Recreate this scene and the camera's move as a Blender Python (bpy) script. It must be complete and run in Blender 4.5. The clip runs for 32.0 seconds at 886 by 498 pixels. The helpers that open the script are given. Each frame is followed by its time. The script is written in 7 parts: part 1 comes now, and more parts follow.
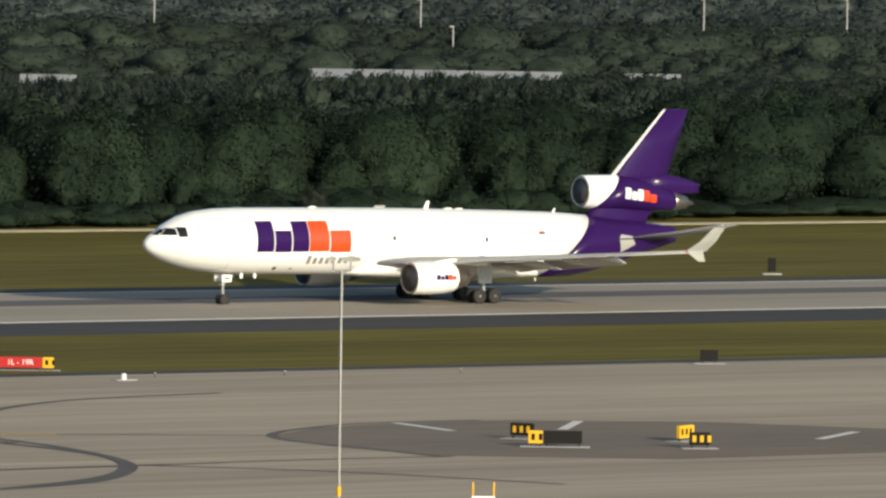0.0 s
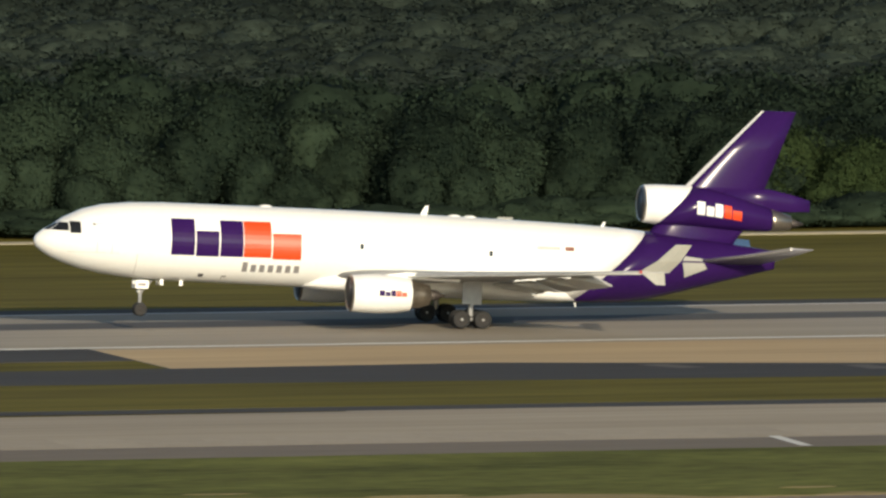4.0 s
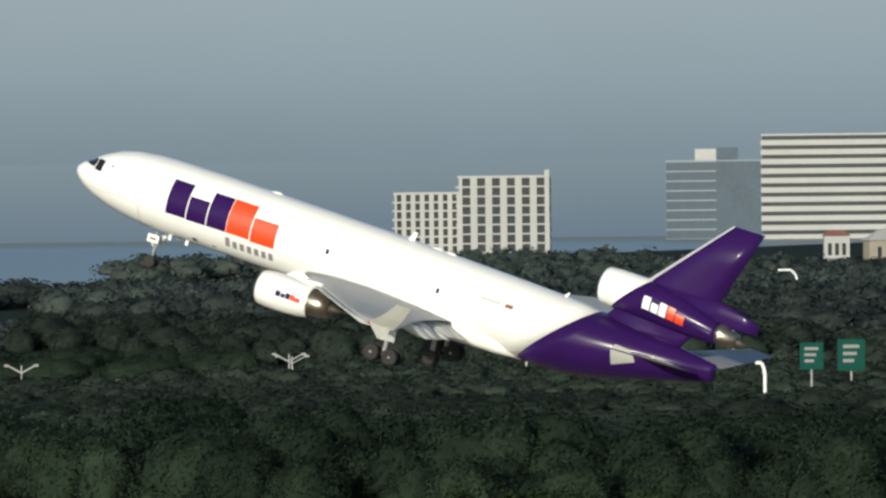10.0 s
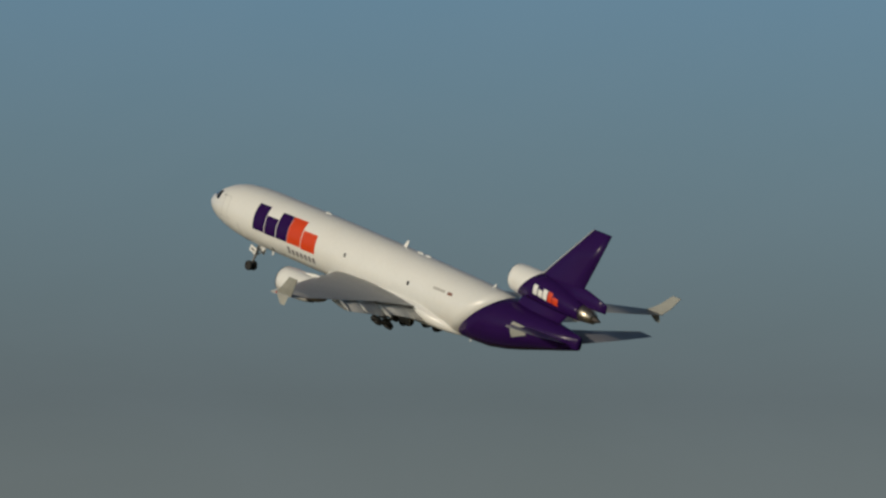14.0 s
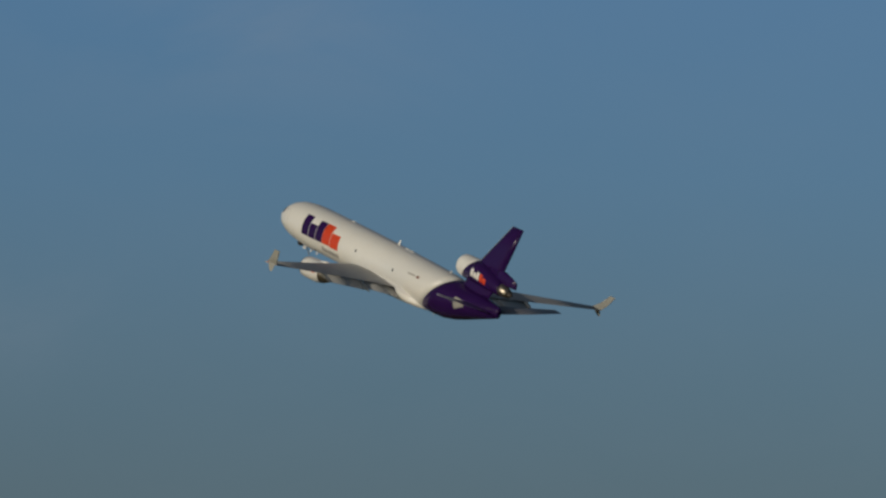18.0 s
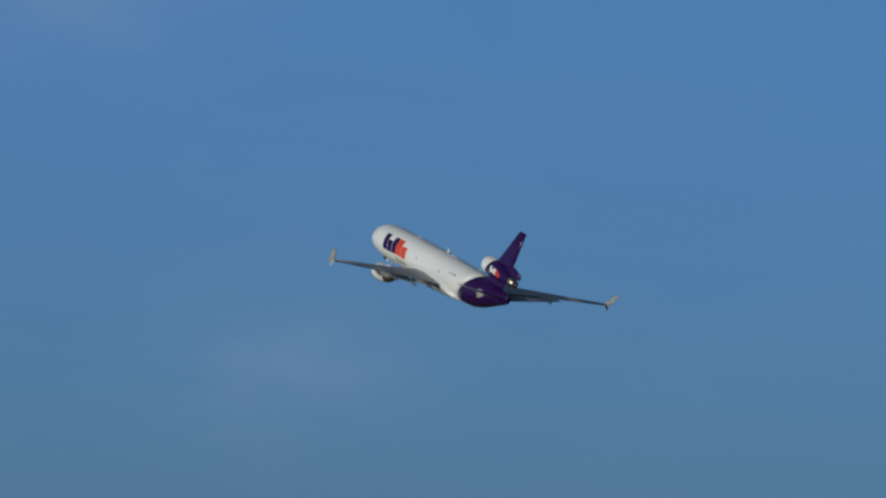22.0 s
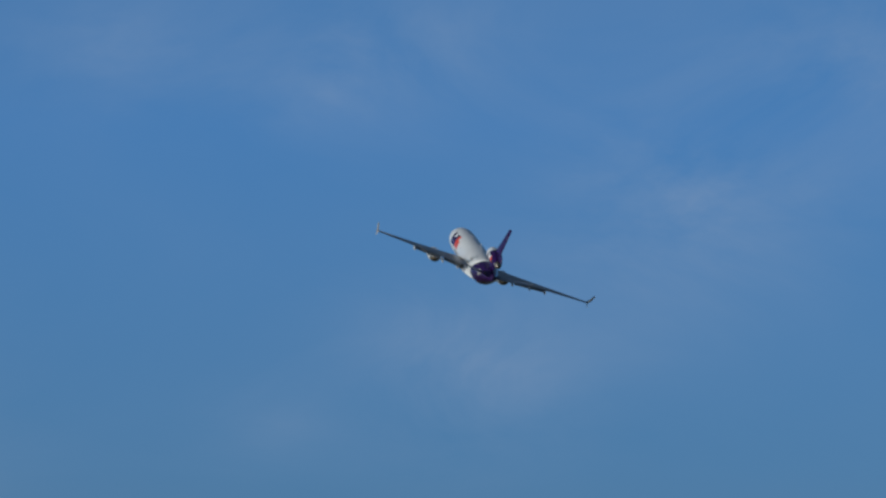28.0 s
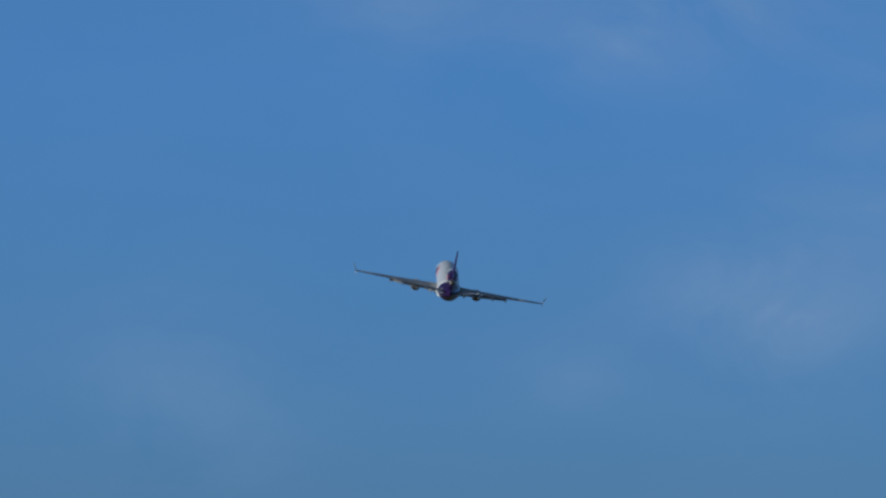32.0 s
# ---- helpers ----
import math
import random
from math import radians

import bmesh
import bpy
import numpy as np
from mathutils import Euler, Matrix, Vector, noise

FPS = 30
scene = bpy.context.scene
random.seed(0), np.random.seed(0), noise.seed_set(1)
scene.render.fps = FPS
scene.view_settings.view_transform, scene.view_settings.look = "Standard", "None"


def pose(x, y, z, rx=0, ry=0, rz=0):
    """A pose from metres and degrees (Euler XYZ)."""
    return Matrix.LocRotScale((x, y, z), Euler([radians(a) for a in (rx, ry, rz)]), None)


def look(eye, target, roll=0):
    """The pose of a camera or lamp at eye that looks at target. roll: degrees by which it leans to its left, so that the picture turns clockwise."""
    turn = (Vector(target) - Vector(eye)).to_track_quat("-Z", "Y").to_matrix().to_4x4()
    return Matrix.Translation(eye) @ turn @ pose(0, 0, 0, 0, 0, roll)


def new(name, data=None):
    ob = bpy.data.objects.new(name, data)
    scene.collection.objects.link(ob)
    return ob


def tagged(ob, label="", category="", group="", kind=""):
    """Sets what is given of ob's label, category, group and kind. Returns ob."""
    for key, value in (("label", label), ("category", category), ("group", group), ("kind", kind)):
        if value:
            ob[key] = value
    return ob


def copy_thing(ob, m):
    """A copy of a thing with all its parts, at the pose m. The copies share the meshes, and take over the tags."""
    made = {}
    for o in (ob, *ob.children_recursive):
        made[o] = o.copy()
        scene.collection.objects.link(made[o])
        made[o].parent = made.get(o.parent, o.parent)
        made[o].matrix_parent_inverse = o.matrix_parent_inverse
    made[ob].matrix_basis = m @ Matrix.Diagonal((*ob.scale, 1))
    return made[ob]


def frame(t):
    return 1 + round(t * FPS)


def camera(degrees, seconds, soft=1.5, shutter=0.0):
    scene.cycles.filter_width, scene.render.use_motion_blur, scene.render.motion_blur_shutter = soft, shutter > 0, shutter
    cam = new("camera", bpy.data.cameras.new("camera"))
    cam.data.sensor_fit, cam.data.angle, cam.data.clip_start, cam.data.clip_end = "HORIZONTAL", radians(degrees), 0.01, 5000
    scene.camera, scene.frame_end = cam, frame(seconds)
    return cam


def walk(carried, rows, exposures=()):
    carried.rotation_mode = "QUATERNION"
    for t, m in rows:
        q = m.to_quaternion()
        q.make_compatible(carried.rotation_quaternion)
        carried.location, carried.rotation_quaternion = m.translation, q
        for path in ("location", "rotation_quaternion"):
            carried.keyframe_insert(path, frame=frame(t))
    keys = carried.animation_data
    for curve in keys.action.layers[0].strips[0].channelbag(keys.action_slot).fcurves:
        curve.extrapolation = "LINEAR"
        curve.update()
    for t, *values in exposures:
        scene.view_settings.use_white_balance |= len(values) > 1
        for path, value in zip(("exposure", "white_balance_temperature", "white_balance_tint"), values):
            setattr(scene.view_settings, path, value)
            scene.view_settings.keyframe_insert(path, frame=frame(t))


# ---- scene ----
EYE = Vector((0.0, 0.0, 37.54))


def aim(az, el, roll):
    """The camera's pose by bearing from the runway's normal, elevation and lean."""
    a, e = radians(az), radians(el)
    return look(EYE, EYE + Vector((math.sin(a) * math.cos(e), math.cos(a) * math.cos(e), math.sin(e))), roll)


cam = camera(5.3398, 32.0, soft=2.5)
walk(cam, [
    (0, aim(35.0155, -2.2366, 0.831)),
    (0.5, aim(33.1433, -2.2970, 0.786)),
    (1, aim(31.0313, -2.3692, 0.709)),
    (1.5, aim(28.5721, -2.4730, 0.520)),
    (2, aim(26.0696, -2.5167, 0.419)),
    (2.5, aim(23.6022, -2.5247, 0.234)),
    (3, aim(20.6701, -2.4971, 0.256)),
    (3.5, aim(17.7628, -2.5140, 0.166)),
    (5.5, aim(5.7243, -2.4068, -0.801)),
    (6, aim(2.4872, -2.2832, -0.790)),
    (6.5, aim(-1.3064, -2.2438, -0.901)),
    (7, aim(-4.8299, -2.1174, -1.004)),
    (7.5, aim(-8.2402, -1.9958, -1.081)),
    (8, aim(-11.6505, -1.7915, -1.286)),
    (8.5, aim(-15.2950, -1.5192, -1.316)),
    (9, aim(-18.2980, -1.2130, -0.987)),
    (9.5, aim(-21.7479, -0.8233, -0.798)),
    (10, aim(-24.7876, -0.5059, -0.632)),
    (10.5, aim(-27.6586, -0.0379, -0.433)),
    (11, aim(-30.5731, 0.4108, -0.141)),
    (12, aim(-36.1900, 1.5624, 0.198)),
    (13, aim(-40.8724, 2.4126, 0.382)),
    (14, aim(-44.9383, 3.1167, 0.449)),
    (14.5, aim(-46.7974, 3.4322, 0.484)),
    (16.5, aim(-53.3074, 4.8339, 0.552)),
    (17, aim(-54.7282, 5.1303, 0.437)),
    (18, aim(-57.3147, 5.3325, 0.462)),
    (19, aim(-59.5453, 5.6401, 0.360)),
    (20, aim(-61.5381, 5.9755, 0.294)),
    (21, aim(-63.6717, 6.2902, 0.218)),
    (22, aim(-65.3709, 6.4655, 0.247)),
    (23, aim(-66.6876, 6.7448, 0.297)),
    (24, aim(-67.9062, 6.8333, 0.407)),
    (25, aim(-69.1301, 6.8559, 0.485)),
    (25.5, aim(-69.7954, 6.8318, 0.544)),
    (27.5, aim(-71.7004, 7.0880, 0.498)),
    (28, aim(-72.2087, 7.0717, 0.482)),
    (29, aim(-72.9586, 7.0815, 0.439)),
    (30, aim(-73.4106, 6.9864, 0.400)),
    (31, aim(-73.8450, 6.9291, 0.332)),
    (32, aim(-73.9761, 6.7735, 0.256)),
], exposures=[(0, 0.45, 6850, 10), (2, 0.52, 7300, 11), (3.5, 0.38, 7200, 11), (5.5, -0.05, 6650, 9), (8, 0.05, 6300, 8), (9.5, 0.12, 6300, 8), (10.3, 0.13, 6350, 9), (11, -0.15, 6450, 9), (12.5, -0.84, 6600, 10), (14, -1.04, 6800, 10), (17, -1.37, 7250, 12), (18, -1.32, 6850, 11), (20, -1.15, 5850, 10), (25, -1.07, 5650, 10), (32, -0.96, 5280, 10)])

SUN, SUN_EL = 4.05, 15.3
SKY, CLOUD = 0.1, (4.9, 6.2, 7.9, 1.0)
# cloud banks: bearing, height, half width, half height in degrees, and how thick
BANKS = ((-69.6, 8.2, 2.8, 1.2, 0.7), (-67.6, 8.2, 2.4, 1.0, 0.6), (-70.7, 7.35, 1.7, 1.3, 0.8), (-66.3, 5.7, 1.6, 0.9, 0.4), (-72.6, 8.3, 1.8, 0.9, 0.65), (-74.2, 8.3, 1.4, 0.8, 0.45), (-72.0, 6.4, 1.6, 1.1, 0.6), (-75.6, 5.9, 1.4, 1.1, 0.35), (-66.0, 8.6, 2.0, 0.8, 0.5), (-58.3, 6.6, 2.2, 0.9, 0.4), (-60.5, 4.9, 2.2, 0.7, 0.35), (-72.9, 8.0, 1.1, 0.5, 0.50), (-72.1, 6.4, 1.0, 0.7, 0.50), (-73.2, 6.0, 0.9, 0.5, 0.35))
# sky tint by height, from the horizon up to about 24 degrees and on
HAZE = ((0.0, (0.515, 0.63, 0.91)), (1.0, (0.25, 0.24, 0.22)), (0.0225, (0.485, 0.585, 0.85)), (0.096, (0.230, 0.282, 0.425)), (0.16, (0.216, 0.300, 0.447)), (0.205, (0.210, 0.316, 0.485)), (0.25, (0.206, 0.338, 0.545)), (0.285, (0.206, 0.343, 0.560)), (0.34, (0.207, 0.352, 0.585)), (0.5, (0.20, 0.30, 0.40)))

# ---- world and sun ----
world = bpy.data.worlds.new("sky")
scene.world = world
world.use_nodes = True
wn = world.node_tree
wn.nodes.clear()
w_out = wn.nodes.new("ShaderNodeOutputWorld")
w_bg = wn.nodes.new("ShaderNodeBackground")
w_sky = wn.nodes.new("ShaderNodeTexSky")
w_sky.sky_type = "NISHITA"
w_sky.sun_disc = False
w_sky.sun_elevation = radians(SUN_EL)
w_sky.sun_rotation = radians(180.0)
w_sky.air_density, w_sky.dust_density, w_sky.ozone_density = 1.0, 2.2, 1.6
w_bg.inputs["Strength"].default_value = SKY
# thin high cloud: soft banks at their bearings and heights, broken up by noise
w_tc = wn.nodes.new("ShaderNodeTexCoord")
w_map = wn.nodes.new("ShaderNodeMapping")
w_map.inputs["Scale"].default_value = (30.0, 30.0, 62.0)
w_map.inputs["Location"].default_value = (-0.41, -1.41, 0.0)
w_no = wn.nodes.new("ShaderNodeTexNoise")
w_no.inputs["Scale"].default_value = 1.0
w_no.inputs["Detail"].default_value = 6.0
w_no.inputs["Roughness"].default_value = 0.6
w_no.inputs["Distortion"].default_value = 0.5
w_rmp = wn.nodes.new("ShaderNodeMapRange")
w_rmp.inputs["From Min"].default_value, w_rmp.inputs["From Max"].default_value = 0.30, 0.74
w_rmp.inputs["To Min"].default_value, w_rmp.inputs["To Max"].default_value = 0.0, 1.0
w_mix = wn.nodes.new("ShaderNodeMix")
w_mix.data_type = "RGBA"
w_mix.inputs["B"].default_value = CLOUD
bank_sum = None
for az_, el_, wide, tall, much in BANKS:
    w_rot = wn.nodes.new("ShaderNodeMapping")
    w_rot.inputs["Rotation"].default_value = (0.0, 0.0, radians(az_))
    w_fit = wn.nodes.new("ShaderNodeMapping")
    w_fit.inputs["Scale"].default_value = (1 / radians(wide), 0.0, 1 / radians(tall))
    w_fit.inputs["Location"].default_value = (0.0, 0.0, -math.sin(radians(el_)) / radians(tall))
    w_ball = wn.nodes.new("ShaderNodeTexGradient")
    w_ball.gradient_type = "QUADRATIC_SPHERE"
    w_add = wn.nodes.new("ShaderNodeMath")
    w_add.operation, w_add.inputs[1].default_value = "MULTIPLY_ADD", much
    wn.links.new(w_tc.outputs["Generated"], w_rot.inputs["Vector"])
    wn.links.new(w_rot.outputs["Vector"], w_fit.inputs["Vector"])
    wn.links.new(w_fit.outputs["Vector"], w_ball.inputs["Vector"])
    wn.links.new(w_ball.outputs["Fac"], w_add.inputs[0])
    if bank_sum:
        wn.links.new(bank_sum, w_add.inputs[2])
    else:
        w_add.inputs[2].default_value = 0.05
    bank_sum = w_add.outputs[0]
# haze: greyer low down, clear blue higher up
w_sep = wn.nodes.new("ShaderNodeSeparateXYZ")
w_high = wn.nodes.new("ShaderNodeMapRange")
w_high.inputs["From Max"].default_value = 0.4
w_ramp = wn.nodes.new("ShaderNodeValToRGB")
for k, (at_, colour) in enumerate(HAZE):
    e = w_ramp.color_ramp.elements[k] if k < 2 else w_ramp.color_ramp.elements.new(at_)
    e.position, e.color = at_, (*colour, 1.0)
w_tint = wn.nodes.new("ShaderNodeMix")
w_tint.data_type, w_tint.blend_type = "RGBA", "MULTIPLY"
w_tint.inputs["Factor"].default_value = 1.0
w_gain = wn.nodes.new("ShaderNodeMix")
w_gain.data_type, w_gain.blend_type = "RGBA", "MULTIPLY"
w_gain.inputs["Factor"].default_value = 1.0
w_gain.inputs["B"].default_value = (4.0, 4.0, 4.0, 1.0)
wn.links.new(w_tc.outputs["Generated"], w_sep.inputs["Vector"])
wn.links.new(w_sep.outputs["Z"], w_high.inputs["Value"])
wn.links.new(w_high.outputs["Result"], w_ramp.inputs["Fac"])
wn.links.new(w_ramp.outputs["Color"], w_gain.inputs["A"])
wn.links.new(w_gain.outputs["Result"], w_tint.inputs["B"])
wn.links.new(w_tc.outputs["Generated"], w_map.inputs["Vector"])
wn.links.new(w_map.outputs["Vector"], w_no.inputs["Vector"])
wn.links.new(w_no.outputs["Fac"], w_rmp.inputs["Value"])
w_cover = wn.nodes.new("ShaderNodeMath")
w_cover.operation = "MULTIPLY"
wn.links.new(bank_sum, w_cover.inputs[0])
wn.links.new(w_rmp.outputs["Result"], w_cover.inputs[1])
wn.links.new(w_cover.outputs[0], w_mix.inputs["Factor"])
wn.links.new(w_sky.outputs["Color"], w_tint.inputs["A"])
wn.links.new(w_tint.outputs["Result"], w_mix.inputs["A"])
wn.links.new(w_mix.outputs["Result"], w_bg.inputs["Color"])
wn.links.new(w_bg.outputs["Background"], w_out.inputs["Surface"])

sun = new("sun", bpy.data.lights.new("sun", "SUN"))
sun.data.energy, sun.data.angle, sun.data.color = SUN, radians(0.5), (1.0, 0.905, 0.745)
sun.matrix_basis = look((0, -300, 300), (0, -300 + math.cos(radians(SUN_EL)), 300 - math.sin(radians(SUN_EL))))


# ---- materials ----
def mat(name, base, rough=0.6, metal=0.0, var=0.15, scale=1.0, fine=8.0, bump=0.0, tint=None, coat=0.0, per_object=0.0, stretch=(1, 1, 1), island=0.0, spec=0.5, thin=0.0):
    """A painted, mineral or plant surface: its colour drifts at two scales, with grain and relief."""
    m = bpy.data.materials.new(name)
    m.use_nodes = True
    nt = m.node_tree
    b = nt.nodes["Principled BSDF"]
    b.inputs["Roughness"].default_value = rough
    b.inputs["Metallic"].default_value = metal
    b.inputs["Coat Weight"].default_value = coat
    b.inputs["Specular IOR Level"].default_value = spec
    tc = nt.nodes.new("ShaderNodeTexCoord")
    mp = nt.nodes.new("ShaderNodeMapping")
    mp.inputs["Scale"].default_value = stretch
    nt.links.new(tc.outputs["Object"], mp.inputs["Vector"])
    a = nt.nodes.new("ShaderNodeTexNoise")
    a.inputs["Scale"].default_value, a.inputs["Detail"].default_value = scale, 3.0
    c = nt.nodes.new("ShaderNodeTexNoise")
    c.inputs["Scale"].default_value, c.inputs["Detail"].default_value = scale * fine, 4.0
    for n in (a, c):
        nt.links.new(mp.outputs["Vector"], n.inputs["Vector"])
    avg = nt.nodes.new("ShaderNodeMath")
    avg.operation = "ADD"
    nt.links.new(a.outputs["Fac"], avg.inputs[0])
    nt.links.new(c.outputs["Fac"], avg.inputs[1])
    last = avg.outputs[0]
    for amount, node, socket in ((per_object, "ShaderNodeObjectInfo", "Random"), (island, "ShaderNodeNewGeometry", "Random Per Island")):
        if amount:
            o = nt.nodes.new(node)
            q = nt.nodes.new("ShaderNodeMath")
            q.operation, q.inputs[1].default_value = "MULTIPLY_ADD", amount
            nt.links.new(o.outputs[socket], q.inputs[0])
            q2 = nt.nodes.new("ShaderNodeMath")
            q2.operation, q2.inputs[1].default_value = "SUBTRACT", amount / 2
            nt.links.new(last, q.inputs[2])
            nt.links.new(q.outputs[0], q2.inputs[0])
            last = q2.outputs[0]
    ramp = nt.nodes.new("ShaderNodeValToRGB")
    lo = tuple(v * (1 - var) for v in base)
    hi = tuple(min(1.0, v * (1 + var)) for v in (tint or base))
    ramp.color_ramp.elements[0].position, ramp.color_ramp.elements[1].position = 0.28, 0.72
    ramp.color_ramp.elements[0].color, ramp.color_ramp.elements[1].color = (*lo, 1), (*hi, 1)
    half = nt.nodes.new("ShaderNodeMath")
    half.operation, half.inputs[1].default_value = "MULTIPLY", 0.5
    nt.links.new(last, half.inputs[0])
    nt.links.new(half.outputs[0], ramp.inputs["Fac"])
    nt.links.new(ramp.outputs["Color"], b.inputs["Base Color"])
    if thin:
        # thin leaves let part of the light through
        tr = nt.nodes.new("ShaderNodeBsdfTranslucent")
        mix = nt.nodes.new("ShaderNodeMixShader")
        mix.inputs["Fac"].default_value = thin
        nt.links.new(ramp.outputs["Color"], tr.inputs["Color"])
        nt.links.new(b.outputs["BSDF"], mix.inputs[1])
        nt.links.new(tr.outputs["BSDF"], mix.inputs[2])
        nt.links.new(mix.outputs["Shader"], nt.nodes["Material Output"].inputs["Surface"])
    if bump:
        bp = nt.nodes.new("ShaderNodeBump")
        bp.inputs["Strength"].default_value, bp.inputs["Distance"].default_value = 0.5, bump
        nt.links.new(c.outputs["Fac"], bp.inputs["Height"])
        nt.links.new(bp.outputs["Normal"], b.inputs["Normal"])
    return m


def glow(name, colour, strength, lit=True):
    m = bpy.data.materials.new(name)
    m.use_nodes = True
    b = m.node_tree.nodes["Principled BSDF"]
    b.inputs["Base Color"].default_value = (*colour, 1) if lit else (0, 0, 0, 1)
    b.inputs["Specular IOR Level"].default_value = 0.5 if lit else 0.0
    b.inputs["Emission Color"].default_value = (*colour, 1)
    b.inputs["Emission Strength"].default_value = strength
    return m


# self-lit backdrop colour: painted haze fading upward from water to sky
FAR_HAZE_GLOW = glow("far_bay_haze_glow", (0.175, 0.235, 0.275), 1.0, lit=False)
fw = FAR_HAZE_GLOW.node_tree
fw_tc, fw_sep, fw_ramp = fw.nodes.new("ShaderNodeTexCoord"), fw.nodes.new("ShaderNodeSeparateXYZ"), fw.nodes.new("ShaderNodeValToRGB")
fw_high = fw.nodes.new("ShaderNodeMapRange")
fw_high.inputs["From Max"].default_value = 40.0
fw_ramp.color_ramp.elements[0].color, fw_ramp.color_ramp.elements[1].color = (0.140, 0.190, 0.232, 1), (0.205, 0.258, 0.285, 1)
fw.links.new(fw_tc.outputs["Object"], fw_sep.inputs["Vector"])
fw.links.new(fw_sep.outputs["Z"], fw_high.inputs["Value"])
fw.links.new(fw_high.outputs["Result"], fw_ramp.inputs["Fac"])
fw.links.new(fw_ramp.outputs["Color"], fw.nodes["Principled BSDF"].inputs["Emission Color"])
GRASS = mat("grass", (0.084, 0.076, 0.014), 0.95, var=0.45, scale=0.03, fine=12, bump=0.05, tint=(0.124, 0.104, 0.024), stretch=(0.15, 1, 1), spec=0.05)
LUSH = mat("lush_grass", (0.072, 0.080, 0.018), 0.95, var=0.5, scale=0.12, fine=9, bump=0.05, tint=(0.125, 0.128, 0.034), stretch=(0.4, 1, 1), spec=0.05)
CONCRETE = mat("concrete", (0.30, 0.262, 0.21), 0.9, var=0.22, scale=0.05, fine=12, bump=0.01, stretch=(0.06, 1, 1), spec=0.2)
TAXI = mat("taxiway_concrete", (0.33, 0.277, 0.207), 0.9, var=0.36, scale=0.05, fine=9, bump=0.01, stretch=(0.07, 1, 1), spec=0.2)
TAN = mat("tan_concrete", (0.45, 0.325, 0.185), 0.9, var=0.24, scale=0.07, fine=8, stretch=(0.08, 1, 1), spec=0.2)
ASPHALT = mat("dark_asphalt", (0.045, 0.042, 0.04), 0.92, var=0.25, scale=0.05, fine=12, bump=0.01, stretch=(0.15, 1, 1), spec=0.2)
SLAB = mat("concrete_slab", (0.35, 0.295, 0.225), 0.9, var=0.12, scale=0.4, fine=10, per_object=0.3, spec=0.2)
OLD_ASPHALT = mat("old_asphalt", (0.165, 0.135, 0.105), 0.92, var=0.22, scale=0.05, fine=12, stretch=(0.2, 1, 1), spec=0.2)
WORN = mat("worn_brown_concrete", (0.235, 0.185, 0.132), 0.92, var=0.3, scale=0.05, fine=12, stretch=(0.1, 1, 1), spec=0.2)
RUBBER = mat("tyre_rubber_marks", (0.105, 0.097, 0.092), 0.9, var=0.35, scale=0.03, fine=18, stretch=(0.05, 2, 1), spec=0.2)
LINE_WHITE = mat("white_marking", (0.62, 0.60, 0.55), 0.8, var=0.12, scale=0.1, fine=12)
LINE_DARK = mat("dark_marking", (0.07, 0.058, 0.05), 0.9, var=0.3, scale=0.1, fine=9)
LINE_YELLOW = mat("yellow_marking", (0.42, 0.27, 0.07), 0.85, var=0.25, scale=0.2, fine=9)
SAND = mat("sand_road", (0.42, 0.36, 0.25), 0.95, var=0.25, scale=0.05, fine=12)
WATER = mat("bay_water", (0.175, 0.20, 0.185), 0.42, spec=0.35, var=0.15, scale=0.004, fine=10, stretch=(0.3, 1, 1))
LEAF = mat("leaves", (0.0190, 0.0328, 0.0232), 0.95, var=0.4, scale=0.12, fine=6, tint=(0.0268, 0.0415, 0.0258), per_object=0.45, island=0.14, spec=0.05, thin=0.36)
# lighter, greyer leaf copy: distance haze painted into the mid belts' colour
LEAF_HAZE = mat("haze_lightened_leaves", (0.0318, 0.0448, 0.0362), 0.95, var=0.45, scale=0.09, fine=7, tint=(0.0415, 0.0556, 0.0425), per_object=0.5, island=0.14, spec=0.05, thin=0.36)
# bluer, paler leaf copy: far haze is put into this colour
LEAF_FAR_HAZE = mat("haze_blued_leaves", (0.0630, 0.0805, 0.0752), 0.95, var=0.4, scale=0.06, fine=7, tint=(0.0770, 0.0963, 0.0858), per_object=0.5, island=0.14, spec=0.05, thin=0.5)
LEAF_LIGHT = mat("light_leaves", (0.0330, 0.0540, 0.0220), 0.95, var=0.4, scale=0.10, fine=8, tint=(0.0440, 0.0670, 0.0270), per_object=0.4, island=0.14, spec=0.05, thin=0.5)
LEAF_PALM = mat("grey_green_fronds", (0.050, 0.060, 0.045), 0.9, var=0.4, scale=0.4, fine=8, island=0.7, spec=0.1, thin=0.5)
LEAF_DRY = mat("dry_fronds", (0.075, 0.060, 0.040), 0.95, var=0.5, scale=0.3, fine=8, island=0.9, spec=0.05)
BARK = mat("bark", (0.035, 0.030, 0.024), 0.95, var=0.3, scale=1.0, fine=6, bump=0.02)
DRY_EDGE = mat("dry_grass_edge", (0.26, 0.205, 0.10), 0.95, var=0.35, scale=0.2, fine=8, stretch=(0.3, 1, 1), spec=0.05)
UNDER = mat("dark_woodland_ground", (0.014, 0.020, 0.010), 0.95, var=0.5, scale=0.03, fine=16, spec=0.05)
PAINT_WHITE = mat("white_aircraft_paint", (0.74, 0.735, 0.71), 0.32, var=0.04, scale=0.25, fine=14, coat=0.25)
PAINT_PURPLE = mat("purple_aircraft_paint", (0.0235, 0.0065, 0.064), 0.2, var=0.12, scale=0.25, fine=12, spec=0.13)
PAINT_ORANGE = mat("orange_paint", (0.62, 0.052, 0.008), 0.35, var=0.05, scale=0.5)
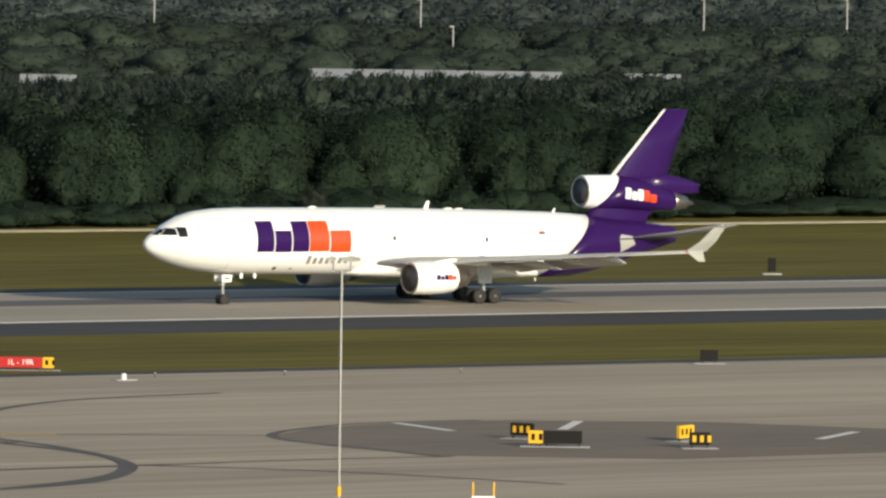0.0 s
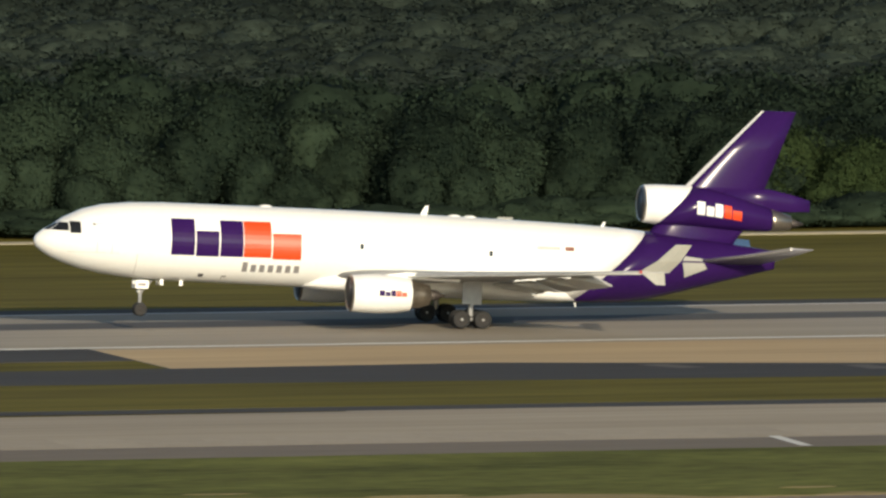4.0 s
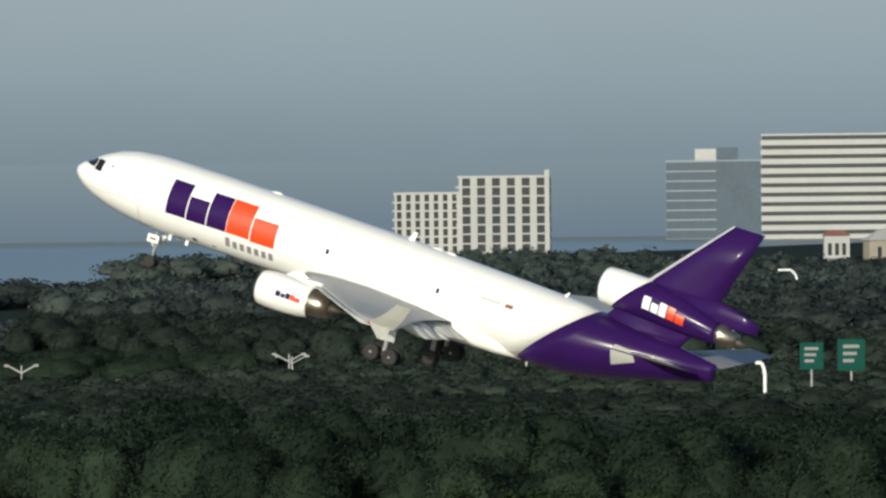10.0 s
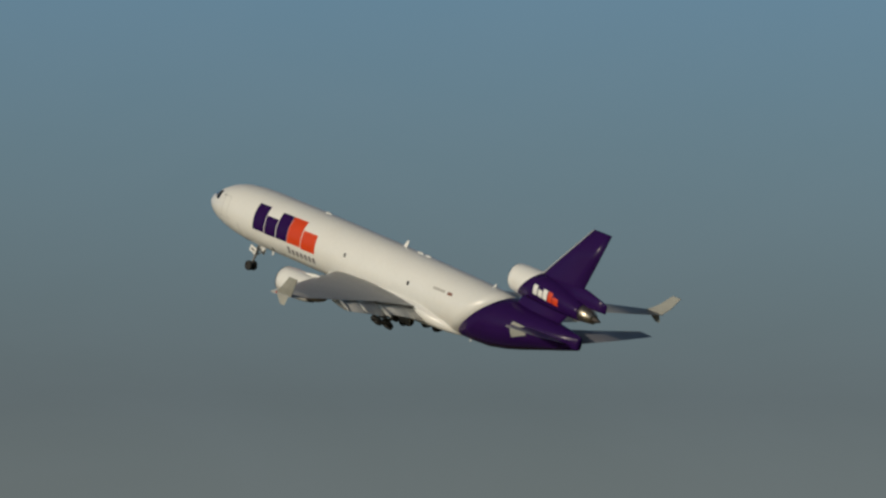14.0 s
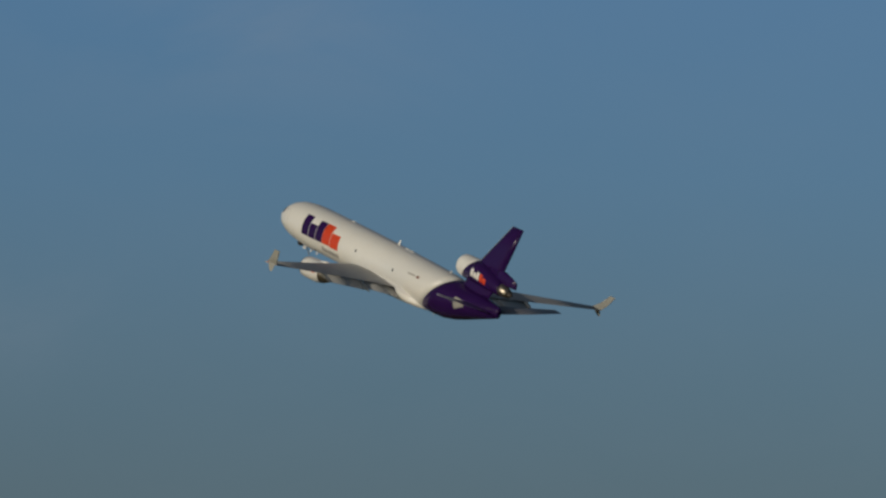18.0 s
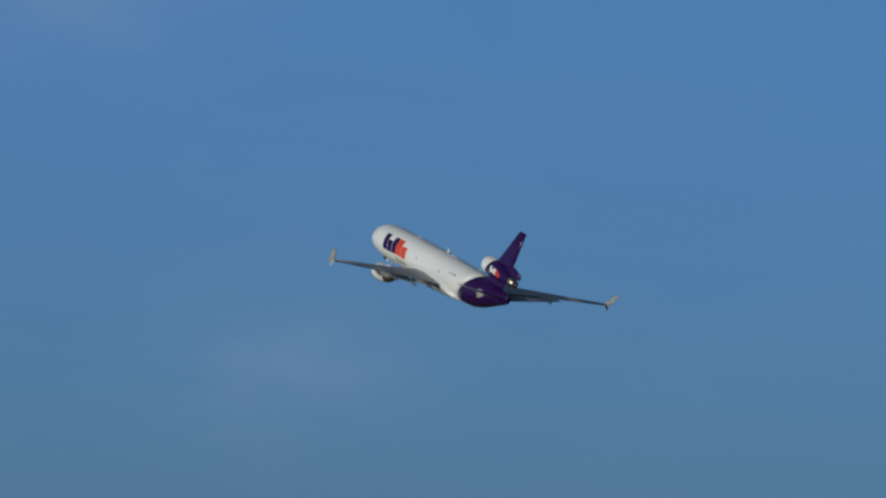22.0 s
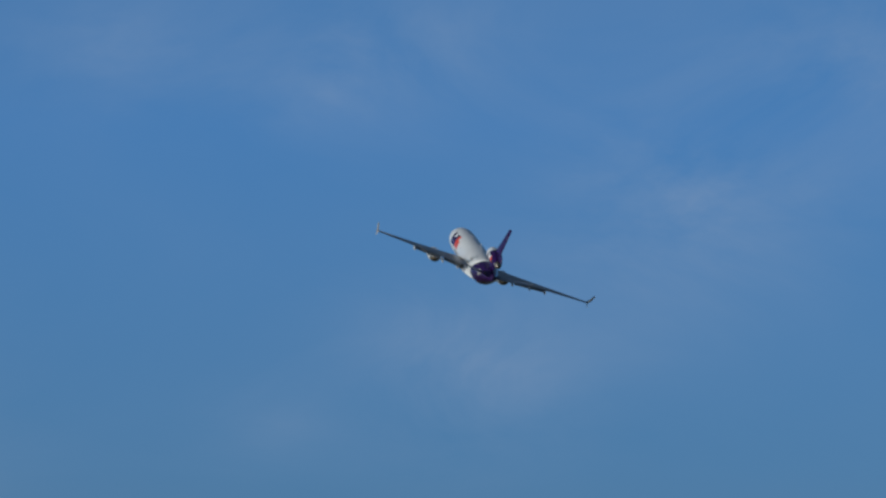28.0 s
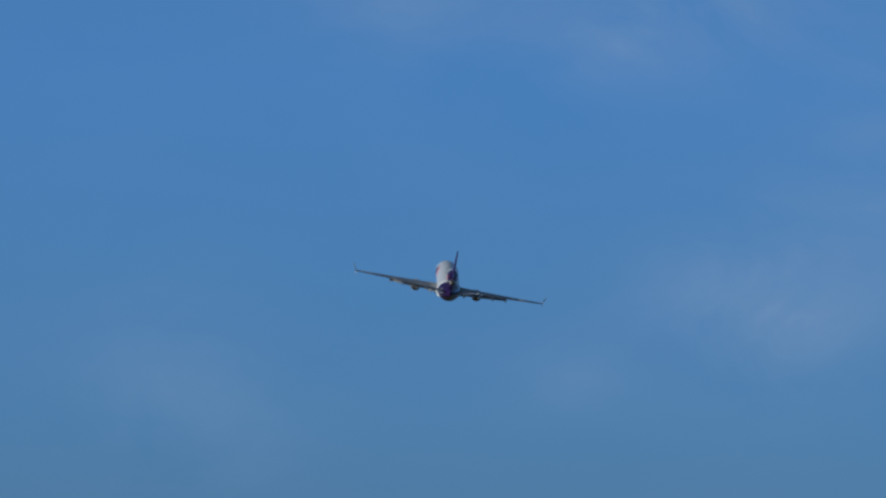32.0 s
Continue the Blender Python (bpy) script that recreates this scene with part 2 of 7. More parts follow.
PAINT_GREY = mat("grey_lettering", (0.20, 0.19, 0.19), 0.4, var=0.1, scale=0.5)
WING_GREY = mat("grey_wing_paint", (0.33, 0.335, 0.34), 0.5, var=0.14, scale=0.3, fine=9, spec=0.3)
# lighter copy of the wing grey: the bright sunlit facets are in its colour
FLAP_GREY = mat("sunlit_flap_grey", (0.46, 0.46, 0.44), 0.5, var=0.12, scale=0.4, fine=9, spec=0.3)
TAILPLANE = mat("silver_grey_tail_paint", (0.26, 0.26, 0.29), 0.3, 0.35, var=0.12, scale=0.4, fine=9)
# white taken down to grey: the winglets' turned-away shade is in the colour
WINGLET = mat("shaded_winglet_grey", (0.30, 0.30, 0.27), 0.6, var=0.06, scale=0.5, spec=0.3)
BARE_METAL = mat("bare_metal", (0.32, 0.28, 0.23), 0.32, 0.9, var=0.25, scale=0.6, fine=8)
POLISHED = mat("polished_metal_edge", (0.80, 0.79, 0.77), 0.35, 0.5, var=0.08, scale=0.6, fine=8)
DARK_METAL = mat("sooty_metal", (0.06, 0.05, 0.045), 0.6, 0.5, var=0.3, scale=0.8, fine=8)
RIM = mat("wheel_rim", (0.035, 0.033, 0.032), 0.8, 0.0, var=0.2, scale=2.0, spec=0.1)
BLACK = mat("black_rubber", (0.014, 0.0135, 0.0135), 0.8, var=0.3, scale=2.0, fine=6)
# gear grey darkened: shadow below the wing is part of this colour
GEAR = mat("shaded_gear_grey", (0.24, 0.24, 0.24), 0.5, 0.2, var=0.2, scale=1.5)
INLET = mat("dark_inlet", (0.05, 0.05, 0.055), 0.5, 0.3, var=0.2, scale=1.0)
GLASS_DARK = mat("cockpit_glass", (0.012, 0.013, 0.015), 0.08, var=0.1, scale=1.0)
SEAM = mat("panel_seam", (0.42, 0.41, 0.39), 0.6, var=0.1, scale=0.5)
METAL_ROOF = mat("pale_metal_roof", (0.25, 0.27, 0.29), 0.5, 0.2, var=0.22, scale=0.25, fine=6, stretch=(1, 0.15, 1), spec=0.3)
METAL_GREY = mat("grey_metal_siding", (0.19, 0.19, 0.18), 0.6, 0.1, var=0.12, scale=0.2, fine=8, spec=0.3)
SIDING = mat("white_siding", (0.36, 0.365, 0.34), 0.55, var=0.08, scale=0.2, fine=10, coat=0.05)
POLE = mat("galvanised_pole", (0.26, 0.26, 0.245), 0.5, 0.5, var=0.15, scale=0.5)
LAMP_BODY = mat("lamp_housing", (0.026, 0.025, 0.022), 0.6, 0.2, var=0.2, scale=2.0, spec=0.3)
LAMP_GLASS = mat("lamp_glass", (0.55, 0.55, 0.52), 0.15, var=0.1, scale=2.0)
STUCCO = mat("tan_stucco", (0.27, 0.205, 0.165), 0.85, var=0.08, scale=0.05, fine=10, spec=0.2)
PINK = mat("pink_stucco", (0.195, 0.140, 0.118), 0.85, var=0.10, scale=0.05, fine=10, spec=0.2)
CREAM = mat("cream_wall", (0.27, 0.238, 0.192), 0.85, var=0.08, scale=0.05, fine=10, spec=0.2)
YELLOW_CREAM = mat("yellow_cream_wall", (0.31, 0.265, 0.18), 0.85, var=0.10, scale=0.05, fine=10, spec=0.2)
HOTEL_STONE = mat("grey_beige_stone", (0.172, 0.162, 0.140), 0.85, var=0.08, scale=0.05, fine=10, spec=0.2)
PALE = mat("pale_wall", (0.34, 0.34, 0.33), 0.8, var=0.08, scale=0.05, fine=10)
BROWN = mat("brown_granite", (0.052, 0.040, 0.045), 0.6, var=0.12, scale=0.05, fine=10, spec=0.3)
# glass with the sun's copper glow painted into its base colour
COPPER = mat("sunlit_copper_glass", (0.30, 0.15, 0.10), 0.5, var=0.12, scale=0.05)
ROOF_CLAY = mat("clay_tile_roof", (0.36, 0.17, 0.11), 0.85, var=0.2, scale=0.2, fine=8)
ROOF_RED = mat("red_tile_roof", (0.20, 0.085, 0.06), 0.85, var=0.2, scale=0.2, fine=8)
ROOF_DARK = mat("dark_hip_roof", (0.055, 0.036, 0.036), 0.85, var=0.2, scale=0.1, fine=8, spec=0.1)
ROOF_GREEN = mat("green_metal_roof", (0.075, 0.13, 0.115), 0.6, 0.1, var=0.2, scale=0.1)
ROOF_SLATE = mat("blue_grey_roof", (0.10, 0.115, 0.135), 0.7, var=0.2, scale=0.1)
ROOF_BLUE = mat("blue_metal_roof", (0.10, 0.16, 0.26), 0.5, 0.2, var=0.2, scale=0.1)
GLASS_TEAL = mat("teal_glass", (0.070, 0.150, 0.128), 0.25, var=0.18, scale=0.12, fine=5)
GLASS_BLUE = mat("blue_grey_glass", (0.055, 0.078, 0.105), 0.2, var=0.2, scale=0.08, fine=6)
GLASS_BLACK = mat("dark_glass", (0.025, 0.03, 0.032), 0.2, var=0.2, scale=0.08, fine=6)
SIGN_RED = mat("red_sign", (0.36, 0.02, 0.02), 0.7, var=0.1, scale=1.0, spec=0.2)
SIGN_YELLOW = mat("yellow_sign", (0.62, 0.35, 0.02), 0.7, var=0.1, scale=1.0, spec=0.2)
SIGN_BLACK = mat("black_sign", (0.016, 0.016, 0.015), 0.95, var=0.1, scale=1.0, spec=0.05)
SIGN_GREEN = mat("green_sign", (0.006, 0.055, 0.042), 0.8, var=0.1, scale=1.0, spec=0.1)
WHITE = mat("white_paint", (0.72, 0.72, 0.70), 0.6, var=0.06, scale=0.5)


# ---- mesh helpers ----
def mesh_ob(name, verts, faces, material, parent=None, smooth=False, label=""):
    me = bpy.data.meshes.new(name)
    me.from_pydata([tuple(v) for v in verts], [], faces)
    me.materials.append(material)
    if smooth:
        me.polygons.foreach_set("use_smooth", [True] * len(me.polygons))
    ob = new(name, me)
    if parent:
        ob.parent = parent
    if label:
        ob["label"] = label
    return ob


def part(name, bm, material, parent, label="", smooth=False):
    me = bpy.data.meshes.new(name)
    if smooth:
        for f in bm.faces:
            f.smooth = True
    bm.to_mesh(me)
    bm.free()
    me.materials.append(material)
    ob = new(name, me)
    ob.parent = parent
    if label:
        ob["label"] = label
    return ob


def thing(name, m, label, category, group="", kind=""):
    ob = new(name)
    ob.empty_display_size = 0.5
    ob.matrix_basis = m
    return tagged(ob, label, category, group, kind)


def add_box(bm, x0, x1, y0, y1, z0, z1, bevel=0.0):
    r = bmesh.ops.create_cube(bm, size=1.0)
    bmesh.ops.scale(bm, vec=(x1 - x0, y1 - y0, z1 - z0), verts=r["verts"])
    bmesh.ops.translate(bm, vec=((x0 + x1) / 2, (y0 + y1) / 2, (z0 + z1) / 2), verts=r["verts"])
    if bevel:
        es = list({e for v in r["verts"] for e in v.link_edges})
        bmesh.ops.bevel(bm, geom=es, offset=bevel, segments=2, affect="EDGES")
    return bm


def box(x0, x1, y0, y1, z0, z1, bevel=0.0):
    return add_box(bmesh.new(), x0, x1, y0, y1, z0, z1, bevel)


def add_tube(bm, a, b, r0, r1=None, seg=10, caps=True):
    a, b = Vector(a), Vector(b)
    d = b - a
    r = bmesh.ops.create_cone(bm, cap_ends=caps, segments=seg, radius1=r0, radius2=r0 if r1 is None else r1, depth=d.length)
    m = Matrix.Translation((a + b) / 2) @ d.to_track_quat("Z", "Y").to_matrix().to_4x4()
    bmesh.ops.transform(bm, matrix=m, verts=r["verts"])
    return bm


def tube(a, b, r0, r1=None, seg=10):
    return add_tube(bmesh.new(), a, b, r0, r1, seg)


def add_loft(bm, rings, close=True, cap=True):
    vs = [[bm.verts.new(p) for p in ring] for ring in rings]
    n = len(rings[0])
    for a, b in zip(vs, vs[1:]):
        for i in range(n if close else n - 1):
            j = (i + 1) % n
            bm.faces.new((a[i], a[j], b[j], b[i]))
    if cap:
        bm.faces.new(vs[0][::-1])
        bm.faces.new(vs[-1])
    return bm


def loft(rings, close=True, cap=True):
    bm = add_loft(bmesh.new(), rings, close, cap)
    bmesh.ops.recalc_face_normals(bm, faces=bm.faces)
    return bm


def slab(name, outline, z0, z1, material, label, kind="structure", category="pavement"):
    """A flat piece of ground works: an outline (x, y), from z0 to z1."""
    n = len(outline)
    vs = [(x, y, z0) for x, y in outline] + [(x, y, z1) for x, y in outline]
    fs = [tuple(range(n, 2 * n)), tuple(range(n - 1, -1, -1))] + [(i, (i + 1) % n, n + (i + 1) % n, n + i) for i in range(n)]
    return tagged(mesh_ob(name, vs, fs, material), label, category, kind=kind)


def rect(x0, x1, y0, y1):
    return [(x0, y0), (x1, y0), (x1, y1), (x0, y1)]


# ---- ground ----
ground = tagged(mesh_ob("ground", [(-5000, -400, 0), (5000, -400, 0), (5000, 5000, 0), (-5000, 5000, 0)], [(0, 1, 2, 3)], GRASS), "dry olive grass airfield and flat land", "ground", kind="structure")
# near-black sheet, darker than the leaves, that fills gaps between tree belts
slab("woodland_floor", rect(-2600, 2600, 856, 4990), 0.0, 0.03, UNDER, "near-black green ground sheet under dense trees", category="ground")
slab("water", [(-5000, 1379), (-1157, 1379), (-1144, 1761), (-1115, 2012), (-1564, 3353), (-1648, 4080), (-1190, 4443), (-825, 4370), (-670, 3545), (0, 3600), (0, 4995), (-5000, 4995)], 0.03, 0.4, WATER, "hazy blue-grey open bay water", category="water")
arc = [radians(a) for a in range(-64, 1, 4)]
# added glowing wall, 40 m high, that closes the bay with haze
mesh_ob("backdrop", [(4800 * math.sin(a), 4800 * math.cos(a), z) for a in arc for z in (-0.5, 40.0)], [(2 * i, 2 * i + 2, 2 * i + 3, 2 * i + 1) for i in range(len(arc) - 1)], FAR_HAZE_GLOW)
tagged(bpy.data.objects["backdrop"], "self-lit backdrop with painted haze between bay and sky", "water", kind="structure")

slab("runway", rect(-1500, 1600, 666.6, 713.8), 0.0, 0.05, CONCRETE, "grey concrete runway with dark tyre marks", category="runway")
slab("runway_shoulder_far", rect(-1500, 1600, 713.8, 720.5), 0.0, 0.04, ASPHALT, "dark asphalt shoulder along the runway", category="runway")
slab("runway_shoulder_near", rect(-1500, 196, 651, 666.6), 0.0, 0.04, ASPHALT, "dark asphalt shoulder along the runway", category="runway")
slab("runway_shoulder_east", rect(398, 1600, 651, 666.6), 0.0, 0.04, ASPHALT, "dark asphalt shoulder along the runway", category="runway")
for y0, y1, nm in ((713.0, 713.75, "trim_far"), (666.7, 667.9, "trim_near")):
    slab("runway_" + nm, rect(-1500, 1600, y0, y1), 0.052, 0.058, LINE_WHITE, "white painted runway side stripe", category="marking")
slab("rubber_streak", rect(-900, 1200, 692.3, 701.2), 0.052, 0.056, RUBBER, "dark rubber streaks down the runway centre", category="marking")
slab("perimeter_road", rect(-1500, 1600, 836, 840.5), 0.0, 0.05, SAND, "pale sandy perimeter road", category="road")


def rounded(x0, x1, y0, y1, left=False, right=False, n=10, bulge=1.6):
    """An island in the pavement with long rounded ends."""
    r, c = (y1 - y0) / 2, (y0 + y1) / 2
    p = []
    if right:
        p += [(x1 + r * bulge * math.cos(a), c + r * math.sin(a)) for a in [math.pi * (i / n - 0.5) for i in range(n + 1)]]
    else:
        p += [(x1, y0), (x1, y1)]
    if left:
        p += [(x0 - r * bulge * math.cos(a), c - r * math.sin(a)) for a in [math.pi * (i / n - 0.5) for i in range(n + 1)]]
    else:
        p += [(x0, y1), (x0, y0)]
    return p


# taxiways: the long strip, the link to the runway, and the holding apron
slab("taxiway", rect(-1500, 1600, 558, 590), 0.0, 0.05, TAXI, "sunlit concrete taxiway", category="taxiway")
slab("taxiway_link", rect(150, 399, 590, 666.6), 0.0, 0.05, TAXI, "concrete taxiway link to the runway", category="taxiway")
slab("tan_pavement", rect(150, 397.5, 628, 664), 0.05, 0.056, TAN, "tan concrete blast pad beside the runway", category="taxiway")
slab("worn_band", rect(150, 358, 618.8, 628.4), 0.056, 0.06, WORN, "brown worn band along the tan pavement", category="taxiway")
slab("taxiway_edge", rect(-1500, 200, 546, 558), 0.0, 0.045, OLD_ASPHALT, "brown asphalt taxiway shoulder", category="taxiway")
slab("apron", rect(-700, 1600, 300, 508), 0.0, 0.05, TAXI, "wide concrete apron", category="apron")
slab("apron_east", rect(150, 1600, 508, 597), 0.052, 0.06, TAXI, "wide concrete holding apron", category="apron")
# grass islands, each with its asphalt rim
slab("island_rim_west", [(-1500, 592.5), (100, 592.5), (191.4, 589.0), (199.4, 589.8), (212.4, 593.1), (221.4, 595.8), (225.6, 599.3), (228.5, 603.3), (228.4, 606.8), (226.3, 614.4), (222.5, 621.2), (205.1, 631.3), (172.9, 641.1), (112, 638), (60, 627), (-1500, 625)], 0.05, 0.07, ASPHALT, "dark asphalt rim of a grass island", category="pavement")
slab("grass_island_west", [(-1500, 596), (100, 596), (192.9, 593.7), (202.8, 594.0), (210.2, 595.8), (213.8, 598.1), (216.2, 602.1), (216.3, 606.1), (212.8, 611.3), (200.5, 617.0), (100, 626), (-1500, 626)], 0.06, 0.085, GRASS, "mown olive grass island", category="ground")
slab("island_rim_east", [(359.5, 645.9), (358.0, 639.3), (356.4, 630.3), (354.1, 615.9), (354.3, 606.9), (357.6, 601.0), (368.6, 595.0), (1600, 598), (1600, 660), (406.1, 655.7), (391.6, 658.2), (378.5, 658.3), (370.1, 654.4), (363.5, 650.1)], 0.058, 0.07, ASPHALT, "dark asphalt rim of a grass island", category="pavement")
slab("grass_island_east", [(366.1, 632.4), (362.4, 622.4), (359.1, 611.8), (362.4, 604.2), (371.1, 599.0), (1600, 601), (1600, 651), (400.7, 646.9), (388.6, 647.9), (378.3, 644.6), (371.7, 639.5)], 0.065, 0.085, GRASS, "mown olive grass island", category="ground")
slab("island_rim_south", [(308.8, 510.4), (306.1, 507.3), (302.0, 504.7), (294.9, 502.2), (282.1, 500.7), (266.9, 501.8), (200, 500), (-700, 500), (-700, 558.5), (150, 558.5), (205, 556), (239, 552.4), (288.0, 541.0), (305.2, 534.3), (310.5, 527.4), (311.7, 520.8), (310.7, 515.1)][::-1], 0.062, 0.075, OLD_ASPHALT, "brown asphalt shoulder round a long grass island", category="pavement")
slab("grass_island_south", [(298.9, 515.8), (296.0, 513.3), (291.6, 512.0), (284.3, 511.7), (272.3, 511.0), (224, 509), (150, 508), (-700, 508), (-700, 549), (178, 548), (236, 543), (268, 534), (280.9, 527.6), (292.5, 526.5), (297.8, 522.8), (299.4, 519.2)][::-1], 0.07, 0.1, LUSH, "lush mown grass of a long tapering island", category="ground")
# the dry, ragged edge of that grass
ragged = random.Random(4)
near_edge = [(x, 507.5 + ragged.uniform(-1.0, 1.0)) for x in range(-300, 276, 3)]
far_edge = [(x, 511.5 + 2.5 * math.sin(x * 0.11) + ragged.uniform(-1.6, 1.6)) for x in range(-300, 276, 3)]
slab("grass_verge_pale", near_edge + far_edge[::-1], 0.08, 0.106, DRY_EDGE, "pale dry edge of mown grass", category="ground")
for k in range(40):
    x = ragged.uniform(-250, 285)
    y, w = 512 + ragged.uniform(0, 8), ragged.uniform(0.8, 3.5)
    slab("dry_patch_%d" % (k + 1), [(x + w * math.cos(a), y + 0.7 * ragged.uniform(0.4, 1.0) * math.sin(a)) for a in [i * math.pi / 5 for i in range(10)]], 0.1, 0.112, DRY_EDGE, "dry patch in mown grass", category="ground")
# the edge course of concrete slabs on the taxiway
course = mesh_ob("slab", [(-2.28, -4.4, 0), (2.28, -4.4, 0), (2.28, 4.4, 0), (-2.28, 4.4, 0), (-2.25, -4.37, 0.012), (2.25, -4.37, 0.012), (2.25, 4.37, 0.012), (-2.25, 4.37, 0.012)], [(0, 1, 5, 4), (1, 2, 6, 5), (2, 3, 7, 6), (3, 0, 4, 7), (4, 5, 6, 7)], SLAB)
for k in range(96):
    ob = course if k == 0 else new("slab", course.data)
    ob.parent = bpy.data.objects["taxiway"]
    ob.location = (-190 + 4.6 * k, 563.2, 0.0605)
slab("old_asphalt_island", [(355.3, 526.8), (353.1, 520.9), (352.1, 514.1), (353.6, 504.0), (365.9, 495.3), (383.5, 496.0), (399.5, 496.2), (409.9, 509.2), (400.2, 517.7), (393.1, 528.9), (381.0, 535.6), (371.5, 535.7), (363.3, 533.2)], 0.062, 0.07, OLD_ASPHALT, "old grey asphalt island with painted arrows", category="pavement")


# ---- the jet ----
PROFILE = [  # x, top, bottom, half width
    (32.6, 5.50, 5.42, 0.05), (32.45, 5.88, 5.0, 0.45), (31.95, 6.28, 4.6, 0.95), (31.25, 6.66, 4.2, 1.4), (30.4, 7.25, 3.85, 1.88), (29.0, 7.90, 3.42, 2.4),
    (27.5, 8.28, 3.13, 2.75), (25.5, 8.48, 2.87, 2.95), (23.0, 8.54, 2.72, 3.0), (18.0, 8.50, 2.66, 3.0), (15.0, 8.46, 2.58, 3.0), (10.0, 8.39, 2.48, 3.0), (5.0, 8.29, 2.37, 3.0),
    (0.0, 8.15, 2.25, 3.0), (-5.0, 8.0, 2.12, 3.0), (-9.0, 7.86, 2.01, 3.0), (-11.0, 7.76, 1.95, 2.96), (-12.5, 7.66, 1.99, 2.9), (-14.5, 7.48, 2.28, 2.74), (-17.0, 7.24, 2.86, 2.36),
    (-20.5, 6.84, 3.78, 1.6), (-22.5, 6.58, 4.28, 1.1), (-24.0, 6.36, 4.68, 0.5), (-24.75, 6.24, 4.88, 0.26)]


def hull(x):
    px = [p[0] for p in PROFILE[::-1]]
    v = [float(np.interp(x, px, [p[k] for p in PROFILE[::-1]])) for k in (1, 2, 3)]
    return (v[0] + v[1]) / 2, (v[0] - v[1]) / 2, v[2]


def hull_y(x, z):
    c, hh, w = hull(x)
    return w * math.sqrt(max(0.0, 1 - ((z - c) / hh) ** 2))


def hull_x(y, z):
    """The foremost x at which the nose's skin passes through (y, z)."""
    lo, hi = 20.0, 32.6
    for _ in range(30):
        m = (lo + hi) / 2
        if hull_y(m, z) > y:
            lo = m
        else:
            hi = m
    return lo


def hull_ring(x0, shear, n=56):
    ring = []
    for i in range(n):
        a = 2 * math.pi * i / n
        x = x0
        for _ in range(6):
            c, hh, w = hull(x)
            x = x0 + shear * (c + hh * math.cos(a) - 5.5)
        c, hh, w = hull(x)
        ring.append((x, w * math.sin(a), c + hh * math.cos(a)))
    return ring


def skin_patch(fn, nu, nv, off=0.015):
    """A thin patch laid on the skin; fn(u, v) gives a point."""
    bm = bmesh.new()
    g = [[bm.verts.new(fn(i / nu, j / nv)) for j in range(nv + 1)] for i in range(nu + 1)]
    for i in range(nu):
        for j in range(nv):
            bm.faces.new((g[i][j], g[i + 1][j], g[i + 1][j + 1], g[i][j + 1]))
    bmesh.ops.recalc_face_normals(bm, faces=bm.faces)
    return bm


def side_patch(x0, x1, z0, z1, side=1, off=0.014, lean=0.0):
    def fn(u, v):
        z = z0 + (z1 - z0) * v
        x = x0 + (x1 - x0) * u + lean * (z - z0)
        return (x, side * (hull_y(x, z) + off), z)
    return skin_patch(fn, 6, 8)


def side_disc(xc, zc, rx, rz, side=1, off=0.014, inner=0.0):
    bm = bmesh.new()
    n = 28
    rs = [inner, (inner + 1) / 2, 1.0] if inner else [0.02, 0.5, 1.0]
    g = []
    for r in rs:
        g.append([])
        for i in range(n):
            a = 2 * math.pi * i / n
            x, z = xc + rx * r * math.cos(a), zc + rz * r * math.sin(a)
            g[-1].append(bm.verts.new((x, side * (hull_y(x, z) + off), z)))
    for a, b in zip(g, g[1:]):
        for i in range(n):
            bm.faces.new((a[i], a[(i + 1) % n], b[(i + 1) % n], b[i]))
    bmesh.ops.recalc_face_normals(bm, faces=bm.faces)
    return bm


def airfoil(le, te, thick, z, y, n=9, lift=0.0):
    """A closed section at span y from le to te, its z at mid thickness; thick as a share of the chord."""
    up, dn = [], []
    for i in range(n + 1):
        s = 0.5 - 0.5 * math.cos(math.pi * i / n)
        t = thick * 2.6 * (math.sqrt(max(s, 0)) * 0.56 - 0.26 * s - 0.30 * s * s) * (le - te)
        x = le + (te - le) * s
        up.append((x, y, z + t * 0.62 + lift * s))
        dn.append((x, y, z - t * 0.5 + lift * s))
    return up + dn[-2:0:-1]


def body_of_turn(axis, stations, seg=32, squash=1.0):
    """A nacelle: stations (x, radius) about a point axis (y, z)."""
    y0, z0 = axis
    return [[(x, y0 + r * math.sin(2 * math.pi * i / seg), z0 + dz + squash * r * math.cos(2 * math.pi * i / seg)) for i in range(seg)] for x, r, dz in stations]


def wheel(parent, at, radius, width, axle=(0, 1, 0)):
    a = Vector(axle)
    p = Vector(at)
    bm = bmesh.new()
    prof = [(-0.5, 0.62), (-0.5, 0.86), (-0.38, 0.97), (-0.15, 1.0), (0.15, 1.0), (0.38, 0.97), (0.5, 0.86), (0.5, 0.62)]
    rings = [[(p.x + radius * r * math.sin(2 * math.pi * i / 24), p.y + w * width, p.z + radius * r * math.cos(2 * math.pi * i / 24)) for i in range(24)] for w, r in prof]
    add_loft(bm, rings, cap=False)
    t = part("tyre", bm, BLACK, parent, smooth=True)
    bm = bmesh.new()
    rings = [[(p.x + radius * r * math.sin(2 * math.pi * i / 20), p.y + w * width, p.z + radius * r * math.cos(2 * math.pi * i / 20)) for i in range(20)] for w, r in ((-0.42, 0.12), (-0.36, 0.3), (-0.46, 0.62), (0.46, 0.62), (0.36, 0.3), (0.42, 0.12))]
    add_loft(bm, rings)
    part("rim", bm, RIM, parent, smooth=False)
    return t


flaps = []


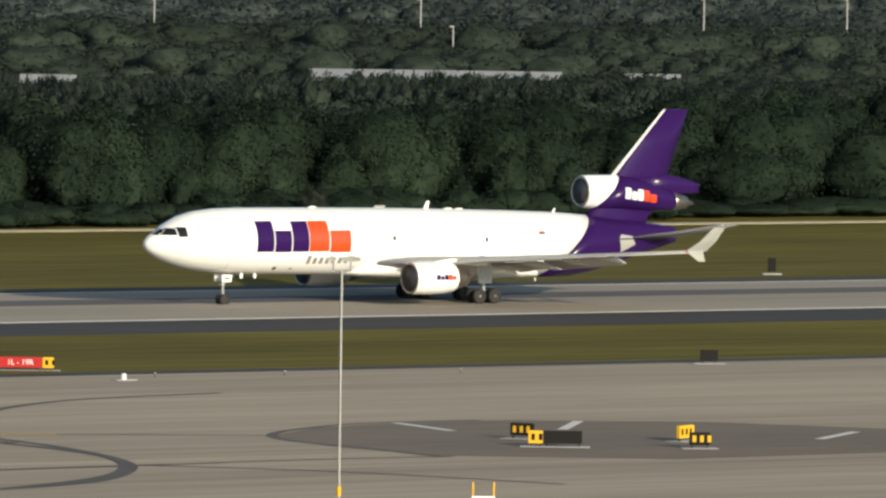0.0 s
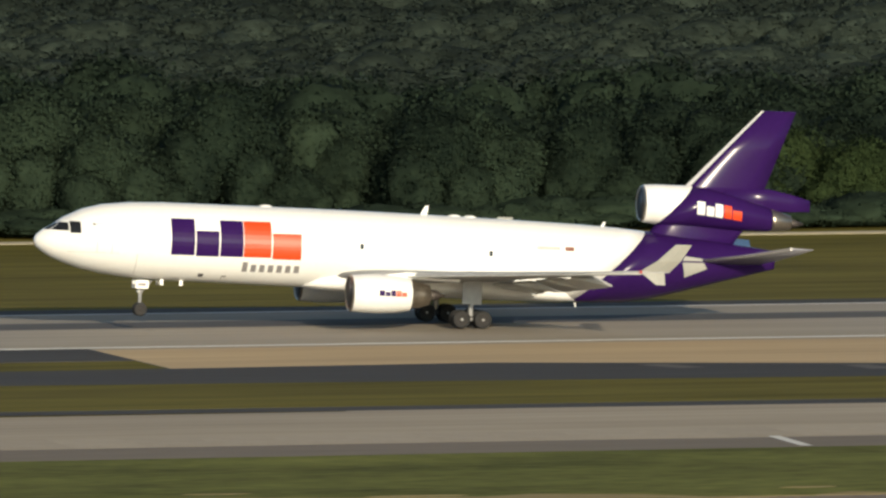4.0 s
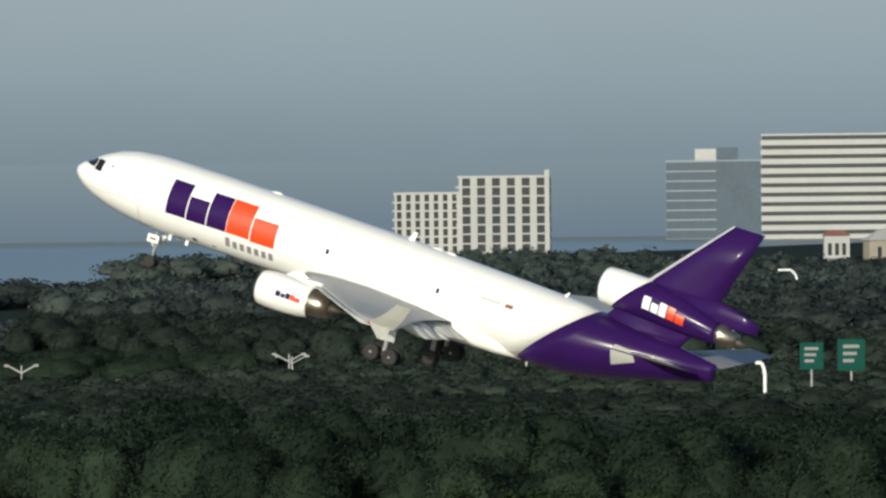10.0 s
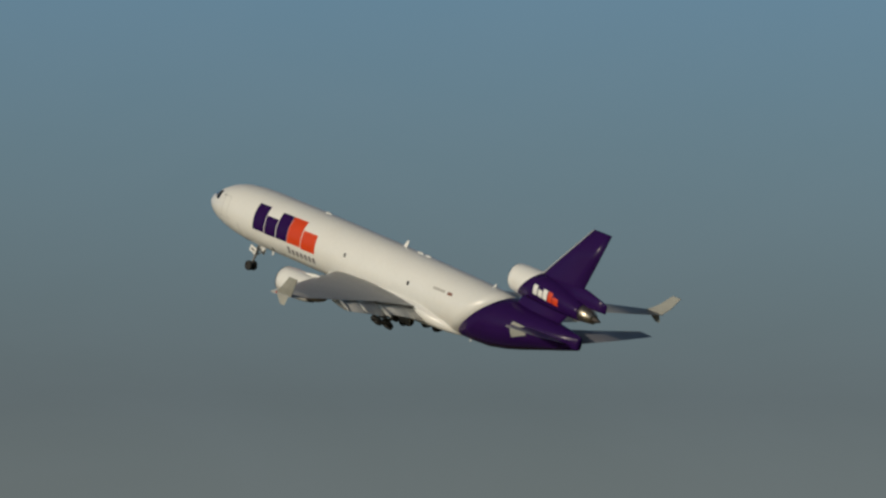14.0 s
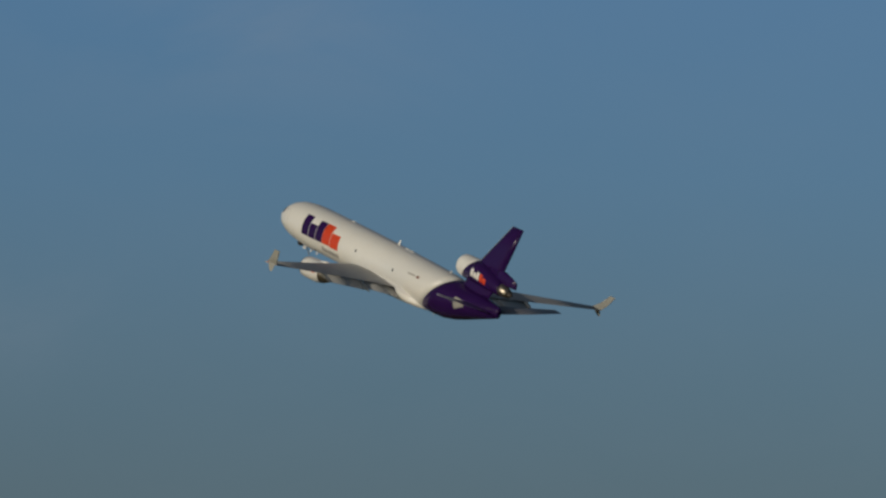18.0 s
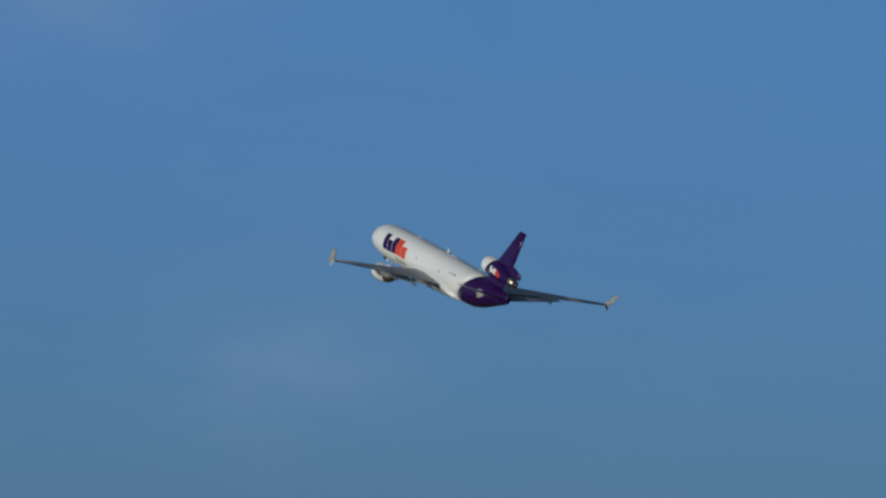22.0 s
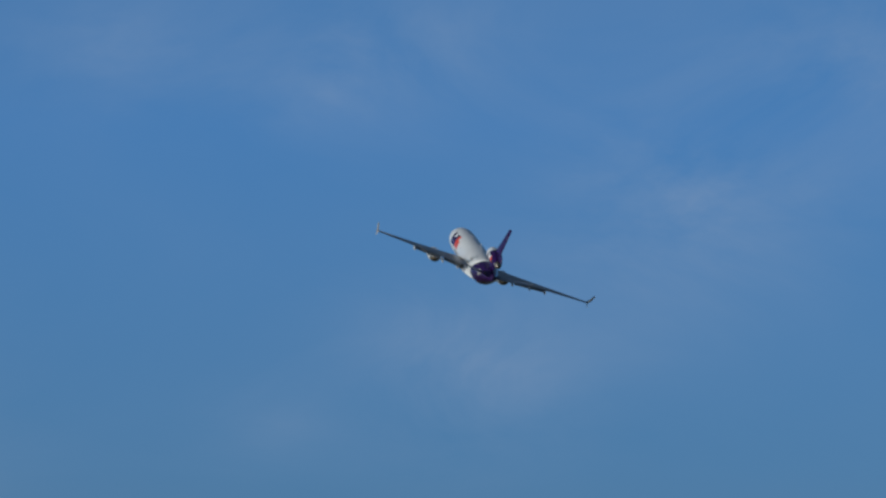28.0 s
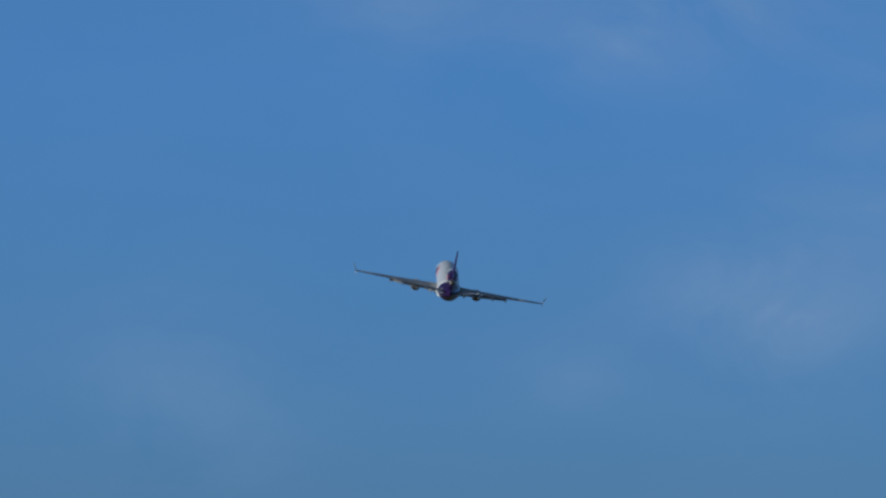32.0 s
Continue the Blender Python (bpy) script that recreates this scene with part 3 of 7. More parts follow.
def build_jet():
    jet = thing("cargo_jet", pose(0, 0, 0), "white three-engined cargo jet with purple tail", "aircraft")
    # skin: white front and purple rear, parted on a slant
    cut, slope = -12.3, -1.06
    front = [hull_ring(p[0], 0) for p in PROFILE[:9]] + [hull_ring(x, 0) for x in (20, 15, 10, 5, 0, -3)]
    front += [hull_ring(-3 + (cut + 3) * k / 5, slope * k / 5) for k in range(1, 6)]
    rear = [hull_ring(cut + (-22.5 - cut) * k / 7, slope * (1 - k / 7)) for k in range(8)] + [hull_ring(x, 0) for x in (-23.2, -23.9, -24.4, -24.75)]
    body = part("fuselage", loft(front), PAINT_WHITE, jet, "white fuselage", smooth=True)
    tail = part("tail_section", loft(rear), PAINT_PURPLE, jet, "purple tail section", smooth=True)
    # wing and body fairing
    fr = []
    for x, w, zb, zt in ((13.0, 0.4, 2.7, 2.9), (11.0, 2.2, 2.38, 3.6), (8.0, 3.15, 2.16, 4.3), (2.0, 3.3, 2.02, 4.4), (-4.0, 3.25, 1.95, 4.2), (-7.5, 2.4, 1.97, 3.4), (-9.5, 0.5, 2.05, 2.4)):
        c, hh = (zt + zb) / 2, (zt - zb) / 2
        fr.append([(x, w * math.copysign(abs(math.sin(a)) ** 0.7, math.sin(a)), c + hh * math.copysign(abs(math.cos(a)) ** 0.7, math.cos(a))) for a in [2 * math.pi * i / 32 for i in range(32)]])
    part("belly_fairing", loft(fr), PAINT_WHITE, jet, smooth=True)
    # marks on both sides
    for s in (1, -1):
        for x0, x1, z0, z1, m, nm in ((22.75, 20.95, 4.75, 7.45, PAINT_PURPLE, "tall_mark"), (19.0, 17.25, 4.72, 7.4, PAINT_PURPLE, "tall_mark"), (17.2, 15.1, 4.72, 7.4, PAINT_ORANGE, "orange_mark")):
            part(nm, side_patch(x0, x1, z0, z1, s), m, jet)
        part("short_mark", side_patch(20.85, 19.1, 4.7, 6.6, s), PAINT_PURPLE, jet)
        part("short_orange_mark", side_patch(15.0, 12.8, 4.62, 6.55, s), PAINT_ORANGE, jet)
        for k in range(7):
            x = 17.2 - 0.66 * k
            part("small_mark", side_patch(x, x - 0.40, 3.62, 4.36 if k == 0 else 4.18, s, lean=0.0), PAINT_GREY, jet)
        for x, z in ((8.17, 5.78), (-1.81, 5.54)):
            part("side_window", side_patch(x + 0.14, x - 0.14, z - 0.2, z + 0.2, s), GLASS_DARK, jet)
        for x, z in ((20.2, 3.25), (18.4, 3.12)):
            part("vent", side_patch(x + 0.2, x - 0.2, z - 0.13, z + 0.13, s), INLET, jet)
        part("flag_mark", side_patch(-7.6, -8.3, 5.9, 6.2, s), ROOF_RED, jet)
        part("registration_bar", side_patch(-5.4, -7.2, 5.95, 6.2, s), SEAM, jet)
        # crew door outline and cargo door seams
        for x0, x1, z0, z1 in ((28.3, 28.26, 4.7, 6.9), (27.2, 27.16, 4.7, 6.9), (28.3, 27.2, 6.88, 6.92), (25.3, 25.24, 3.2, 4.7), (30.4, 26.6, 4.72, 4.75)):
            part("seam", side_patch(x0, x1, z0, z1, s, off=0.010), SEAM, jet)
        part("static_port", side_patch(28.6, 28.4, 6.75, 6.9, s), INLET, jet)
        # cockpit panes
        for a, b in ((0.06, 0.66), (0.72, 1.28)):
            part("cockpit_pane", skin_patch(lambda u, v, a=a, b=b: (hull_x(a + (b - a) * u, 6.32 + 0.5 * v - 0.05 * u) + 0.012, s * (a + (b - a) * u), 6.32 + 0.5 * v - 0.05 * u), 5, 4), GLASS_DARK, jet)
        for x0, x1 in ((30.95, 30.3), (30.22, 29.45)):
            part("cockpit_pane", side_patch(x0, x1, 6.28 if x0 > 30.5 else 6.12, 6.88 if x0 > 30.5 else 6.98, s), GLASS_DARK, jet)
    # blades and domes along the spine
    for x, hgt, ln, zb in ((2.83, 0.75, 0.55, 8.14), (-11.1, 0.4, 0.3, 7.68)):
        part("blade_antenna", loft([[(x + ln / 2, 0.06, zb), (x - ln / 2, 0.06, zb), (x - ln / 2, -0.06, zb), (x + ln / 2, -0.06, zb)], [(x - 0.15, 0.03, zb + hgt), (x - 0.15 - ln / 2, 0.03, zb + hgt), (x - 0.15 - ln / 2, -0.03, zb + hgt), (x - 0.15, -0.03, zb + hgt)]]), WHITE, jet)
    for x, zb in ((15.0, 8.4), (0.4, 8.1), (-0.8, 8.06)):
        bm = bmesh.new()
        bmesh.ops.create_uvsphere(bm, u_segments=12, v_segments=8, radius=0.5, matrix=Matrix.Translation((x, 0, zb)) @ Matrix.Diagonal((1.1, 0.5, 0.4, 1)))
        part("dome", bm, WHITE, jet, smooth=True)
    bm = tube((-9.2, 0, 2.05), (-9.3, 0, 1.6), 0.1, 0.05)
    part("belly_antenna", bm, WHITE, jet)
    # wings
    for s in (1, -1):
        secs = [(2.6, 9.9, -3.6, 0.125, 3.55), (5.5, 7.6, -3.9, 0.115, 3.78), (8.8, 5.15, -4.2, 0.105, 4.02), (14.0, 1.25, -5.75, 0.10, 4.42), (20.0, -3.25, -7.8, 0.095, 4.9), (25.2, -7.15, -9.75, 0.09, 5.32)]
        wing = part("wing", loft([airfoil(le, te, th, z, s * y) for y, le, te, th, z in secs]), WING_GREY, jet, "grey swept wing", smooth=True)
        part("slat", loft([airfoil(le + 0.55, le - 0.45, 0.22, z - 0.16, s * y) for y, le, te, th, z in secs[1:]]), FLAP_GREY, wing, smooth=True)
        for (ya, ta, za), (yb, tb, zb) in (((3.2, -3.6, 3.55), (8.0, -4.1, 3.92)), ((8.9, -4.25, 4.0), (15.5, -6.2, 4.5))):
            flaps.append(part("flap", loft([airfoil(ta + 0.5, ta - 1.75, 0.13, za - 0.12, s * ya, lift=-0.85), airfoil(tb + 0.5, tb - 1.45, 0.13, zb - 0.12, s * yb, lift=-0.65)]), FLAP_GREY, wing, smooth=True))
        for y, x, z, ln in ((4.6, -3.6, 3.15, 4.0), (8.4, -4.2, 3.45, 4.2), (12.2, -5.2, 3.9, 3.6), (15.6, -6.3, 4.25, 3.2)):
            part("flap_track_fairing", loft(body_of_turn((s * y, z), [(x + ln * 0.5, 0.05, 0.15), (x + ln * 0.3, 0.24, 0.1), (x, 0.32, 0.0), (x - ln * 0.3, 0.22, -0.25), (x - ln * 0.5, 0.04, -0.4)], 12)), FLAP_GREY, wing, smooth=True)
        up = [[(-7.3, 25.1, 5.32), (-9.55, 25.1, 5.32)], [(-8.5, 25.55, 6.15), (-10.25, 25.55, 6.15)], [(-9.75, 25.95, 7.4), (-10.95, 25.95, 7.4)]]
        part("winglet", loft([[(a[0], s * (a[1] - 0.07), a[2]), (b[0], s * (b[1] - 0.04), b[2]), (b[0], s * (b[1] + 0.03), b[2]), ((a[0] + b[0]) / 2, s * (a[1] + 0.1), a[2]), (a[0], s * (a[1] + 0.05), a[2])] for a, b in up]), WINGLET, wing, "winglet with shade in its pale grey")
        part("lower_winglet", loft([[(-7.4, s * 25.1, 5.28), (-9.2, s * 25.1, 5.28), (-8.4, s * 25.24, 5.28)], [(-8.5, s * 25.4, 4.4), (-9.2, s * 25.4, 4.4), (-8.9, s * 25.46, 4.4)]]), WINGLET, wing)
        bm = bmesh.new()
        bmesh.ops.create_uvsphere(bm, u_segments=10, v_segments=6, radius=0.14, matrix=Matrix.Translation((-7.4, s * 25.1, 5.3)))
        part("tip_light", bm, SIGN_RED if s > 0 else SIGN_GREEN, wing)
        # wing engine
        eng = part("engine", loft(body_of_turn((s * 8.3, 2.5), [(10.25, 1.18, 0), (10.3, 1.27, 0), (10.15, 1.36, 0), (9.4, 1.42, 0), (8.2, 1.45, 0), (6.8, 1.38, 0), (5.75, 1.22, 0)]), cap=False), PAINT_WHITE, jet, "white engine cowl", smooth=True)
        part("inlet", loft(body_of_turn((s * 8.3, 2.5), [(10.24, 1.2, 0), (9.6, 1.12, 0), (8.9, 1.15, 0), (8.85, 0.3, 0), (9.3, 0.05, 0)])), INLET, eng, smooth=True)
        part("inlet_lip", loft(body_of_turn((s * 8.3, 2.5), [(10.22, 1.16, 0), (10.36, 1.27, 0), (10.22, 1.37, 0)]), cap=False), BARE_METAL, eng, smooth=True)
        part("exhaust", loft(body_of_turn((s * 8.3, 2.5), [(5.9, 1.2, 0), (5.7, 1.02, 0), (4.9, 0.95, 0), (4.2, 0.72, 0), (4.15, 0.55, 0)])), BARE_METAL, eng, smooth=True)
        part("exhaust_cone", loft(body_of_turn((s * 8.3, 2.5), [(4.4, 0.5, 0), (3.7, 0.36, 0), (3.0, 0.05, 0)], 20)), DARK_METAL, eng, smooth=True)
        part("pylon", loft([[(8.6, s * 8.2, 3.8), (2.0, s * 8.2, 3.5), (2.0, s * 8.4, 3.5), (8.6, s * 8.4, 3.8)], [(6.0, s * 8.2, 4.15), (1.5, s * 8.2, 4.1), (1.5, s * 8.4, 4.1), (6.0, s * 8.4, 4.15)]]), PAINT_WHITE, eng)
        if s > 0:
            for k, (dx, ww, hh) in enumerate(((0.0, 0.42, 0.44), (0.48, 0.36, 0.32), (0.9, 0.36, 0.44))):
                part("small_mark", skin_patch(lambda u, v, dx=dx, ww=ww, hh=hh: (8.35 - dx - ww * u, 8.3 + 1.455 * math.cos((v * hh - 0.1) / 1.45), 2.5 + 1.455 * math.sin((v * hh - 0.1) / 1.45)), 2, 4), PAINT_PURPLE, eng)
            for dx, ww, hh in ((1.30, 0.4, 0.44), (1.74, 0.38, 0.32)):
                part("small_mark", skin_patch(lambda u, v, dx=dx, ww=ww, hh=hh: (8.35 - dx - ww * u, 8.3 + 1.455 * math.cos((v * hh - 0.1) / 1.45), 2.5 + 1.455 * math.sin((v * hh - 0.1) / 1.45)), 2, 4), PAINT_ORANGE, eng)
        # tailplane
        stab = part("tailplane", loft([airfoil(le, te, 0.11, z, s * y) for y, le, te, z in ((0.7, -17.5, -23.6, 5.25), (5.0, -20.5, -24.4, 5.95), (9.0, -23.2, -25.3, 6.75))]), TAILPLANE, jet, "silver-grey tailplane", smooth=True)
        for z0, z1, ln, thin_, nm, m_ in ((5.40, 0.36, 2.6, 0.9, "pivot_plate", WINGLET), (5.28, -1.15, 1.8, 0.6, "lower_pivot_plate", WINGLET)):
            part(nm, skin_patch(lambda u, v: (-16.9 - ln * u - 0.25 * v, s * (hull_y(-16.9 - ln * u - 0.25 * v, z0 + z1 * v * (1 - thin_ * u)) + 0.02), z0 + z1 * v * (1 - thin_ * u)), 5, 6), m_, jet, "pale plate at the tailplane pivot")
        part("leading_edge", loft([[(le + 0.03, s * y, z), (le - 0.35, s * y, z + 0.11), (le - 0.35, s * y, z - 0.1)] for y, le, z in ((1.6, -18.13, 5.4), (5.0, -20.5, 5.95), (9.0, -23.2, 6.75))]), POLISHED, stab, "bright bare metal leading edge")
    # tail engine, carried on the fin
    ax = (0.0, 9.58)
    white = [(-14.1, 1.2, 0.0, 0.0), (-14.05, 1.3, 0.0, 0.0), (-14.25, 1.42, 0.0, 0.0), (-15.0, 1.48, -0.01, -0.1), (-16.6, 1.5, -0.05, -0.95)]
    rest = [(-16.6, 1.5, -0.05, -0.95), (-18.5, 1.48, -0.18, -0.6), (-20.5, 1.38, -0.42, -0.2), (-22.5, 1.18, -0.70, 0.0), (-24.0, 0.94, -0.93, 0.0), (-24.3, 0.86, -0.97, 0.0)]

    def turn2(st):
        return [[(x + sh * math.cos(a) * r, r * math.sin(a), ax[1] + dz + r * math.cos(a)) for a in [2 * math.pi * i / 36 for i in range(36)]] for x, r, dz, sh in st]
    pod = part("tail_engine", loft(turn2(rest)), PAINT_PURPLE, jet, "purple tail engine pod", smooth=True)
    part("cowl", loft(turn2(white), cap=False), PAINT_WHITE, pod, "white inlet cowl", smooth=True)
    part("inlet", loft(turn2([(-14.15, 1.22, 0, 0), (-15.0, 1.12, 0, 0), (-16.0, 1.15, 0, 0), (-16.05, 0.1, 0, 0)])), INLET, pod, smooth=True)
    part("inlet_lip", loft(turn2([(-14.2, 1.17, 0, 0), (-14.02, 1.28, 0, 0), (-14.2, 1.4, 0, 0)]), cap=False), BARE_METAL, pod, smooth=True)
    part("exhaust", loft(turn2([(-24.2, 0.84, -0.96, 0), (-24.6, 0.8, -1.0, 0), (-25.9, 0.56, -1.14, 0), (-25.95, 0.42, -1.14, 0)])), BARE_METAL, pod, smooth=True)
    part("exhaust_cone", loft(turn2([(-25.7, 0.4, -1.13, 0), (-26.3, 0.28, -1.18, 0), (-26.95, 0.05, -1.22, 0)])), DARK_METAL, pod, smooth=True)
    def pod_skin(x, dz):
        """The pod's side at x, dz above its axis there."""
        r, drop = (float(np.interp(-x, [16.6, 18.5, 20.5, 22.5], v)) for v in ([1.5, 1.48, 1.38, 1.18], [0.05, 0.18, 0.42, 0.70]))
        return math.sqrt(max(0.0, r * r - dz * dz)) + 0.025, ax[1] - drop + dz
    for dx, ww, z1, m in ((0.0, 0.62, 0.5, WHITE), (0.75, 0.6, 0.22, WHITE), (1.45, 0.6, 0.5, WHITE), (2.15, 0.62, 0.5, PAINT_ORANGE), (2.85, 0.75, 0.22, PAINT_ORANGE)):
        for s in (1, -1):
            def on_pod(u, v):
                x = -18.15 - dx - ww * u
                y, z = pod_skin(x, -0.5 + (z1 + 0.5) * v)
                return x, s * y, z
            part("pod_mark", skin_patch(on_pod, 3, 4), m, pod)
    # pylon under the pod, fin above, rudder fairing behind
    def blade(x0, x1, w, z):
        """A rounded upright section from x0 back to x1."""
        up = [(x0 + (x1 - x0) * f, w * g, z) for f, g in ((0, 0), (0.06, 0.6), (0.2, 0.95), (0.45, 1.0), (0.75, 0.6), (0.93, 0.2), (1, 0.02))]
        return up + [(x, -y, z) for x, y, z in up[-1:0:-1]]
    part("pod_pylon", loft([blade(-15.9, -22.8, 0.5, 8.7), blade(-15.2, -22.4, 0.5, 7.9), blade(-14.6, -21.8, 0.62, 7.2), blade(-14.2, -21.2, 0.85, 6.2)]), PAINT_PURPLE, jet, smooth=True)
    fin_secs = [(-16.9, -23.7, 10.3, 0.42), (-17.55, -23.8, 11.0, 0.40), (-20.35, -24.9, 13.85, 0.28), (-23.35, -26.05, 16.88, 0.16)]
    fin = part("fin", loft([[(le, 0, z), (le - 0.12 * (le - te), w * 0.8, z), (le - 0.35 * (le - te), w, z), (te + 0.25 * (le - te), w * 0.7, z), (te, 0.03, z), (te, -0.03, z), (te + 0.25 * (le - te), -w * 0.7, z), (le - 0.35 * (le - te), -w, z), (le - 0.12 * (le - te), -w * 0.8, z)] for le, te, z, w in fin_secs]), PAINT_PURPLE, jet, "purple fin", smooth=True)
    part("leading_edge", loft([[(le + 0.03, 0, z), (le - 0.05 * (le - te) - 0.02, w * 0.52 + 0.012, z), (le - 0.05 * (le - te) - 0.02, -w * 0.52 - 0.012, z)] for le, te, z, w in fin_secs[1:]]), POLISHED, fin, "bright bare metal leading edge")
    part("rudder_fairing", loft([[(x, w * math.sin(a), c + h * math.cos(a)) for a in [2 * math.pi * k / 16 for k in range(16)]] for x, w, c, h in ((-20.5, 0.5, 10.1, 0.9), (-24.2, 0.32, 10.08, 0.88), (-26.0, 0.18, 9.9, 0.66), (-27.4, 0.05, 9.72, 0.44))]), PAINT_PURPLE, jet, smooth=True)
    # landing gear, each leg with its own pivot
    gears = {}
    for nm, piv, s in (("left", (0.22, 5.2, 3.3), 1), ("right", (0.22, -5.2, 3.3), -1)):
        bm = bmesh.new()
        add_tube(bm, (0, -s * 0.06, 0.95), (0, s * 0.15, -2.4), 0.24, 0.2, 14)
        add_tube(bm, (0, 0, -0.2), (-1.3, -s * 0.5, 0.5), 0.1)
        add_tube(bm, (0.86, s * 0.15, -2.62), (-0.86, s * 0.15, -2.62), 0.14)
        for x in (0.82, -0.82):
            add_tube(bm, (x, s * 0.15 - 0.75, -2.62), (x, s * 0.15 + 0.75, -2.62), 0.1)
        leg = part("main_gear_" + "leg", bm, GEAR, jet)
        leg.location = piv
        for x in (0.82, -0.82):
            for y in (-0.52, 0.52):
                wheel(leg, (x, s * 0.15 + y, -2.62), 0.68, 0.48)
        part("leg_door", box(-0.75, 0.75, s * 0.42 - 0.03, s * 0.42 + 0.03, -1.5, 0.25), WING_GREY, leg)
        gears[nm] = leg
    bm = bmesh.new()
    add_tube(bm, (0, 0, 0), (0, 0, -2.1), 0.2, 0.17, 12)
    add_tube(bm, (0, -0.45, -2.1), (0, 0.45, -2.1), 0.1)
    leg = part("centre_gear_leg", bm, GEAR, jet)
    leg.location = (-1.2, 0, 2.75)
    for y in (-0.36, 0.36):
        wheel(leg, (0, y, -2.1), 0.64, 0.42)
    gears["centre"] = leg
    bm = bmesh.new()
    add_tube(bm, (0, 0, 0), (0, 0, -2.35), 0.16, 0.12, 12)
    add_tube(bm, (0, -0.4, -2.35), (0, 0.4, -2.35), 0.08)
    add_tube(bm, (0, 0, -1.2), (-1.1, 0, 0.1), 0.07)
    leg = part("nose_gear_leg", bm, GEAR, jet)
    leg.location = (24.36, 0, 2.86)
    for y in (-0.3, 0.3):
        wheel(leg, (0, y, -2.35), 0.51, 0.36)
    for s in (1, -1):
        d = part("leg_door", box(-0.5, 0.5, s * 0.62 - 0.03, s * 0.62 + 0.03, -0.78, -0.15), PAINT_WHITE, leg)
        part("number_bar", box(-0.3, 0.3, s * 0.66 - 0.005, s * 0.66 + 0.005, -0.58, -0.36), PAINT_GREY, leg)
    for x in (0.18, -0.18):
        bm = bmesh.new()
        bmesh.ops.create_uvsphere(bm, u_segments=10, v_segments=6, radius=0.12, matrix=Matrix.Translation((0.15, x, -1.0)))
        part("taxi_light", bm, LAMP_GLASS, leg)
    gears["nose"] = leg
    # doors of the main gear bays, hinged along the belly
    for sd, nm in ((1, "door_left"), (-1, "door_right")):
        # the doors take the dark gear grey in place of shadow on white paint
        door = part("belly_door", box(-1.2, 1.2, -0.04, 0.04, -1.0, 0.0, 0.02), GEAR, jet)
        door.location = (-0.4, sd * 1.5, 2.12)
        gears[nm] = door
    for x, y in ((22.9, 0.7), (21.4, 0.6), (22.9, -0.7)):
        part("nose_bay_door", box(x - 0.13, x + 0.13, y - 0.03, y + 0.03, 2.38, 2.85), PAINT_WHITE, jet)
    return jet, gears


jet, gears = build_jet()


# ---- buildings ----
FOOTPRINTS = []


def clear_of_buildings(x, y, radius):
    """How tall trees may stand here: 0 on a building, less in front of one, 1 elsewhere."""
    room = 1.0
    a, r = math.atan2(x, y), math.hypot(x, y)
    for bx, by, half, keep in FOOTPRINTS:
        if math.hypot(x - bx, y - by) < half:
            return 0.0
        br = math.hypot(bx, by)
        if r > (940 if keep < 0.4 else 1000) and 0 < br - r < 420 and abs(a - math.atan2(bx, by)) < (half + 20) / br:
            room = min(room, keep)
    return room


def over_water(x, y):
    a, r = math.degrees(math.atan2(x, y)), math.hypot(x, y)
    return r > float(np.interp(a, [-45, -33, -29, -25, -22, -12, -10.5, 0], [1650, 1950, 2150, 3300, 3450, 3400, 3050, 3050]))


PANES = {}


def pane_mesh(w, h, material):
    key = (round(w, 2), round(h, 2), material.name)
    if key not in PANES:
        bm = box(-w / 2, w / 2, -0.06, 0.06, -h / 2, h / 2)
        me = bpy.data.meshes.new("pane")
        bm.to_mesh(me)
        bm.free()
        me.materials.append(material)
        PANES[key] = me
    return PANES[key]


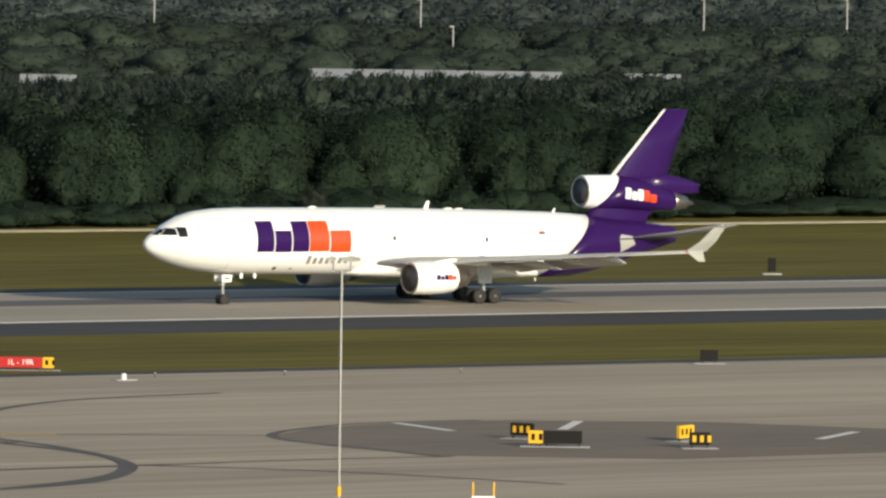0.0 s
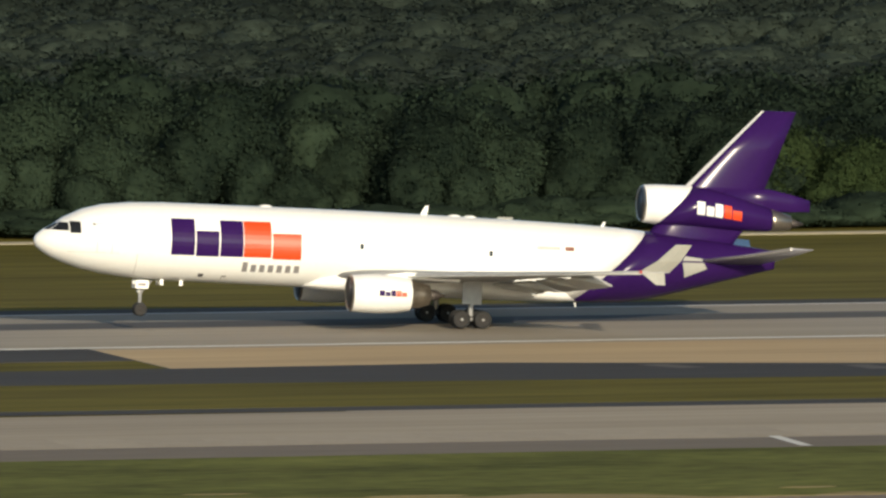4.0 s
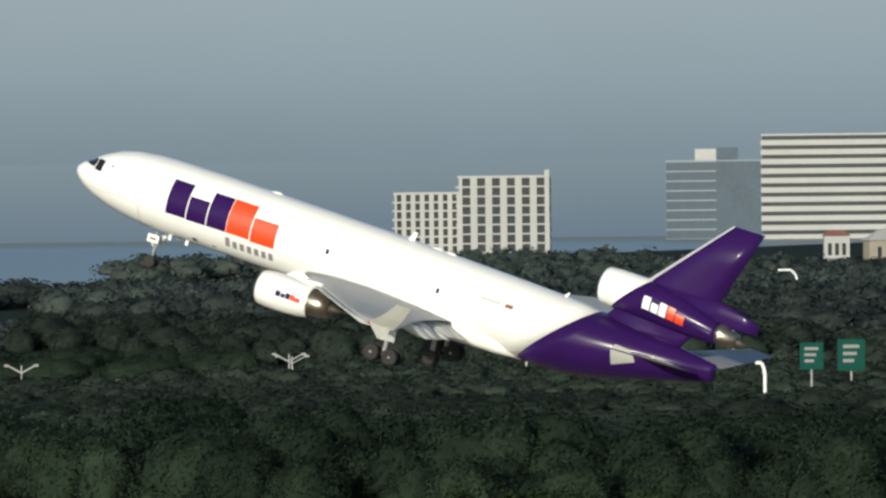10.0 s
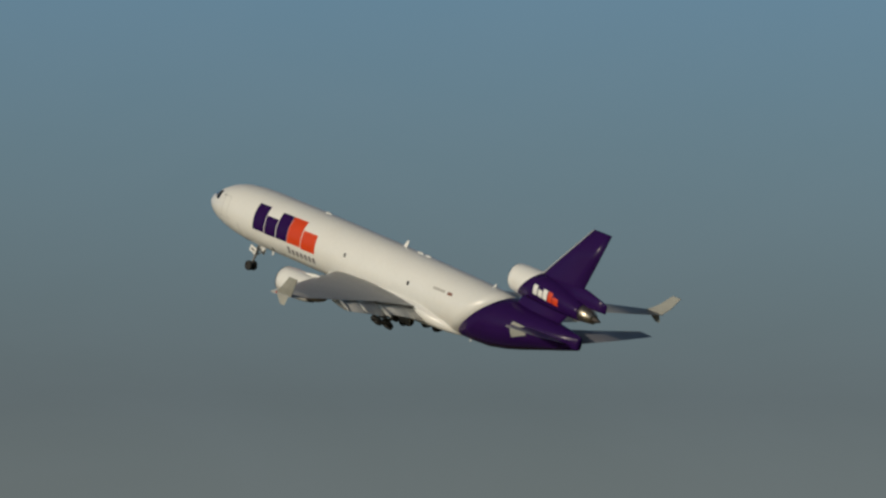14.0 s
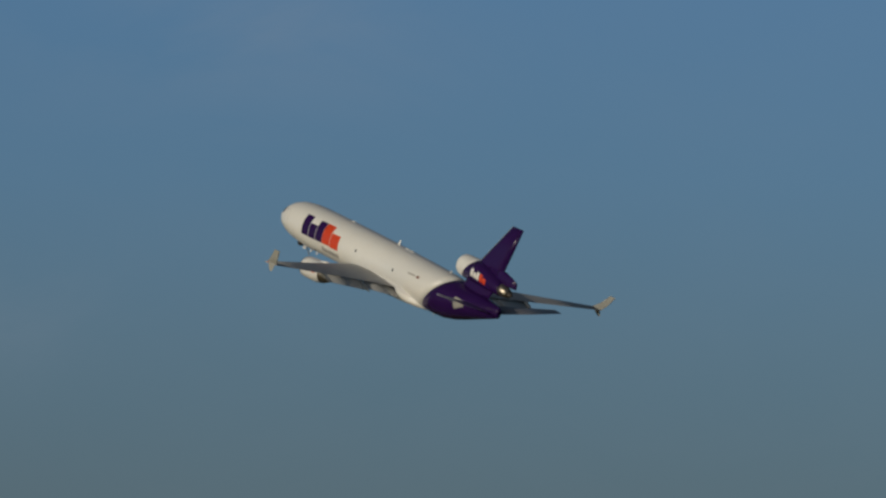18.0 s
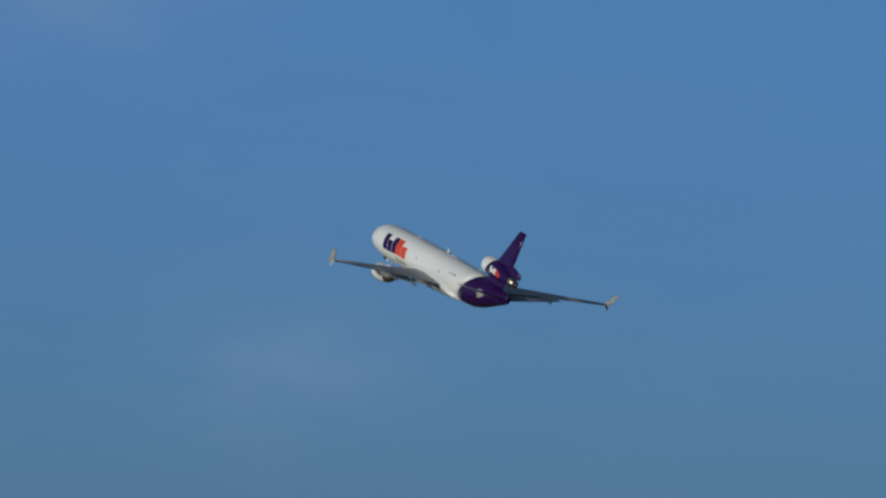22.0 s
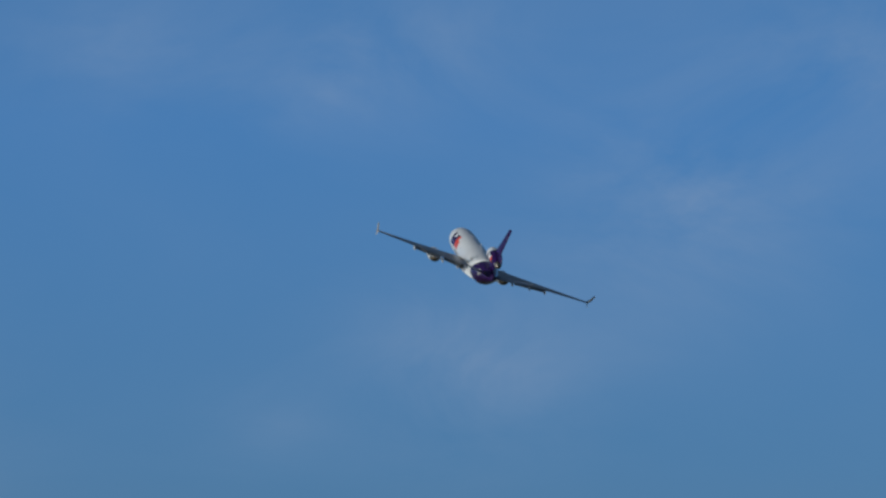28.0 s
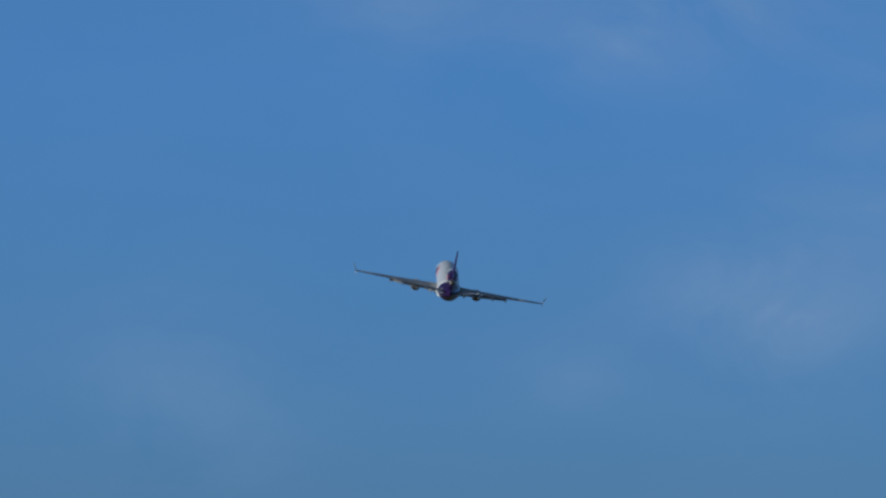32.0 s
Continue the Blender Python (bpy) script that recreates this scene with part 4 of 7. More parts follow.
def office(name, label, place, d, wall, glass, floors, bays, gap=0.3, sill=0.45, base=0.0, roof=None, sides=(0, 1), odd=None, proud=0.35, category="building", merge=1, group="", clear=None, top=0.0, keep=0.5):
    """A block with its front to local -y: a core, a pane for each opening, and proud floor bands and piers round them.
    gap: share of a bay that is pier; sill: share of a storey that is wall."""
    x, y, w, h, turn = place
    t = thing(name, pose(x, y, 0, 0, 0, turn), label, category, group)
    FOOTPRINTS.append((x, y, clear if clear is not None else w * 0.55 + 20, keep))
    part("wall", box(-w / 2, w / 2, -d / 2, d / 2, 0, h), wall, t)
    part("roof", box(-w / 2 - 0.5, w / 2 + 0.5, -d / 2 - 0.5, d / 2 + 0.5, h, h + 0.9), roof or wall, t)
    st = (h - base - top) / floors
    if top:
        part("parapet", box(-w / 2 - proud, w / 2 + proud, -d / 2 - proud, -d / 2, h - top, h), wall, t)
    for face in sides:
        # 0 front, 1 right, 2 left
        fw = w if face == 0 else d
        n = bays if face == 0 else max(1, round(bays * d / w))
        turnm = (Matrix.Translation((0, -d / 2, 0)), Matrix.Translation((w / 2, 0, 0)) @ Matrix.Rotation(radians(90), 4, "Z"), Matrix.Translation((-w / 2, 0, 0)) @ Matrix.Rotation(radians(-90), 4, "Z"))[face]
        bw = fw / n
        pw, ph = bw * (1 - gap), st * (1 - sill)
        for i in range(floors):
            z0 = base + st * i
            bm = box(-fw / 2 - (proud if face == 0 else 0), fw / 2 + (proud if face == 0 else 0), -proud, 0, z0 - 0.02, z0 + st * sill)
            bmesh.ops.transform(bm, matrix=turnm, verts=bm.verts)
            part("floor_band", bm, wall, t)
            for j in range(n):
                if (i * 31 + j * 17) % merge:
                    continue
                g = odd if odd and (i * 7 + j * 5 + j * j) % 9 == 0 else glass
                ob = new("pane", pane_mesh(pw + 0.1, ph + 0.1, g))
                ob.parent = t
                ob.matrix_basis = turnm @ Matrix.Translation((-fw / 2 + bw * (j + 0.5), -0.05, z0 + st * (1 + sill) / 2))
        if gap > 0.02:
            for j in range(n + 1):
                px = -fw / 2 + bw * j
                half = bw * gap / 2
                a, b = max(-fw / 2, px - half), min(fw / 2, px + half)
                bm = box(a, b, -proud + 0.02, 0, base, h)
                bmesh.ops.transform(bm, matrix=turnm, verts=bm.verts)
                part("pier", bm, wall, t)
    return t


def rooftop(t, x0, x1, y0, y1, z0, z1, material, name="plant_room"):
    return part(name, box(x0, x1, y0, y1, z0, z1, 0.1), material, t)


def house(x, y, w, d, h, turn, wall, roofing, label):
    t = thing("house", pose(x, y, 0, 0, 0, turn), label, "house", group="houses among the trees")
    FOOTPRINTS.append((x, y, 8, 0.75))
    part("wall", box(-w / 2, w / 2, -d / 2, d / 2, 0, h), wall, t)
    r = h + w * 0.22
    part("roof", loft([[(-w / 2 - 0.6, -d / 2 - 0.6, h), (w / 2 + 0.6, -d / 2 - 0.6, h), (w / 2 + 0.6, d / 2 + 0.6, h), (-w / 2 - 0.6, d / 2 + 0.6, h)], [(-w / 4, -0.3, r), (w / 4, -0.3, r), (w / 4, 0.3, r), (-w / 4, 0.3, r)]]), roofing, t)
    for k in (-0.28, 0.0, 0.28):
        part("window", box(k * w - 0.7, k * w + 0.7, -d / 2 - 0.06, -d / 2, h * 0.35, h * 0.75), GLASS_BLACK, t)
    return t


# offices beyond the woods
t = office("office_building", "tan stucco office block with teal window bands", (64.0, 1363.5, 56.4, 12.9, 1.3), 30, STUCCO, GLASS_TEAL, max(3, round((12.9 - 1.8) / 3.6)), 8, 0.22, 0.38, odd=GLASS_BLACK, clear=46, top=1.8, roof=PALE)
w_, h_ = 56.4, 12.9
rooftop(t, -w_ * 0.12, w_ * 0.12, -6, 8, h_ + 0.9, h_ + 4.2, PALE, "cooling_tower")
part("white_parapet", box(-w_ * 0.42, w_ * 0.46, -15.5, -15.1, h_ + 0.9, h_ + 1.25), WHITE, t)
dark = random.Random(12)
st_ = (h_ - 1.8) / max(3, round((h_ - 1.8) / 3.6))
for k in range(22):
    # single dark panes within the window bands
    bay, u, row = dark.randrange(8), dark.choice((-0.27, 0.0, 0.27)), dark.randrange(1, 4)
    xc = -w_ / 2 + w_ / 8 * (bay + 0.5 + u * 0.8)
    part("dark_pane", box(xc - 0.75, xc + 0.75, -15.16, -15.1, h_ - 1.8 - st_ * row + st_ * 0.4, h_ - 1.82 - st_ * (row - 1)), GLASS_BLACK, t)
for k in range(10):
    part("louvre", box(-w_ * 0.12 + w_ * 0.024 * k + 0.15, -w_ * 0.12 + w_ * 0.024 * k + 0.5, -6.12, -6.02, h_ + 1.2, h_ + 4.1), PALE, t)
rooftop(t, w_ * 0.14, w_ * 0.23, -8, 4, h_ + 0.9, h_ + 2.4, PALE)
rooftop(t, -w_ * 0.2, -w_ * 0.17, -8, 4, h_ + 0.9, h_ + 2.0, LAMP_BODY)
t = office("office_building", "plain cream office block with a flat roof", (47.9, 1429.2, 28.4, 20.5, -1.9), 20, YELLOW_CREAM, GLASS_BLACK, 4, 4, 0.75, 0.8, clear=38)
office("office_building", "tan stucco office block with square teal windows", (126.6, 1459.5, 39.1, 16.4, -5.0), 30, STUCCO, GLASS_TEAL, max(3, round((16.4 - 2.6) / 4.0)), 12, 0.28, 0.57, clear=42, top=2.6)
# the parking garage with its low wall
# near-black panes fill the open decks in place of the shade inside
t = office("parking_garage", "pale concrete parking garage with open decks", (136.1, 1177.2, 72.7, 9.3, -6.6), 40, mat("pinkish_concrete", (0.195, 0.160, 0.138), 0.9, var=0.12, scale=0.1), GLASS_BLACK, 3, 26, 0.16, 0.55, clear=70, keep=0.55, category="garage")
office("parking_garage", "grey concrete parking structure behind gabled roofs", (209.8, 1566.0, 67.2, 9.4, -7.6), 40, mat("weathered_concrete", (0.17, 0.15, 0.13), 0.9, var=0.15, scale=0.1), GLASS_BLACK, 3, 8, 0.05, 0.6, clear=60, category="garage")
for k in range(4):
    x, y, w, h, turn = (153.7, 1324.1, 5.1, 9.9, -6.6)
    g = thing("gabled_kiosk", pose(x + 6.9 * k, y, 0, 0, 0, turn), "small pavilion with a white gabled roof", "pavilion", group="gabled pavilions")
    part("wall", box(-2.4, 2.4, -3, 3, 0, h - 2.6), PALE, g)
    part("roof", loft([[(-2.9, -3.3, h - 2.6), (2.9, -3.3, h - 2.6), (0, -3.3, h)], [(-2.9, 3.3, h - 2.6), (2.9, 3.3, h - 2.6), (0, 3.3, h)]]), PALE, g)
# the pink office range
office("office_building", "long low wing of a pink stucco office range", (-157.3, 1679.3, 71.6, 9.0, 5.4), 30, PINK, GLASS_TEAL, 2, 24, 0.04, 0.42, odd=GLASS_BLACK, clear=66, top=2.3)
t = office("office_building", "pink stucco office block with a blank parapet", (-148.8, 1698.3, 52.7, 12.9, 5.0), 30, PINK, GLASS_BLACK, 1, 1, 0.0, 0.97, clear=52)
w_, h_ = 52.7, 12.9
for k in range(6):
    part("dark_mark", box(w_ * (0.165 + 0.016 * k), w_ * (0.176 + 0.016 * k), -15.56, -15.36, h_ - 2.9, h_ - 1.9), PAINT_GREY, t)
part("dark_mark", box(w_ * 0.10, w_ * 0.107, -15.56, -15.36, h_ - 3.0, h_ - 1.3), PAINT_GREY, t)
part("louvre", box(-w_ * 0.24, -w_ * 0.19, -15.7, -15.36, h_ - 2.6, h_ - 1.9), PALE, t)
part("louvre", box(-w_ * 0.24, -w_ * 0.19, -15.7, -15.36, h_ - 3.5, h_ - 2.8), PALE, t)
office("office_building", "pink stucco office corner with three bands of teal glazing", (-107.3, 1664.5, 25.1, 10.0, 3.7), 26, PINK, GLASS_TEAL, 3, 13, 0.05, 0.5, odd=GLASS_BLACK, clear=40, top=2.4, keep=0.3)
t = office("office_building", "long pink stucco office block with dark glass bands", (-93.3, 1742.3, 53.5, 14.1, 3.1), 30, PINK, GLASS_BLACK, 2, 26, 0.03, 0.33, clear=56, top=5.0)
w_, h_ = 53.5, 14.1
part("red_mark", box(w_ * 0.36, w_ * 0.376, -15.5, -15.36, h_ - 2.9, h_ - 0.7), SIGN_RED, t)
for k in range(6):
    part("dark_mark" if k < 3 else "red_mark", box(w_ * (0.385 + 0.016 * k), w_ * (0.395 + 0.016 * k), -15.5, -15.36, h_ - 2.6, h_ - 1.0), PAINT_GREY if k < 3 else SIGN_RED, t)
x, y, w, h, turn = (-148.8, 1698.3, 52.7, 12.9, 5.0)
for k in range(5):
    e = thing("rooftop_unit", pose(x, y, 0, 0, 0, turn) @ pose(-w * 0.43 + 1.0 * k, -15.8, h - 3.6), "white exhaust stack before an office parapet", "vent", group="rooftop stacks")
    part("stack", tube((0, 0, 0), (0, 0, 2.6 + 0.9 * (k % 2)), 0.2, 0.18), PALE, e)
    part("cap", tube((0, 0, 2.7 + 0.9 * (k % 2)), (0, 0, 2.9 + 0.9 * (k % 2)), 0.3, 0.26), PALE, e)
# low white building with a round upper storey
t = thing("low_building", pose(*(-187.9, 1427.7, 68.1, 7.1, 7.5)[:2], 0, 0, 0, (-187.9, 1427.7, 68.1, 7.1, 7.5)[4]), "low white building with a disc-shaped roof", "building")
x, y, w, h, turn = (-187.9, 1427.7, 68.1, 7.1, 7.5)
FOOTPRINTS.append((x, y, 62, 0.5))
part("wall", box(-w / 2, w / 2, -16, 16, 0, h - 4.5, 0.15), HOTEL_STONE, t)
part("roof", box(-w / 2 - 0.8, w / 2 + 0.8, -17, 17, h - 4.5, h - 3.9), PALE, t)
part("upper_wall", box(0, w / 2 - 3, -9, 9, h - 3.9, h - 1.4), PALE, t)
for k in range(9):
    part("window", box(w * 0.08 + 2.0 * k, w * 0.08 + 2.0 * k + 1.7, -9.1, -8.98, h - 3.4, h - 1.5), GLASS_BLACK, t)
part("disc_roof", loft([[(w * 0.2 + r * math.cos(a), r * 0.8 * math.sin(a), z) for a in [2 * math.pi * i / 40 for i in range(40)]] for r, z in ((9.6, h - 1.4), (10.4, h - 1.1), (10.2, h - 0.4), (6.0, h))]), PALE, t)
for k in range(7):
    part("skylight", box(-w * 0.42 + 5 * k, -w * 0.42 + 5 * k + 2.4, -8 + k, -6 + k, h - 3.9, h - 3.2), PALE, t)
# toll canopy on thin posts
t = thing("canopy", pose(*(-8.1, 1296.0, 14.4, 7.3, 0.4)[:2], 0, 0, 0, (-8.1, 1296.0, 14.4, 7.3, 0.4)[4]), "white scalloped canopy on thin posts", "canopy")
x, y, w, h, turn = (-8.1, 1296.0, 14.4, 7.3, 0.4)
FOOTPRINTS.append((x, y, 36, 0.5))
for k in range(6):
    a = -w / 2 + w * k / 6
    part("vault", loft([[(a, yy, h - 0.7), (a + w / 12, yy, h), (a + w / 6, yy, h - 0.7), (a + w / 6, yy, h - 1.0), (a, yy, h - 1.0)] for yy in (-3, 3)]), WHITE, t)
for k in range(6):
    part("post", tube((-w / 2 + w * (k + 0.5) / 6, 0, 0), (-w / 2 + w * (k + 0.5) / 6, 0, h - 0.9), 0.13), WHITE, t)
part("booth", box(-w * 0.2, w * 0.32, 4, 9, 0, h * 0.62), CREAM, t)
part("long_wall", box(w * 0.1, w * 1.3, 9.5, 10, 0, 3.2), CREAM, t)
# white arched sign gantries over the highway
def gantry(place, label, panels):
    x, y, w, h, turn = place
    t = thing("sign_gantry", pose(x, y, 0, 0, 0, turn), label, "gantry", group="white highway gantries")
    FOOTPRINTS.append((x, y, 22, 0.12))
    for yy in (-0.8, 0.8):
        pts = [(-w / 2, yy, 0), (-w / 2, yy, h * 0.8), (-w / 2 + 0.5, yy, h * 0.92), (-w / 2 + 1.8, yy, h), (w / 2 - 1.8, yy, h), (w / 2 - 0.5, yy, h * 0.92), (w / 2, yy, h * 0.8), (w / 2, yy, 0)]
        for a, b in zip(pts, pts[1:]):
            part("truss_tube", tube(a, b, 0.3), WHITE, t)
    part("lower_chord", tube((-w / 2, 0, h * 0.62), (w / 2, 0, h * 0.62), 0.2), WHITE, t)
    for k in range(8):
        a = -w / 2 + 1 + (w - 2) * k / 8
        part("brace", tube((a, -0.8, h), (a + (w - 2) / 8, 0.8, h), 0.12, seg=6), WHITE, t)
        part("brace", tube((a, 0, h * 0.62), (a + (w - 2) / 8, 0, h), 0.09, seg=6), WHITE, t)
    for sx in (-1, 1):
        for k in range(4):
            part("brace", tube((sx * w / 2, -0.8, h * 0.2 * k), (sx * w / 2, 0.8, h * 0.2 * (k + 1)), 0.1, seg=6), WHITE, t)
    for nm, x0, x1, z0, z1, m in panels:
        part(nm, box(w * x0, w * x1, -1.3, -1.2, h * z0, h * z1), m, t)
    part("parapet", box(-w * 0.62, w * 0.62, -2.5, -1.8, 0, 2.6), CREAM, t)
    part("abutment", box(-w * 0.46, -w * 0.1, -3.4, -2.5, 0, 2.2), CREAM, t)
    return t


gantry((-318.7, 1456.5, 14.0, 12.7, 12.3), "white arched highway gantry with green signs", (("green_panel", 0.04, 0.32, 0.58, 0.97, SIGN_GREEN), ("black_panel", -0.2, 0.03, 0.6, 0.86, SIGN_BLACK), ("pale_panel", -0.28, -0.21, 0.52, 0.8, CREAM)))
gantry((-910.1, 2435.5, 40.2, 12.5, 20.5), "long white arched gantry before pale apartments", (("black_panel", 0.0, 0.16, 0.6, 0.86, SIGN_BLACK),))
for x, y, w, h, turn in ((-575.8, 1385.1, 3.7, 8.9, 22.6), (-577.6, 1406.0, 4.4, 9.0, 22.3)):
    t = thing("highway_sign", pose(x, y, 0, 0, 0, turn), "green highway sign with pale bars on a post", "sign", group="green highway signs")
    FOOTPRINTS.append((x, y, 14, 0.3))
    part("panel", box(-w / 2, w / 2, -0.1, 0.1, h - w * 1.15, h), SIGN_GREEN, t)
    for k in range(3):
        part("writing_bar", box(-w * 0.3, w * (0.3 - 0.1 * k), -0.13, -0.105, h - w * (0.32 + 0.26 * k), h - w * (0.2 + 0.26 * k)), PAINT_GREY, t)
    part("post", tube((0, 0.2, 0), (0, 0.2, h - 0.3), 0.16, seg=8), PALE, t)
for x, y, w, h, turn in ((-574.8, 1363.8, 1.5, 6.2, 22.9), (-924.2, 2214.9, 5.0, 10.1, 22.6)):
    t = thing("arched_pole", pose(x, y, 0, 0, 0, turn), "white arched sign pole bending over a road", "pole", group="white arched poles")
    pts = [(0, 0, 0), (0, 0, h * 0.7), (-w * 0.12, 0, h * 0.88), (-w * 0.35, 0, h), (-w, 0, h)]
    FOOTPRINTS.append((x, y, 10, 0.3))
    for a, b in zip(pts, pts[1:]):
        part("tube", tube(a, b, 0.3), WHITE, t)
# the billboard
t = thing("billboard", pose(*(-361.4, 1763.3, 10.2, 12.4, 11.6)[:2], 0, 0, 0, (-361.4, 1763.3, 10.2, 12.4, 11.6)[4]), "dark red roadside billboard on a steel post", "billboard")
x, y, w, h, turn = (-361.4, 1763.3, 10.2, 12.4, 11.6)
FOOTPRINTS.append((x, y, 45, 0.5))
part("panel", box(-w / 2, w / 2, -0.4, 0.4, h * 0.42, h), SIGN_BLACK, t)
part("face", box(-w * 0.2, w * 0.48, -0.5, -0.42, h * 0.62, h * 0.97), mat("dull_red", (0.06, 0.012, 0.014), 0.8), t)
# white strip that paints the panel's sunlit side
part("lit_edge", box(-w / 2 - 0.5, -w / 2, -0.5, 0.3, h * 0.55, h), WHITE, t)
for k in range(2):
    part("writing_bar", box(-w * 0.1, w * 0.42, -0.56, -0.5, h * (0.82 - 0.13 * k), h * (0.87 - 0.13 * k)), PAINT_GREY, t)
part("post", tube((0, 0, 0), (0, 0, h * 0.45), 0.5), POLE, t)

# towers by the bay
t = office("office_tower", "dark brown granite office tower with chamfered corners", (-1372.5, 3993.7, 48.4, 50.1, 19.0), 46, BROWN, GLASS_BLACK, 12, 8, 0.12, 0.5, sides=(0, 1, 2), clear=40, proud=0.7)
w_, h_ = 48.4, 50.1
for k in (0, 1):
    part("copper_pane", box(-w_ * (0.36 - 0.12 * k), w_ * (0.2 - 0.1 * k), -24.0, -23.75, h_ * (0.87 - 0.1 * k), h_ * (0.925 - 0.1 * k)), COPPER, t)
part("crown", loft([[(-w_ / 2, -23.6, h_ + 0.9), (w_ / 2, -23.6, h_ + 0.9), (w_ / 2, 23, h_ + 0.9), (-w_ / 2, 23, h_ + 0.9)], [(-w_ * 0.43, -20, h_ + 4), (w_ * 0.43, -20, h_ + 4), (w_ * 0.43, 20, h_ + 4), (-w_ * 0.43, 20, h_ + 4)]]), BROWN, t)
t = office("office_tower", "tall cream hotel tower with a grid of windows", (-1252.7, 3872.4, 57.3, 50.8, 17.9), 40, HOTEL_STONE, GLASS_BLACK, 15, 9, 0.4, 0.48, sides=(0,), clear=45, proud=0.6)
w_, h_ = 57.3, 50.8
part("glass_strip", box(-w_ * 0.36, -w_ * 0.24, -20.9, -20.5, h_ * 0.32, h_ * 0.93), mat("grey_teal_glass", (0.055, 0.085, 0.082), 0.25, var=0.2, scale=0.12), t)
part("pale_base", box(-w_ * 0.52, w_ * 0.015, -21.6, -20.3, 0, h_ * 0.31), PALE, t)
for k in range(6):
    for i in range(4):
        ob = new("pane", pane_mesh(2.6, 2.2, GLASS_BLACK))
        ob.parent = t
        ob.location = (-w_ * 0.47 + w_ * 0.087 * k, -21.62, h_ * (0.06 + 0.065 * i))
for k in range(3):
    part("pale_pier", box(-w_ * (0.50 - 0.05 * k), -w_ * (0.485 - 0.05 * k), -21.3, -20.4, h_ * 0.31, h_ * 0.93), PALE, t)
    part("pale_pier", box(-w_ * (0.22 - 0.06 * k), -w_ * (0.205 - 0.06 * k), -21.3, -20.4, h_ * 0.31, h_ * 0.8), PALE, t)
part("blank_shaft", box(0.02 * w_, w_ / 2 + 0.7, -21.2, -20.3, 0, h_ + 1.5), HOTEL_STONE, t)
for k in range(13):
    ob = new("pane", pane_mesh(1.6, 1.9, GLASS_BLACK))
    ob.parent = t
    ob.location = (w_ * 0.28, -21.25, h_ * (0.14 + 0.062 * k))
rooftop(t, -w_ * 0.2, w_ * 0.3, -10, 10, h_ + 0.9, h_ + 7, HOTEL_STONE)
t = thing("pagoda_roofed_hall", pose(*(-1161.0, 3825.7, 52.0, 20.5, 16.9)[:2], 0, 0, 0, (-1161.0, 3825.7, 52.0, 20.5, 16.9)[4]), "wide hall with a dark peaked hip roof", "building")
x, y, w, h, turn = (-1161.0, 3825.7, 52.0, 20.5, 16.9)
FOOTPRINTS.append((x, y, 50, 0.5))
part("wall", box(-w / 2, w / 2, -18, 18, 0, h * 0.42), BROWN, t)
part("roof", loft([[(-w * 0.53, -21, h * 0.42), (w * 0.53, -21, h * 0.42), (w * 0.53, 21, h * 0.42), (-w * 0.53, 21, h * 0.42)], [(-w * 0.36, -10, h * 0.7), (w * 0.36, -10, h * 0.7), (w * 0.36, 10, h * 0.7), (-w * 0.36, 10, h * 0.7)]]), ROOF_DARK, t)
part("lantern", loft([[(-8, -8, h * 0.68), (8, -8, h * 0.68), (8, 8, h * 0.68), (-8, 8, h * 0.68)], [(-0.4, -0.4, h), (0.4, -0.4, h), (0.4, 0.4, h), (-0.4, 0.4, h)]]), ROOF_DARK, t)
t = thing("blue_roofed_hall", pose(*(-1173.9, 3729.6, 31.3, 12.2, 17.5)[:2], 0, 0, 0, (-1173.9, 3729.6, 31.3, 12.2, 17.5)[4]), "low hall with blue hip roofs", "building")
x, y, w, h, turn = (-1173.9, 3729.6, 31.3, 12.2, 17.5)
FOOTPRINTS.append((x, y, 30, 0.5))
part("wall", box(-w / 2, w / 2, -10, 10, 0, h * 0.5), CREAM, t)
part("roof", loft([[(-w * 0.53, -12, h * 0.5), (w * 0.53, -12, h * 0.5), (w * 0.53, 12, h * 0.5), (-w * 0.53, 12, h * 0.5)], [(-w * 0.2, -1, h), (w * 0.2, -1, h), (w * 0.2, 1, h), (-w * 0.2, 1, h)]]), ROOF_BLUE, t)
office("low_building", "long cream low-rise building by the bay", (-1074.3, 3707.5, 37.7, 9.7, 16.2), 20, CREAM, GLASS_BLACK, 3, 11, 0.55, 0.6, clear=40)
t = office("apartment_block", "white and grey apartment block with small dark windows", (-1142.2, 3044.8, 100.1, 20.1, 20.6), 24, mat("dark_grey_render", (0.17, 0.165, 0.16), 0.85), GLASS_BLACK, 5, 22, 0.5, 0.5, clear=52, proud=0.5)
t = office("apartment_block", "grey apartment block with white corner bays", (-1075.1, 3090.3, 56.1, 19.9, 19.2), 24, mat("grey_render", (0.20, 0.20, 0.195), 0.85), GLASS_BLACK, 5, 13, 0.5, 0.5, clear=40, proud=0.5)
